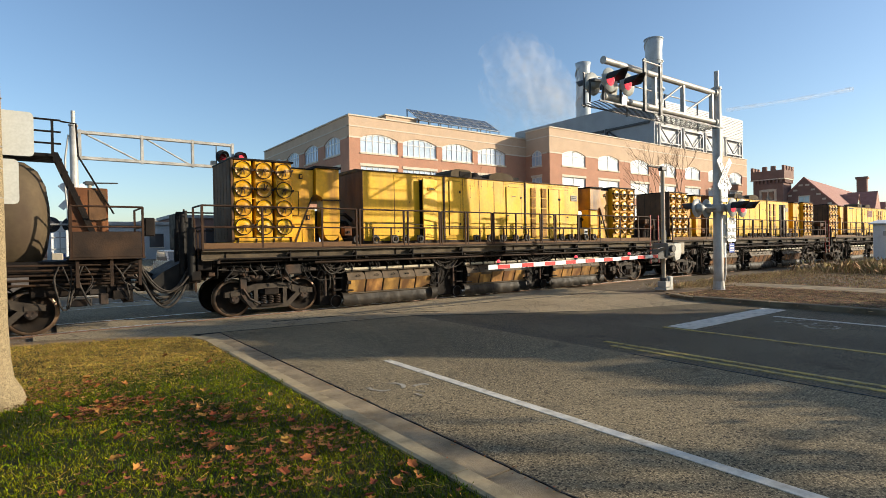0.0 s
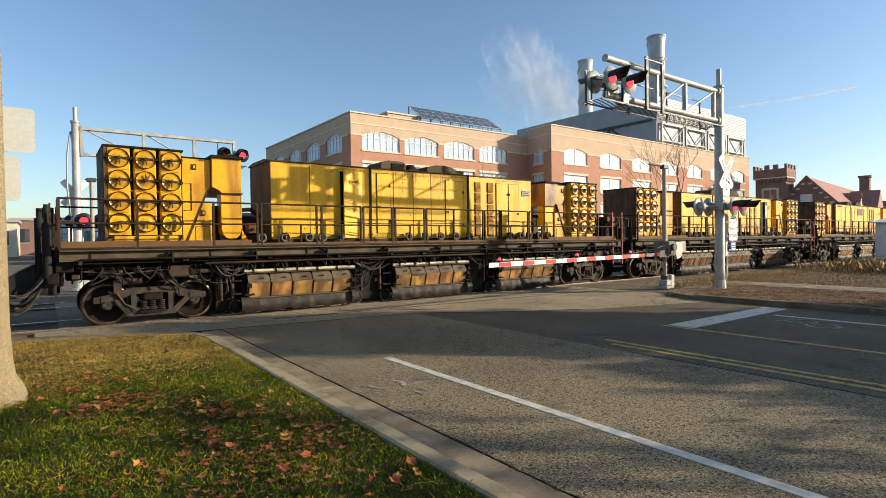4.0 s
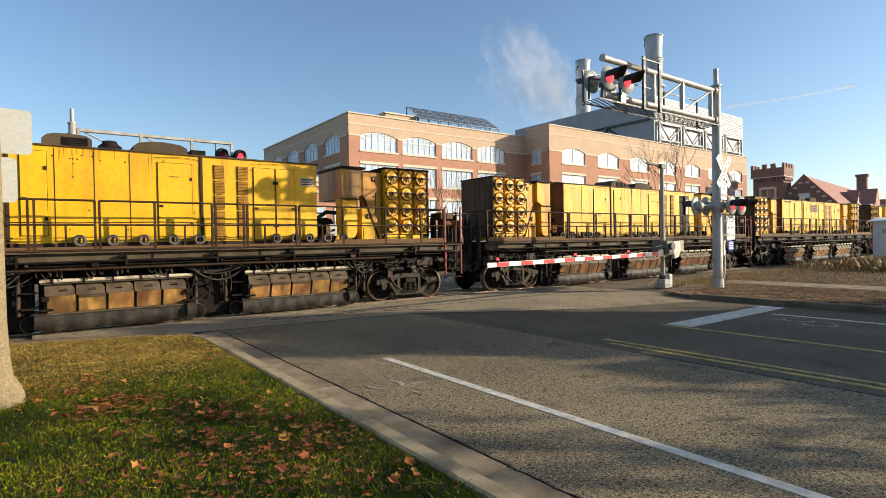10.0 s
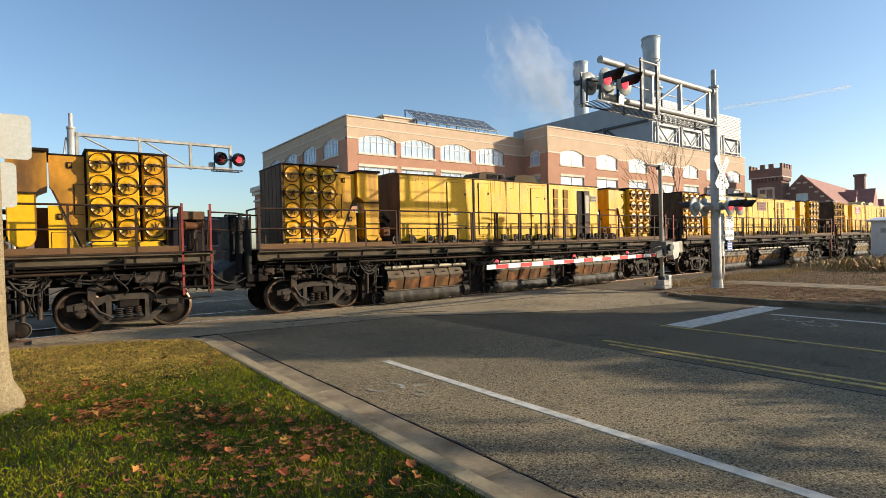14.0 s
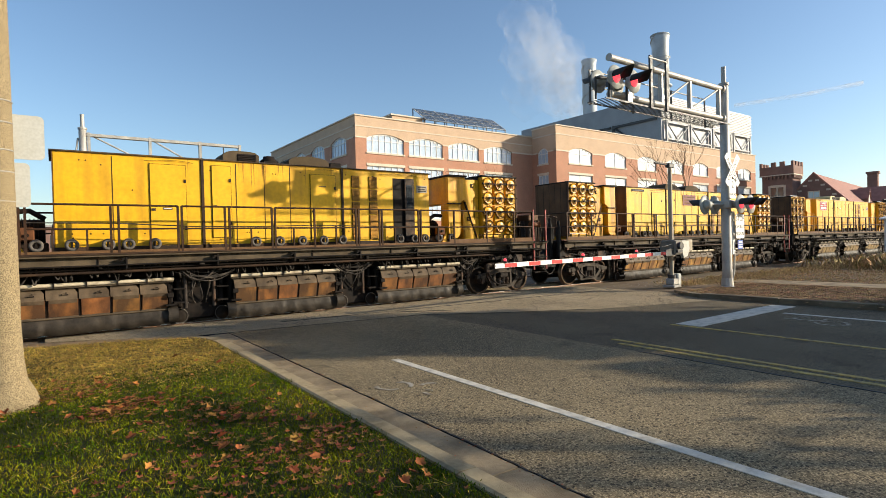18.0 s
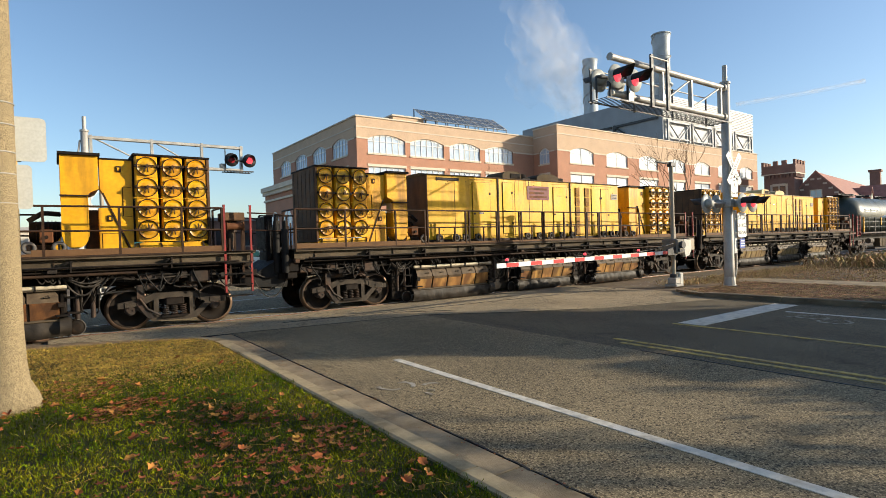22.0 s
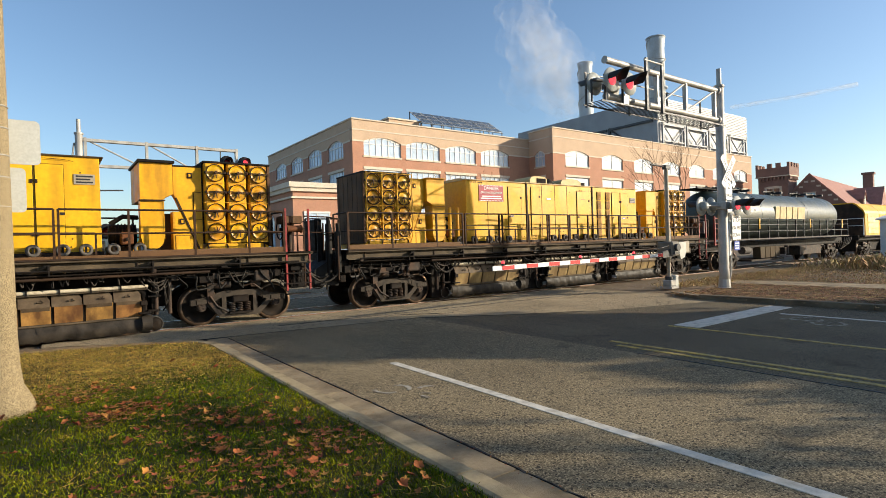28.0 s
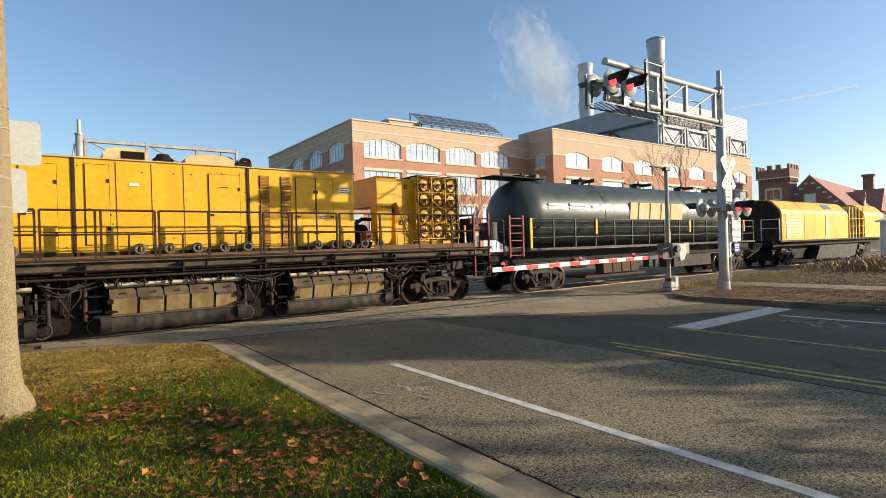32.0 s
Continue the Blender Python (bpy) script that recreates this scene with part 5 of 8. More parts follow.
def hose_bundle(car, x0, x1, z, seed, count=16, y=-1.22, drop=0.2):
    """Short stiff hoses looping down from the sill, in loose groups."""
    r = random.Random(seed)
    x = x0 + 0.05
    while x < x1 - 0.1:
        for k in range(r.randint(2, 5)):
            b = x + r.uniform(-0.03, 0.16)
            d, yy = drop * r.uniform(0.6, 1.15), y + r.uniform(-0.05, 0.05)
            pts = [(x, yy + 0.05, z + 0.07), (x + 0.01, yy - 0.03, z - 0.4 * d), (0.5 * (x + b) + 0.02, yy - 0.05, z - d), (b, yy - 0.01, z - 0.75 * d), (b + r.uniform(-0.02, 0.06), yy + 0.08, z - r.uniform(0.2, 0.6) * d)]
            part("hose", Shape().tube(smooth(pts, 3), r.choice((0.011, 0.014, 0.017)), 5), M["hose"], car)
            x += r.uniform(0.07, 0.13)
        x += r.uniform(0.12, 0.32)


def gap_hoses(car, a, b, seed):
    """Long slack loops across the gap between two buggies."""
    r = random.Random(seed)
    for k in range(7):
        p, q = (a - r.uniform(0, 0.25), -1.2 - 0.15 * r.random(), 1.3 + r.uniform(-0.08, 0.06)), (b + r.uniform(-0.3, 0.25), -1.15 - 0.15 * r.random(), 1.28 + r.uniform(-0.12, 0.06))
        part("hose", Shape().tube(sag(p, q, r.uniform(0.1, 0.38), 12), r.choice((0.014, 0.018, 0.022)), 6), M["hose"], car)
    for k in range(4):
        x = a + (b - a) * r.uniform(0.15, 0.85)
        part("hose", Shape().tube(smooth([(x, -1.1, 1.3), (x + r.uniform(-0.1, 0.1), -1.2, 0.95), (x + r.uniform(-0.15, 0.15), -1.05, 0.6), (x + r.uniform(-0.05, 0.05), -0.9, 0.45)]), 0.016, 6), M["hose"], car)


BOLT = Shape().lathe([(0, 0.016), (0.008, 0.014), (0.012, 0.004)], (0, 0, 0), (0, -1, 0), 8).mesh("bolt", M["frame_brown"])


def grinding_car(index, style, skin, x0):
    """One rail-grinding car; x = 0 at its first axle, y = 0 on the track's centre line."""
    words = {1: "grimy yellow rail grinding car with an open side door", 2: "soot-stained yellow rail grinding car with a sliding door open",
             3: "yellow rail grinding car with streaks of grime", 4: "clean bright yellow rail grinding car with a red notice"}[index]
    car = thing("rail_grinding_car", words, "rail car", "grinding cars of the train")
    moving_cars.append((car, x0))
    # underframe
    sill = part("underframe", Shape().box(-0.8, 17.65, -1.1, 1.1, 1.3, 1.62, 0.02), M["dark"], car, "dark grimy steel underframe")
    for sy in (-1, 1):
        part("side_sill", Shape().prism([(sy * 1.50, 1.66), (sy * 1.50, 1.625), (sy * 1.37, 1.615), (sy * 1.37, 1.455), (sy * 1.47, 1.445), (sy * 1.47, 1.42), (sy * 1.33, 1.42), (sy * 1.33, 1.66)], "x", -0.83, 17.68), M["sill_brown"], sill)
        part("pipe", Shape().tube([(-0.6, sy * 1.40, 1.37), (17.4, sy * 1.40, 1.37)], 0.022, 8), M["dark"], sill)
        part("pipe", Shape().tube([(1.9, sy * 1.44, 1.30), (15.2, sy * 1.44, 1.30)], 0.03, 8), M["frame_brown"], sill)
    for z, yy, rr in ((1.455, -1.53, 0.02),):
        part("pipe", Shape().tube([(-0.5, yy, z), (4.6, yy, z - 0.015), (9.8, yy, z + 0.01), (17.3, yy, z)], rr, 6), M["dark"], sill)
    cq = random.Random(40 + index)
    for k in range(10):
        x = -0.4 + 1.75 * k + cq.uniform(-0.5, 0.5)
        part("bracket", Shape().box(x, x + cq.uniform(0.04, 0.16), -1.50, -1.40, 1.33 + cq.uniform(0, 0.06), 1.42 + cq.uniform(0, 0.03), 0.008), M["dark" if k % 4 else "steel"], sill)
    part("deck_plate", Shape().box(-0.85, 17.7, -1.52, 1.52, 1.66, 1.70, 0.008), M["frame_brown"], sill)
    for a, b, z in ((-0.82, 2.95, 1.83), (2.95, 13.4, 1.755), (13.4, 16.95, 1.83)):
        part("toe_board", Shape().box(a, b, -1.50, -1.475, 1.70, z, 0.004), M["toe_brown"], sill)
    for k in range(8):
        x = -0.3 + k * 2.34
        part("stiffener", Shape().prism([(-1.375, 1.45), (-1.40, 1.45), (-1.40, 1.62), (-1.375, 1.62)], "x", x, x + 0.015), M["frame_brown"], sill)
    for k in range(9):
        x = 1.2 + k * 1.83
        part("pipe_clamp", Shape().box(x, x + 0.035, -1.55, -1.38, 1.36, 1.60).box(x - 0.07, x + 0.06, -1.535, -1.47, 1.56, 1.585).prism([(x - 0.1, 1.50), (x, 1.56), (x, 1.585), (x - 0.1, 1.53)], "y", -1.54, -1.50), M["dark"], sill)
    for x in (0.875, 15.965):
        truck(car, x)
        eq = part("air_reservoir", Shape().box(x + 0.3, x + 0.75, -1.25, -0.95, 1.0, 1.28, 0.03), M["steel"], car)
        part("piping", Shape().tube([(x - 1.3, -1.2, 1.2), (x - 0.6, -1.22, 1.12), (x + 0.2, -1.22, 1.18), (x + 1.2, -1.2, 1.15)], 0.02).tube([(x - 1.4, -1.1, 1.28), (x, -1.15, 1.22), (x + 1.4, -1.1, 1.28)], 0.028).tube(sag((x - 0.3, -1.25, 1.3), (x + 0.1, -1.25, 1.3), 0.3), 0.016).tube(sag((x + 0.85, -1.2, 1.3), (x + 1.2, -1.15, 0.9), 0.15), 0.016), M["hose"], eq)
    part("centre_sill", Shape().box(-0.7, 17.5, -0.4, 0.4, 0.98, 1.31, 0.02), M["dark"], sill)
    for x in (0.875, 15.965):
        q = random.Random(int(x * 10) + index)
        part("bolster_box", Shape().box(x - 1.5, x + 1.5, -0.85, 0.85, 1.02, 1.31, 0.03), M["dark"], sill)
        for k in range(11):
            a = x - 1.5 + 0.27 * k + q.uniform(-0.06, 0.06)
            z = q.uniform(0.98, 1.14)
            part("valve_box", Shape().box(a, a + q.uniform(0.12, 0.34), -1.26 + q.uniform(0, 0.15), -0.9, z, z + q.uniform(0.1, 0.2), 0.015), M["dark" if k % 3 else "steel"], sill)
        for k in range(10):
            a = x - 1.4 + 0.3 * k + q.uniform(-0.1, 0.1)
            part("air_pipe", Shape().tube(smooth([(a, -1.2, 1.36), (a + q.uniform(-0.1, 0.1), -1.28, 1.2), (a + q.uniform(-0.2, 0.25), -1.25, q.uniform(0.85, 1.1)), (a + q.uniform(-0.1, 0.4), -1.15, q.uniform(0.75, 1.15))]), q.choice((0.012, 0.016, 0.02)), 6), M["black_rubber"], sill)
    # buggies
    for i, (a, b) in enumerate(((2.72, 5.92), (6.93, 9.98), (10.95, 14.05))):
        hopper(car, a, b, index * 5 + i, {2: "rust_dark", 4: "tan_bin"}.get(index, "rust_bin"), {3: -0.03, 4: 0.06}.get(index, 0.0))
        hose_bundle(car, a, b, 1.36, index * 11 + i, 20, -1.30, 0.24)
    for a, b in ((5.95, 6.9), (9.85, 10.85), (2.2, 2.8), (14.0, 14.6)):
        deep = 0.3 if a > 13 else 0.92
        blk = part("lift_gear", Shape().box(a + 0.02, b - 0.04, -deep, deep, 0.1 if a < 13 else 0.5, 1.3, 0.03), M["dark"], car)
        for x, yy in ((a + 0.12, -1.1), (b - 0.2, -1.05)):
            part("cylinder", Shape().cyl((x, yy, 0.38), (x, yy, 1.22), 0.048, n=8), M["steel"], blk)
        gap_hoses(car, a, b, index * 3 + int(a * 10))
    # collectors and machine house
    collector(car, "mid" if style == "sooty" else style, False)
    collector(car, "sooty" if index == 1 else ("mid" if style == "sooty" else style), True)
    left = 3.80 if style == "clean" else 3.66
    house = part("machine_house", Shape().box(left, 13.15, -0.82, 0.82, 1.72, 3.88, 0.012), M[skin], car, "long yellow machine house")
    part("end_wall", Shape().box(left - 0.015, left, -0.83, 0.83, 1.72, 3.89), M["brown_panel" if style != "clean" else skin], house)
    part("roof", Shape().prism([(-0.865, 3.865), (0.865, 3.865), (0.865, 3.885), (0.5, 3.95), (-0.5, 3.95), (-0.865, 3.885)], "x", left - 0.06, 13.22), M["roof_brown" if style != "clean" else "cream"], house)
    gr = random.Random(90 + index)
    for a, b in ((5.35, 6.3), (9.2, 10.1), (11.4, 12.6)) if style != "clean" else ():
        part("rain_strip", Shape().tube(smooth([(a, -0.85, 3.76 + gr.uniform(0, 0.02)), (0.5 * (a + b), -0.865, 3.80), (b - 0.1, -0.86, 3.79), (b + 0.08, -0.85, 3.76)]), 0.005, 5), M["frame_brown"], house)
    # bolts and screw holes left on the panels
    bolt = BOLT
    for k in range(46):
        o = part("bolt", bolt, None, house)
        o.location = (gr.uniform(3.9, 13.0), -0.82, gr.choice((1.95, 2.12, 3.62, 3.7, gr.uniform(1.9, 3.7))))
    part("kick_plate", Shape().box(left - 0.04, 13.18, -0.85, -0.80, 1.70, 1.84), M["frame_brown"], house)
    for x in (6.57, 10.21):
        part("seam_post", Shape().box(x - 0.035, x + 0.035, -0.85, 0.85, 1.74, 3.9, 0.008), M["frame_brown"], house)
    for x in (4.72, 7.35, 8.05, 8.72):
        part("panel_seam", Shape().box(x - 0.008, x + 0.008, -0.826, -0.815, 1.86, 3.82), M["frame_brown"], house)
    if index == 1:    # first door stands open
        # no hole here: a dark sheet on the wall gives the shaded inside
        part("door_opening", Shape().box(5.62, 6.28, -0.828, -0.81, 1.86, 3.72), M["dark"], house)
        d = part("door", Shape().box(0, 0.66, -0.02, 0.02, 1.86, 3.74, 0.006), M[skin], house, "yellow door left ajar")
        d.matrix_basis = pose(6.28, -0.83, 0, 0, 0, 180 + 14)
        bar_label(house, "door_label", 5.85, 6.12, 3.38, 3.48, 2, "sign_black", skin, y=-0.99)
    else:
        door_leaf(house, *((5.66, 6.28) if style == "clean" else (5.45, 6.2)), 1.86, 3.7, skin)
    door_leaf(house, 9.28, 10.0, 1.9, 3.66, skin)
    door_leaf(house, 6.78, 7.22, 2.0, 3.74, skin)
    for x, w in ((10.5, 0.24), (11.05, 0.26)):
        for k in range(5):
            louvre(house, x, x + w, 1.88 + 0.37 * k, 2.21 + 0.37 * k, 9, "louvre_brown")
    if index == 2:
        # dark sheet laid on the wall in place of the doorway's shaded interior
        part("door_opening", Shape().box(11.85, 12.45, -0.83, -0.81, 1.82, 3.68), M["dark"], house, "dark sheet standing in for the shaded inside of an open doorway")
        sl = part("door", Shape().box(12.22, 12.55, -0.90, -0.86, 1.80, 3.68, 0.006), M["steel"], house, "grey sliding door pushed open")
        part("door_window", Shape().box(12.27, 12.48, -0.905, -0.895, 2.8, 3.5), M["pane_dark"], sl)
    else:
        door_leaf(house, 11.45, 11.98, 1.86, 3.68, skin)
        door_leaf(house, 12.02, 12.5, 1.86, 3.68, skin, hinge_right=False)
    bar_label(house, "number_panel", 12.68, 13.06, 3.28, 3.50, 3, "sign_black", "post_tan")
    bar_label(house, "small_notice", 9.5, 9.75, 3.32, 3.37, 1, "sign_black", skin, -0.855)
    bar_label(house, "small_notice", 5.7, 5.9, 2.66, 2.71, 1, "sign_white", "sign_black", -0.858)
    if index == 3:
        bar_label(house, "faded_notice", 7.95, 9.05, 3.18, 3.67, 3, "rust_brown", "notice_faded")
        bar_label(house, "name_strip", 4.0, 4.9, 3.71, 3.80, 1, "sign_black", "frame_brown")
    if index == 4:
        notice = part("danger_notice", Shape().box(4.34, 5.44, -0.838, -0.826, 3.18, 3.73), M["notice_red"], house, "red danger notice with white words and a striped border")
        lettering("lettering", "DANGER", 0.165, M["sign_white"], notice, pose(4.89, -0.843, 3.615, 90, 0, 0))
        lettering("lettering", "GRINDING EQUIPMENT", 0.092, M["sign_white"], notice, pose(4.89, -0.843, 3.47, 90, 0, 0))
        lettering("lettering", "LT WT 146600", 0.085, M["frame_brown"], house, pose(4.25, -0.826, 3.80, 90, 0, 0))
        for k in range(2):
            part("text_bar", Shape().box(4.42 + 0.05 * k, 5.36 - 0.05 * k, -0.843, -0.836, 3.26 + 0.07 * k, 3.295 + 0.07 * k), M["sign_white"], notice)
        for k in range(16):
            a = 4.35 + 0.067 * k
            for z in (3.186, 3.70):
                part("hazard_stripe", Shape().prism([(a, z), (a + 0.034, z), (a + 0.054, z + 0.026), (a + 0.02, z + 0.026)], "y", -0.843, -0.836), M["sign_white"], notice)
        bar_label(house, "small_notice", 7.6, 7.8, 3.3, 3.36, 1, "sign_white", "sign_white")
        bar_label(house, "small_notice", 12.1, 12.3, 2.6, 2.66, 1, "sign_white", "sign_blue", -0.86)
    # rust that has run down from the roof edge
    if index < 4:
        rq = random.Random(70 + index)
        for k in range(22):
            x = rq.uniform(7.4, 9.2) if k < 14 else rq.uniform(3.8, 13.0)
            z = 3.86 - rq.uniform(0.15, 0.75) * (1.0 if k < 14 else 0.5)
            w = rq.uniform(0.004, 0.014)
            part("rust_run", Shape().prism([(x - w, 3.87), (x + w, 3.87), (x + 0.6 * w, 0.5 * (z + 3.87)), (x, z), (x - 0.7 * w, 0.5 * (z + 3.87))], "y", -0.8225, -0.815), M["rust_run"], house)
    # roof machinery
    ac = part("roof_unit", Shape().prism([(7.15, 3.92), (8.05, 3.92), (8.05, 4.12), (7.95, 4.19), (7.75, 4.21), (7.4, 4.21), (7.24, 4.17), (7.15, 4.08)], "y", -0.45, 0.45), M["tank_brown" if style != "clean" else "cream"], house)
    louvre(ac, 7.5, 7.98, 3.97, 4.14, 4, "dark", -0.45)
    part("roof_fan", Shape().lathe([(0, 0.24), (0.1, 0.24), (0.16, 0.16), (0.22, 0.14), (0.24, 0.05)], (8.42, -0.1, 3.95), (0, 0, 1), 16).box(8.2, 8.6, -0.35, 0.2, 3.95, 4.02, 0.01), M["dark"], house)
    part("roof_hatch", Shape().prism([(8.85, 3.92), (10.0, 3.92), (10.0, 4.08), (9.85, 4.16), (9.5, 4.20), (9.2, 4.19), (8.95, 4.14), (8.85, 4.06)], "y", -0.45, 0.45), M["tank_brown" if style != "clean" else "cream"], house)
    part("roof_vent", Shape().box(10.1, 10.45, -0.3, 0.3, 3.95, 4.1, 0.02), M["dark"], house)
    part("exhaust_pipe", Shape().cyl((9.95, -0.2, 3.95), (9.95, -0.2, 4.12), 0.06, n=10), M["dark"], house)
    # rings hung along the deck edge
    ring = Shape().torus((0, 0, 0), (0, 1, 0), 0.095, 0.035, 20, 8).mesh("ring", M["ring_grey"])
    peg = Shape().box(-0.018, 0.018, -0.02, 0.16, -0.05, 0.12).mesh("peg", M["dark"])
    for x in (3.35, 3.95, 4.6, 4.98, 5.5, 7.75, 8.35, 8.95, 9.55, 10.1, 11.95, 12.45, 12.85, 13.35, 13.85):
        o = part("hanging_ring", ring, None, car)
        o.location = (x, -1.02, 1.88)
        part("peg", peg, None, o)
    # railings, ladders, end platforms
    railing(car, [(-0.82, 0.55, 2.1, 3.1), (3.2, 4.62, 4.76, 5.9), (5.98, 6.9, 7.0, 8.0), (8.08, 9.1, 10.28), (10.36, 11.0, 11.08, 12.3), (12.38, 13.6, 14.9, 16.1, 16.95)])
    railing(car, [(-0.82, 2.1, 5.0, 8.0, 11.0, 14.0, 16.95)], y=1.48)
    for x in (3.62, 4.2, 5.35, 7.5, 8.55, 9.7, 11.5, 13.0):
        part("stanchion", Shape().box(x - 0.018, x + 0.018, -1.49, -1.45, 1.68, 2.2), M["railing"], car)
    cable = Shape()
    cable.tube([(3.2, -1.44, 2.33), (4.7, -1.44, 2.32), (6.2, -1.44, 2.25), (7.6, -1.44, 2.24), (9.2, -1.44, 2.27), (10.6, -1.44, 2.24), (13.0, -1.44, 2.22)], 0.012, 5)
    part("rail_cable", cable, M["hose"], car)
    for x in (-0.83, 16.95):
        end_railing(car, x)
    lad = part("ladder", Shape().box(16.98, 17.025, -1.50, -1.45, 0.72, 2.78).box(17.58, 17.625, -1.50, -1.45, 0.72, 2.78), M["red"], car, "dull red ladder posts at the car's end")
    for k in range(5):
        part("step", Shape().box(17.0, 17.6, -1.52, -1.36, 0.62 + 0.26 * k, 0.65 + 0.26 * k), M["dark"], lad)
    part("brake_valve", Shape().cyl((17.3, -0.9, 1.75), (17.3, -0.9, 2.15), 0.1, n=12).cyl((17.3, -0.9, 2.15), (17.3, -0.9, 2.42), 0.13, n=12), M["steel"], car)
    part("valve_guard", Shape().box(17.05, 17.55, -1.2, -0.65, 2.42, 2.62, 0.02), M["brown_panel"], car)
    # coupler, end cabinet and jumper hoses to the next car
    part("end_cabinet", Shape().box(-1.08, -0.9, -0.95, -0.6, 1.75, 2.2, 0.02), M["dark"], car)
    part("end_cabinet", Shape().box(-1.1, -0.88, 0.1, 0.9, 1.7, 2.6, 0.02), M["dark"], car)
    part("coupler", Shape().box(17.68, 18.35, -0.14, 0.14, 0.72, 1.0, 0.03).box(18.2, 18.5, -0.2, 0.2, 0.66, 1.06, 0.04), M["dark"], car)
    part("coupler", Shape().box(-1.3, -0.8, -0.16, 0.16, 0.7, 1.02, 0.03), M["dark"], car)
    part("end_beam", Shape().box(-1.0, -0.75, -1.0, 1.0, 0.9, 1.66, 0.03), M["dark"], car)
    part("end_beam", Shape().box(17.5, 17.66, -1.0, 1.0, 1.0, 1.66, 0.03), M["dark"], car)
    er = random.Random(60 + index)
    for x0_, x1_ in ((-1.15, -0.55), (17.05, 17.66)):
        for k in range(6):
            x, yy = er.uniform(x0_, x1_), er.uniform(-1.45, -0.2)
            part("end_post", Shape().box(x, x + 0.035, yy, yy + 0.035, er.uniform(0.6, 1.1), er.uniform(1.9, 2.7)), M["railing"], car)
        for k in range(4):
            x, z = er.uniform(x0_, x1_ - 0.2), er.uniform(0.7, 1.35)
            part("end_box", Shape().box(x, x + er.uniform(0.18, 0.4), er.uniform(-1.35, -1.0), -0.6, z, z + er.uniform(0.15, 0.35), 0.02), M["dark"], car)
    part("hand_brake", Shape().torus((17.25, -0.35, 2.3), (1, 0, 0), 0.26, 0.02, 20, 6).cyl((17.25, -0.35, 2.3), (17.4, -0.35, 2.3), 0.05, n=8).box(17.32, 17.42, -0.45, -0.25, 1.7, 2.5), M["dark"], car)
    for k in range(5):
        yy = -1.25 + 0.3 * k
        part("hose_canister", Shape().cyl((-1.02 - 0.12 * (k % 2), yy, 1.1), (-1.02 - 0.12 * (k % 2), yy, 2.2 + 0.12 * (k % 3)), 0.085, n=10).cyl((-1.02 - 0.12 * (k % 2), yy, 2.2), (-1.02 - 0.12 * (k % 2), yy, 2.42 + 0.1 * (k % 3)), 0.05, n=8), M["black_rubber"], car)
    part("drawbar_shroud", Shape().prism([(-1.75, 0.78), (-0.9, 0.72), (-0.8, 1.38), (-1.15, 1.42), (-1.55, 1.2), (-1.8, 1.0)], "y", -0.95, 0.6), M["black_rubber"], car, "black shroud over the drawbar")
    for yy in (-1.05, 0.95):
        cr = part("crossover_rail", Shape().tube([(17.66, yy, 2.62), (18.3, yy, 2.60), (18.66, yy, 2.55)], 0.02).tube([(17.66, yy, 2.2), (18.66, yy, 2.16)], 0.016), M["railing"], car)
        part("post", Shape().box(18.62, 18.66, yy - 0.02, yy + 0.02, 1.5, 2.58), M["railing"], cr)
    part("spool", Shape().cyl((17.12, -1.25, 2.28), (17.48, -1.25, 2.28), 0.085, n=14).cyl((17.10, -1.25, 2.28), (17.12, -1.25, 2.28), 0.11, n=14).cyl((17.48, -1.25, 2.28), (17.50, -1.25, 2.28), 0.11, n=14), M["rust_brown"], car, "rust-brown hose spool")
    rr = random.Random(index)
    for k in range(7):
        js = Shape().tube(sag((17.62, -1.15 + 0.12 * k, 1.25 + 0.05 * k), (18.7, -1.05 + 0.14 * k, 1.2 + 0.06 * (k % 3)), rr.uniform(0.25, 0.75), 12), rr.choice((0.016, 0.02, 0.028)), 6)
        part("jumper_hose", js, M["hose"], car)
    return car


car1 = grinding_car(1, "sooty", "yellow", 0.0)
car2 = grinding_car(2, "sooty", "yellow", CAR_PITCH)
car3 = grinding_car(3, "mid", "yellow", 2 * CAR_PITCH)
car4 = grinding_car(4, "clean", "yellow_clean", 3 * CAR_PITCH)


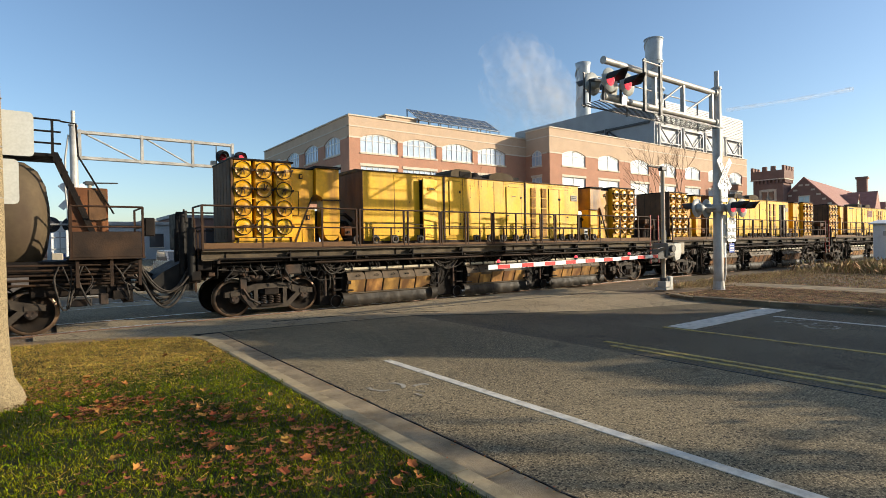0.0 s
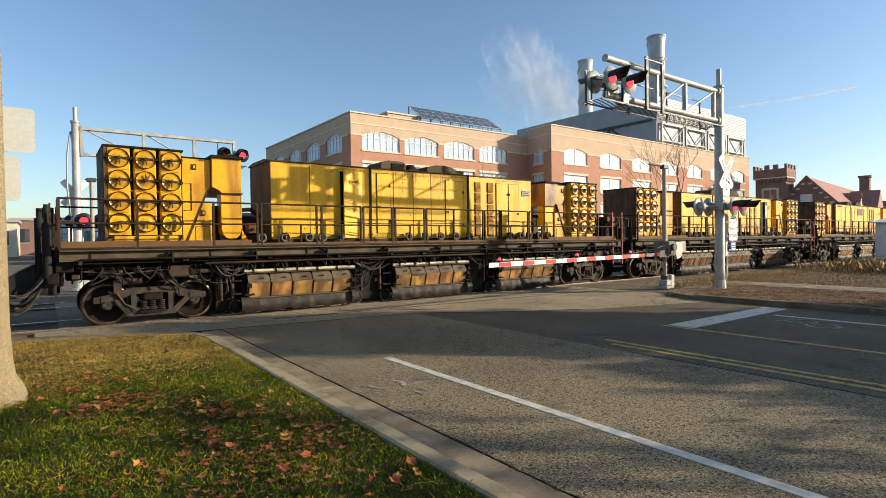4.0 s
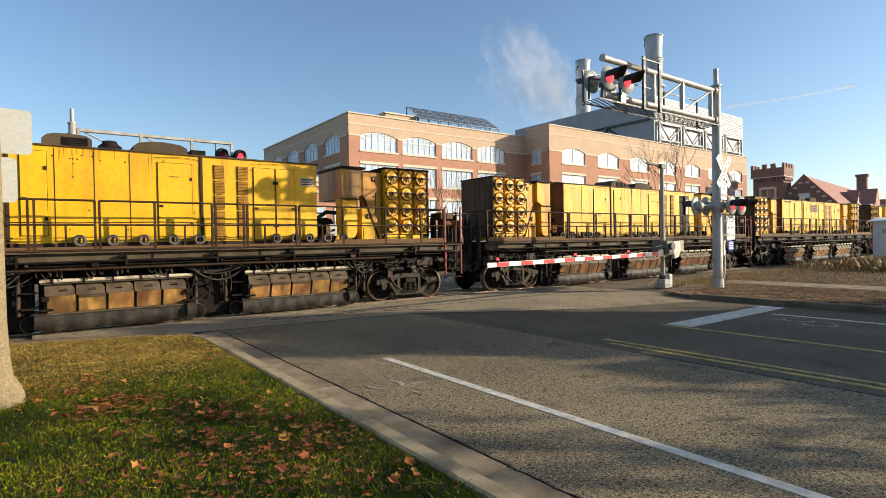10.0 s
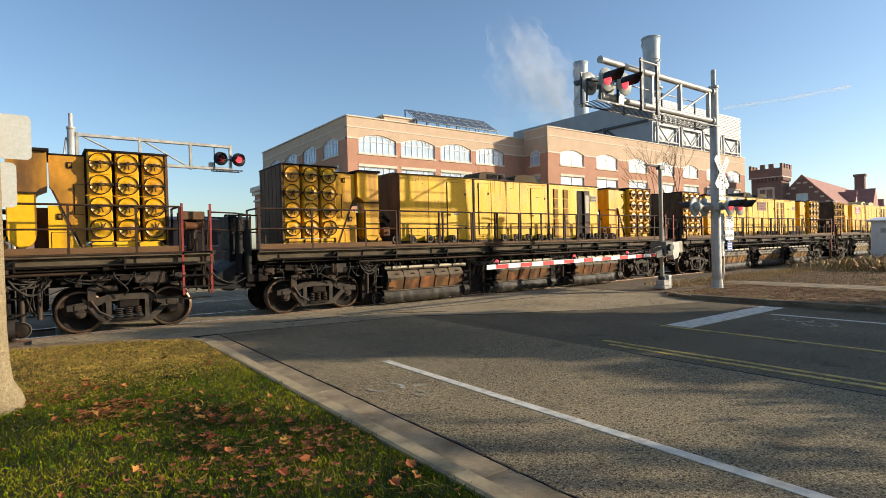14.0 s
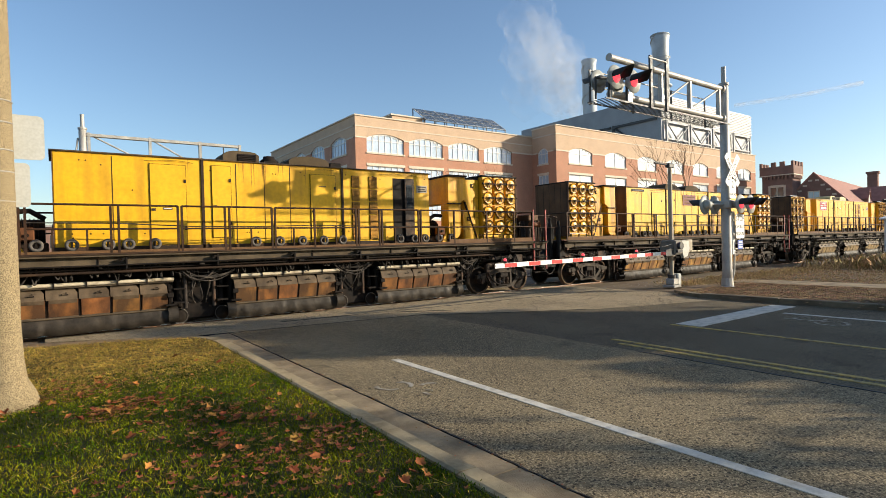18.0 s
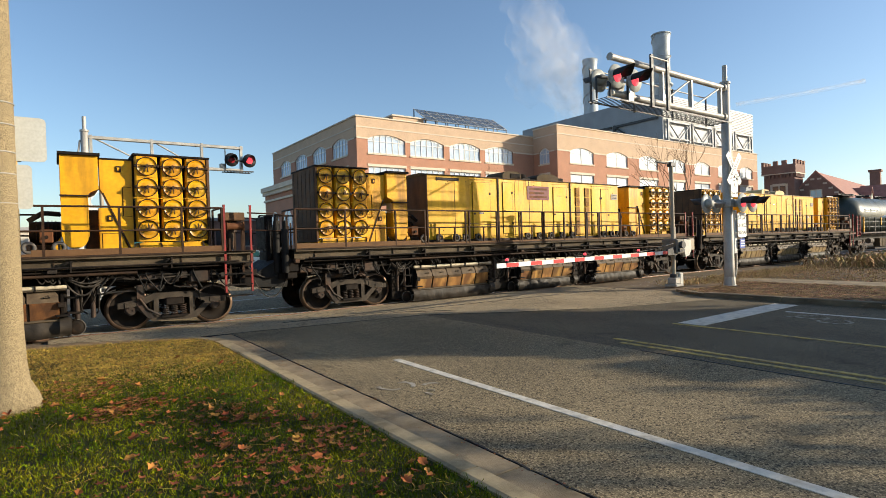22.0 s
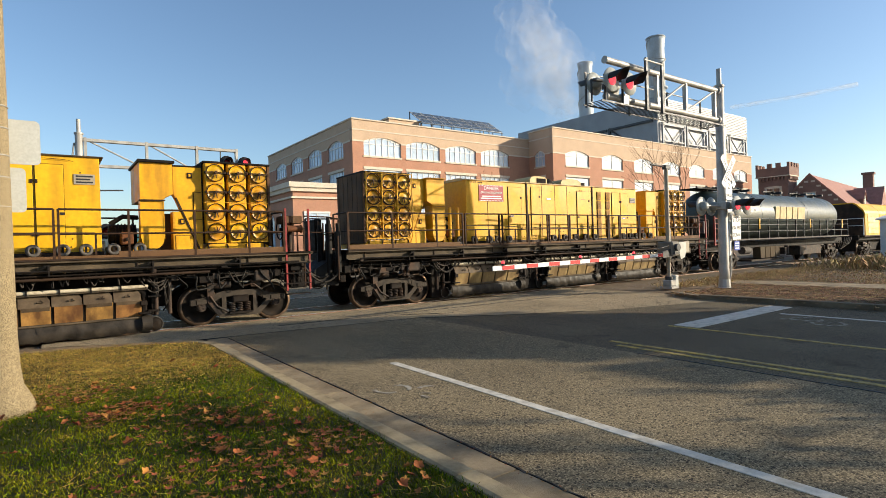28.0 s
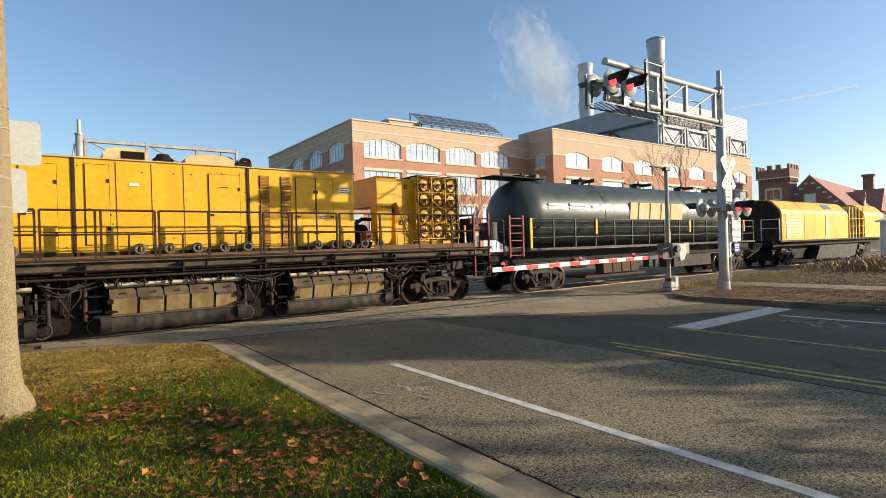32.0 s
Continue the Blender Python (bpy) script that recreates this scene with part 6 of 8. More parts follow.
# ---- water tank car leading the train (only its rear end comes into view) ----
def lead_tank_car():
    car = thing("tank_car", "dusty brown tank car with a railed end platform", "rail car")
    moving_cars.append((car, 0.0))
    tank = part("tank", Shape().lathe([(0, 0.25), (0.06, 0.7), (0.2, 1.02), (0.42, 1.19), (0.65, 1.22), (14.4, 1.22), (14.7, 1.0), (14.9, 0.3)], (-3.62, 0, 2.42), (-1, 0, 0), 40), M["tank_brown"], car, "rounded brown tank")
    part("sill", Shape().box(-21.0, -2.0, -1.1, 1.1, 1.22, 1.5, 0.02), M["dark"], car)
    part("platform", Shape().box(-3.35, -1.98, -1.5, 1.5, 1.52, 1.57, 0.01), M["frame_brown"], car)
    part("platform_panel", Shape().box(-3.28, -2.05, -1.50, -1.47, 1.57, 2.1, 0.006), M["frame_brown"], car, "solid brown panel in the platform railing")
    railing(car, [(-3.3, -2.02)], z0=1.55, top=2.62, mid=(2.2,))
    end_railing(car, -2.02, ys=(-1.48, -0.2), z0=1.55, top=2.62)
    cab = part("equipment_cabinet", Shape().box(-3.3, -2.6, -0.9, -0.2, 1.57, 3.05, 0.02), M["rust_brown"], car, "rusty brown equipment cabinet")
    part("cabinet_front", Shape().box(-2.95, -2.64, -0.915, -0.9, 2.35, 3.0), M["brown_panel"], cab)
    top = part("top_walkway", Shape().box(-12, -3.5, -0.55, 0.55, 3.72, 3.78), M["dark"], car)
    for x in (-9.6, -7.6, -5.6, -3.55):
        part("post", Shape().box(x - 0.025, x + 0.025, -0.55, -0.5, 3.75, 4.5), M["dark"], top)
    for z in (4.0, 4.25, 4.5):
        part("rail", Shape().tube([(-12, -0.52, z), (-3.4, -0.52, z)], 0.022), M["dark"], top)
    lad = part("ladder", Shape().prism([(-3.58, 3.75), (-3.47, 3.75), (-2.78, 1.95), (-2.78, 1.57), (-2.88, 1.57), (-2.9, 1.95)], "y", -0.98, -0.95), M["dark"], car, "steep steel ladder to the tank top")
    part("stringer", Shape().prism([(-3.58, 3.75), (-3.47, 3.75), (-2.78, 1.95), (-2.78, 1.57), (-2.88, 1.57), (-2.9, 1.95)], "y", -0.43, -0.40), M["dark"], lad)
    part("hand_rail", Shape().tube([(-3.42, -0.95, 4.4), (-3.15, -0.95, 4.38), (-3.12, -0.95, 3.7), (-2.5, -0.95, 2.5)], 0.02), M["dark"], lad)
    for k in range(8):
        t = k / 7
        part("rung", Shape().box(-3.5 + 0.7 * t, -3.4 + 0.7 * t, -0.95, -0.42, 3.6 - 1.8 * t, 3.63 - 1.8 * t), M["dark"], lad)
    truck(car, -4.85)
    truck(car, -18.6)
    part("end_box", Shape().box(-1.98, -1.78, -1.45, -1.15, 2.0, 2.4, 0.02), M["dark"], car)
    pipes = Shape()
    for k in range(5):
        pipes.tube([(-6, -1.3 + 0.06 * k, 1.45 - 0.1 * k), (-3.4, -1.3 + 0.05 * k, 1.42 - 0.1 * k), (-2.05, -1.25, 1.40 - 0.1 * k)], 0.026)
    for x in (-3.2, -2.6, -2.08):
        pipes.box(x - 0.03, x + 0.03, -1.42, -1.36, 0.95, 1.55)
    part("pipework", pipes, M["frame_brown"], car)
    gear = part("under_gear", Shape().box(-4.0, -2.2, -0.9, 0.9, 0.75, 1.22, 0.03), M["dark"], car, "dark jumble of valves and tanks under the platform")
    gq = random.Random(5)
    for k in range(9):
        x, z = gq.uniform(-3.5, -2.3), gq.uniform(0.55, 1.2)
        part("valve_box", Shape().box(x, x + gq.uniform(0.1, 0.35), -1.25 + gq.uniform(0, 0.2), -0.85, z, z + gq.uniform(0.1, 0.25), 0.015), M["dark" if k % 3 else "steel"], gear)
    for k in range(8):
        x = gq.uniform(-3.6, -2.2)
        part("air_pipe", Shape().tube(smooth([(x, -1.3, 1.4), (x + gq.uniform(-0.2, 0.2), -1.32, 1.1), (x + gq.uniform(-0.3, 0.3), -1.25, gq.uniform(0.5, 0.9)), (x + gq.uniform(-0.2, 0.5), -1.15, gq.uniform(0.6, 1.1))]), gq.choice((0.014, 0.02, 0.028)), 6), M["hose"], gear)
    part("valve_block", Shape().box(-3.0, -2.5, -1.0, -0.3, 0.75, 1.1, 0.03).cyl((-2.5, -1.1, 0.85), (-2.2, -1.1, 0.85), 0.12, n=12), M["steel"], car)
    rr = random.Random(77)
    for k in range(14):
        js = Shape().tube(sag((-2.05 + rr.uniform(-0.1, 0.1), -1.35 + 0.1 * k, 1.25 + 0.06 * (k % 3)), (-0.95, -1.25 + 0.1 * k, 1.35 + 0.06 * (k % 3)), rr.uniform(0.3, 1.0), 14), rr.choice((0.022, 0.03, 0.036)), 6)
        part("jumper_hose", js, M["hose"], car)
    part("coupler", Shape().box(-2.0, -1.2, -0.14, 0.14, 0.72, 1.0, 0.03), M["dark"], car)
    return car


lead_tank_car()


# ---- black tank car behind the grinders ----
def black_tank_car():
    x0 = 78.28
    car = thing("tank_car", "glossy black tank car with side walkway and cream lettering blocks", "rail car")
    moving_cars.append((car, x0))
    L = 16.1
    tank = part("tank", Shape().lathe([(0, 0.12), (0.03, 0.4), (0.10, 0.68), (0.24, 0.94), (0.46, 1.13), (0.76, 1.25), (1.05, 1.28), (L - 1.05, 1.28), (L - 0.76, 1.25), (L - 0.46, 1.13), (L - 0.24, 0.94), (L - 0.10, 0.68), (L - 0.03, 0.4), (L, 0.12)], (-0.32, 0, 2.84), (1, 0, 0), 48), M["tank_black"], car, "glossy black tank barrel")
    part("weld_band", Shape().torus((4.2, 0, 2.84), (1, 0, 0), 1.281, 0.012, 40, 4).torus((10.2, 0, 2.84), (1, 0, 0), 1.281, 0.012, 40, 4), M["tank_black"], tank)
    part("sill", Shape().box(-1.6, 16.8, -0.9, 0.9, 1.05, 1.45, 0.02), M["dark"], car)
    part("walkway", Shape().box(-0.25, 16.2, -1.52, -1.1, 1.50, 1.58, 0.01), M["ring_grey"], car)
    xs = tuple(-0.2 + 1.16 * k for k in range(15))
    railing(car, [xs], mat="signal_black", z0=1.55, top=2.6, mid=(1.95, 2.3))
    for x in (-0.2, 3.3, 9.9, 15.0):
        part("yellow_post", Shape().box(x - 0.05, x + 0.05, -1.535, -1.495, 1.58 if x < 0 else 2.05, 2.62), M["yellow_clean"], car, "yellow marker on a railing post")
    # lettering blocks of the maker's mark
    lx = 5.75
    for k, w in enumerate((0.5, 0.72, 0.72, 0.62, 0.95)):
        s = Shape()
        s.prism([(lx, 2.62), (lx + w, 2.62), (lx + w + 0.1, 3.32), (lx + 0.1, 3.32)], "y", -1.30, -1.06)
        part("letter_block", s, M["cream"], tank, "cream block of the maker's mark")
        lx += w + 0.1
    for a, b, z in ((0.95, 1.75, 3.1), (0.95, 1.75, 2.98), (2.1, 3.05, 3.12), (2.1, 3.05, 2.98), (3.4, 3.52, 3.05)):
        part("text_bar", Shape().box(a, b, -1.292, -1.1, z, z + 0.08), M["sign_white"], tank)
    for k, x in enumerate((0.6, 4.0, 8.0, 11.6, 14.2)):
        ft = part("top_fitting", Shape().cyl((x, 0, 4.08), (x, 0, 4.3), 0.2, n=14).box(x - 0.7, x + 0.9, -0.05, 0.05, 4.28, 4.35).cyl((x + 0.3, 0, 4.1), (x + 0.3, 0, 4.42), 0.06, n=8).box(x + 0.55, x + 0.75, -0.5, 0.3, 4.2, 4.32), M["signal_black"], tank)
        part("lid", Shape().cyl((x + 0.05, -0.1, 4.25), (x + 0.05, -0.1, 4.3), 0.25, n=14), M["dark"], ft)
    part("top_walk", Shape().box(-0.9, 1.6, -0.5, 0.5, 4.16, 4.2), M["dark"], tank)
    lad = part("ladder", Shape().box(-1.12, -1.06, -1.42, -1.34, 1.3, 2.72).box(-0.5, -0.44, -1.42, -1.34, 1.3, 2.72), M["red"], car, "red end ladder")
    for k in range(6):
        part("rung", Shape().box(-1.08, -0.46, -1.40, -1.36, 1.35 + 0.25 * k, 1.38 + 0.25 * k), M["red"], lad)
    part("end_box", Shape().box(-1.75, -1.45, -1.2, -0.6, 1.9, 2.5, 0.02), M["ring_grey"], car)
    truck(car, 0.9)
    truck(car, 14.6)
    u = part("air_tank", Shape().cyl((2.6, -0.9, 0.95), (3.3, -0.9, 0.95), 0.2, n=14), M["ring_grey"], car)
    for k in range(4):
        part("hopper_panel", Shape().prism([(4.1 + 0.6 * k, 0.5), (4.62 + 0.6 * k, 0.5), (4.6 + 0.6 * k, 1.1), (4.05 + 0.6 * k, 1.1)], "y", -1.2, -0.8), M["tank_brown"], u)
    part("tray", Shape().box(3.0, 6.9, -1.2, 0.6, 0.35, 0.45), M["frame_brown"], car)
    part("tool_chest", Shape().box(9.0, 12.2, -1.25, -0.5, 0.5, 1.05, 0.02), M["steel"], car)
    part("lamp_box", Shape().cyl((7.8, -1.0, 0.6), (7.8, -1.0, 1.1), 0.12, n=10).box(7.3, 7.6, -1.1, -0.8, 0.6, 1.0, 0.02), M["steel"], car)
    part("coupler", Shape().box(-2.3, -1.5, -0.14, 0.14, 0.72, 1.0, 0.03).box(16.7, 17.6, -0.14, 0.14, 0.72, 1.0, 0.03), M["dark"], car)
    for k in range(5):
        js = Shape().tube(sag((15.9, -1.3 + 0.1 * k, 1.2), (17.7, -1.2 + 0.1 * k, 1.4), 0.35 + 0.08 * k, 10), 0.025, 6)
        part("jumper_hose", js, M["hose"], car)
    return car


black_tank_car()


# ---- round-roofed power car ----
def power_car():
    x0 = 97.9
    car = thing("power_car", "yellow power car with a rounded roof and louvred side", "rail car")
    moving_cars.append((car, x0))

    def shell(a, b):
        return Shape().prism([(-1.45, 1.5), (1.45, 1.5), (1.45, 3.05), (1.38, 3.25), (0.95, 3.72), (0.75, 3.82), (-0.75, 3.82), (-0.95, 3.72), (-1.38, 3.25), (-1.45, 3.05)], "x", a, b)

    body = part("body", shell(0.02, 3.0), M["yellow"], car, "bright yellow round-roofed body")
    part("body_section", shell(3.06, 10.1), M["yellow"], body)
    part("joint_band", Shape().prism([(-1.40, 1.5), (1.40, 1.5), (1.40, 3.05), (0.9, 3.7), (-0.9, 3.7), (-1.40, 3.05)], "x", 2.9, 3.2), M["dark"], body)
    part("end_hood", Shape().prism([(-1.48, 1.5), (1.48, 1.5), (1.48, 3.05), (1.40, 3.28), (0.97, 3.76), (0.75, 3.86), (-0.75, 3.86), (-0.97, 3.76), (-1.40, 3.28), (-1.48, 3.05)], "x", -0.1, 0.03), M["yellow_dirty"], body)
    part("end_face", Shape().prism([(-1.40, 1.5), (1.40, 1.5), (1.40, 3.02), (1.32, 3.24), (0.92, 3.68), (0.72, 3.78), (-0.72, 3.78), (-0.92, 3.68), (-1.32, 3.24), (-1.40, 3.02)], "x", -0.125, -0.095), M["frame_brown"], body)
    cabp = part("cab", shell(13.3, 17.4), M["yellow"], car, "yellow cab section")
    part("vestibule", Shape().box(10.1, 13.3, -1.1, 1.1, 1.5, 3.6), M["dark"], car)
    for x in (10.4, 11.0, 11.6, 12.2, 13.0):
        part("grab_post", Shape().box(x - 0.05, x + 0.05, -1.46, -1.4, 1.5, 3.6), M["yellow"], car)
    for k in range(3):
        part("grab_rail", Shape().tube([(10.2, -1.45, 1.8 + 0.5 * k), (13.2, -1.45, 1.8 + 0.5 * k)], 0.025), M["yellow"], car)
    louvre(body, 0.5, 2.7, 1.62, 3.0, 16, "yellow", -1.452)
    louvre(body, 6.2, 6.9, 1.62, 3.0, 12, "yellow", -1.452)
    part("roof_window", Shape().add([(6.6, -1.28, 3.4), (7.8, -1.28, 3.4), (7.8, -1.0, 3.7), (6.6, -1.0, 3.7)], [(0, 1, 2, 3)]), M["pane_dark"], body)
    part("sill", Shape().box(-0.6, 17.6, -1.2, 1.2, 1.15, 1.5, 0.02), M["dark"], car)
    part("walk_edge", Shape().box(-0.3, 17.5, -1.5, 1.5, 1.40, 1.5, 0.01), M["frame_brown"], car)
    part("side_tank", Shape().prism([(4.8, 0.28), (11.4, 0.28), (12.0, 1.1), (5.5, 1.1)], "y", -1.4, 1.2), M["skirt"], car, "dark grey fuel tank slung beneath")
    part("underbelly", Shape().box(0.2, 16.8, -0.8, 0.8, 0.35, 1.2, 0.05), M["dark"], car)
    truck(car, 1.6)
    truck(car, 14.2)
    end_railing(car, -0.35, mat="white_part", ys=(-1.45, -0.5), z0=1.5)
    part("front_step", Shape().box(-0.4, 0.1, -1.5, -1.1, 0.5, 0.56).box(-0.4, 0.1, -1.5, -1.1, 0.85, 0.9), M["dark"], car)
    return car


power_car()


# ---- crossing signals ----
def signal_head(name, parent, m, lit, plate_mat="signal_grey"):
    """Round flasher: backplate, body, hood and lens, facing -y in its own space."""
    h = part(name, Shape().lathe([(0, 0.30), (0.015, 0.305), (0.03, 0.30), (0.03, 0.14)], (0, 0.0, 0), (0, 1, 0), 28).lathe([(0.03, 0.15), (0.14, 0.14), (0.22, 0.09)], (0, 0, 0), (0, 1, 0), 20), M[plate_mat], parent, "weathered round backplate of a flashing light")
    h.matrix_basis = m
    v, f, n = [], [], 12
    for i in range(n + 1):
        a = math.radians(-8 + 196 * i / n)
        reach = 0.54 - 0.26 * abs(i - n / 2) / (n / 2)
        for rr in (0.172, 0.18):
            v += [(rr * math.cos(a), -0.01, rr * math.sin(a)), (rr * math.cos(a), -reach, rr * math.sin(a))]
    for i in range(n):
        a = 4 * i
        f += [(a, a + 1, a + 5, a + 4), (a + 2, a + 6, a + 7, a + 3), (a + 1, a + 3, a + 7, a + 5)]
    part("hood", Shape().add(v, f, True), M["signal_black"], h)
    part("lens", Shape().lathe([(0, 0.15), (0.02, 0.14), (0.045, 0.08), (0.05, 0.01)], (0, -0.005, 0), (0, -1, 0), 24), M["signal_red" if lit else "signal_dim"], h, "red glass lens")
    return h


def plate(parent, name, w, h, mat, m, label=""):
    c = min(w, h) * 0.08
    p = [(-w / 2 + c, -h / 2), (w / 2 - c, -h / 2), (w / 2, -h / 2 + c), (w / 2, h / 2 - c), (w / 2 - c, h / 2), (-w / 2 + c, h / 2), (-w / 2, h / 2 - c), (-w / 2, -h / 2 + c)]
    ob = part(name, Shape().prism(p, "y", -0.004, 0.004), M[mat], parent, label)
    ob.matrix_basis = m
    return ob


UP = pose(0, -0.006, 0, 90, 0, 0)


def cantilever(m, lit, pm):
    c = thing("signal_cantilever", "galvanised cantilever mast with railroad flashers and crossbuck", "railroad signal", "crossing signals", m)
    part("mast", Shape().lathe([(0.05, 0.165), (0.7, 0.15), (6.55, 0.135), (6.6, 0.10)], (0, 0, 0), (0, 0, 1), 20), M["galv"], c, "tall galvanised mast")
    part("base", Shape().lathe([(0.0, 0.27), (0.06, 0.26), (0.1, 0.19), (0.35, 0.17)], (0, 0, 0.0), (0, 0, 1), 12, True), M["galv"], c)
    part("mast_top", Shape().cyl((0, 0, 6.6), (0, 0, 7.15), 0.075, n=12).cyl((0, 0, 6.55), (0, 0, 6.62), 0.16, n=14), M["galv"], c)
    if pm == "signal_grey":
        for z in (6.42, 5.48):
            part("arm_pipe", Shape().cyl((0, 0, z), (-5.85, 0, z), 0.085, n=14).cyl((-5.85, 0, z), (-5.87, 0, z), 0.1, n=14).cyl((-0.12, 0, z), (-0.2, 0, z), 0.13, n=14), M["galv"], c)
        for x in (-0.35, -2.05, -3.55):
            part("arm_upright", Shape().box(x - 0.035, x + 0.035, -0.06, 0.06, 5.48, 6.42), M["galv"], c)
        part("arm_brace", Shape().tube([(-2.0, 0, 5.55), (-0.4, 0, 6.35)], 0.03).tube([(-3.5, 0, 5.55), (-2.1, 0, 6.35)], 0.03), M["galv"], c)
        wk = part("walkway", Shape().box(-6.4, -0.2, -0.29, -0.27, 5.22, 5.26).box(-6.4, -0.2, 0.27, 0.29, 5.22, 5.26), M["galv_dark"], c, "dark grating walkway under the arm")
        for k in range(48):
            x = -6.38 + k * 0.128
            part("grate_bar", Shape().box(x, x + 0.022, -0.27, 0.27, 5.235, 5.25), M["galv_dark"], wk)
        hr = part("hand_rail", Shape().tube([(-4.6, -0.32, 6.55), (-3.75, -0.32, 6.55)], 0.025).tube([(-6.3, 0.32, 6.1), (-0.6, 0.32, 6.1)], 0.018).tube([(-6.3, 0.32, 5.7), (-0.6, 0.32, 5.7)], 0.015), M["galv"], c)
        for x in (-4.5, -3.75):
            part("post", Shape().box(x - 0.05, x + 0.05, -0.34, -0.28, 5.2, 6.62), M["galv_dark"], hr)
        for x in (-6.25, -4.4, -2.5, -0.6):
            part("post", Shape().box(x - 0.02, x + 0.02, 0.30, 0.34, 5.2, 6.12), M["galv_dark"], hr)
        for k, x in enumerate((-6.02, -5.28)):
            signal_head("signal_head", c, pose(x, -0.32, 5.80), lit[k], pm)
        for k, x in enumerate((-5.95, -5.2)):
            signal_head("signal_head", c, pose(x, 0.30, 5.85, 0, 0, 180), lit[2 + k], pm)
        part("head_bracket", Shape().tube([(-6.3, 0.1, 5.85), (-4.7, -0.1, 6.0)], 0.04).tube([(-6.02, -0.1, 5.3), (-6.02, -0.1, 6.0)], 0.035).tube([(-5.28, -0.1, 5.3), (-5.28, -0.1, 6.0)], 0.035).tube([(-6.3, 0.1, 5.3), (-6.3, 0.1, 5.85)], 0.03), M["galv_dark"], c)
    else:
        # light box truss with a small platform at its end
        for z in (6.35, 5.34):
            part("arm_chord", Shape().box(-6.05, 0, -0.09, 0.09, z - 0.06, z + 0.06, 0.01), M["galv"], c)
        for x in (-0.2, -2.35, -4.3, -5.98):
            part("arm_upright", Shape().box(x - 0.05, x + 0.05, -0.1, 0.1, 5.25, 6.44), M["galv"], c)
        for xa, xb in ((-0.35, -2.2), (-2.5, -4.15)):
            part("arm_brace", Shape().tube([(xa, 0, 6.31), (xb, 0, 5.38)], 0.035), M["galv"], c)
        pf = part("platform", Shape().box(-6.45, -5.2, -0.30, -0.28, 5.24, 5.29).box(-6.45, -5.2, 0.28, 0.30, 5.24, 5.29), M["galv_dark"], c)
        for k in range(10):
            part("grate_bar", Shape().box(-6.43 + k * 0.13, -6.41 + k * 0.13, -0.28, 0.28, 5.25, 5.27), M["galv_dark"], pf)
        part("head_bracket", Shape().tube([(-6.35, 0.1, 5.76), (-5.4, 0.1, 5.76)], 0.035).box(-5.28, -5.24, 0.1, 0.14, 5.28, 6.25), M["galv_dark"], c)
        for k, x in enumerate((-6.27, -5.49)):
            signal_head("signal_head", c, pose(x, 0.30, 5.76, 0, 0, 180), lit[2 + k], pm)
    part("junction_box", Shape().box(-5.3, -5.05, -0.14, 0.1, 5.3, 5.6, 0.02), M["galv"], c)
    # crossbuck and signs on the mast, facing the road
    for sg, words in ((1, "RAILROAD"), (-1, "CROSSING")):
        b = plate(c, "crossbuck_blade", 1.22, 0.23, "sign_white", pose(0.06, -0.19 - 0.012 * (sg < 0), 3.82, 0, sg * 50, 0), "white crossbuck blade with black letters")
        lettering("lettering", words, 0.185, M["sign_black"], b, UP)
    p = plate(c, "track_count_sign", 0.42, 0.62, "sign_white", pose(0.06, -0.19, 3.22), "white sign with the number of tracks")
    lettering("lettering", "2", 0.30, M["sign_black"], p, UP @ pose(0, 0.12, 0))
    lettering("lettering", "TRACKS", 0.115, M["sign_black"], p, UP @ pose(0, -0.18, 0))
    p = plate(c, "stop_sign_panel", 0.56, 0.80, "sign_white", pose(0.50, -0.19, 2.02), "white sign with black words")
    for z, w, s in ((0.24, "STOP", 0.22), (-0.02, "ON RED", 0.16), (-0.25, "SIGNAL", 0.16)):
        lettering("lettering", w, s, M["sign_black"], p, UP @ pose(0, z, 0))
    p = plate(c, "notice_panel", 0.34, 0.30, "sign_blue", pose(0.50, -0.19, 1.42), "small blue notice")
    for k in range(3):
        part("text_bar", Shape().box(-0.12, 0.12, -0.008, -0.004, -0.1 + 0.08 * k, -0.06 + 0.08 * k), M["sign_white"], p)
    part("sign_bracket", Shape().box(0.1, 0.75, -0.17, -0.14, 2.2, 2.24).box(0.1, 0.75, -0.17, -0.14, 1.75, 1.79).box(0.48, 0.52, -0.18, -0.15, 1.3, 2.45), M["galv"], c)
    signal_head("signal_head", c, pose(0.12, -0.42, 2.72), lit[4], pm)
    signal_head("signal_head", c, pose(0.78, -0.42, 2.72), lit[5], pm)
    signal_head("signal_head", c, pose(-0.80, 0.28, 2.72, 0, 0, 180), lit[4], pm)
    signal_head("signal_head", c, pose(-0.20, 0.28, 2.72, 0, 0, 180), lit[5], pm)
    part("flasher_arm", Shape().tube([(-0.8, 0.1, 2.72), (0.85, -0.2, 2.72)], 0.04).box(-0.2, 0.2, -0.2, 0.2, 2.6, 2.85, 0.02), M["galv"], c)
    part("conduit", Shape().tube([(0.28, -0.1, 1.2), (0.26, -0.1, 0.6), (0.12, -0.1, 0.25)], 0.03), M["galv"], c)
    part("conduit", Shape().tube([(0.2, 0, 2.9), (0.3, 0, 4.0), (0.28, 0, 5.3), (0.16, 0, 6.2)], 0.035), M["galv"], c)
    part("cable_cover", Shape().box(0.15, 0.33, -0.12, 0.12, 1.1, 2.5, 0.02), M["white_part"], c)
    return c


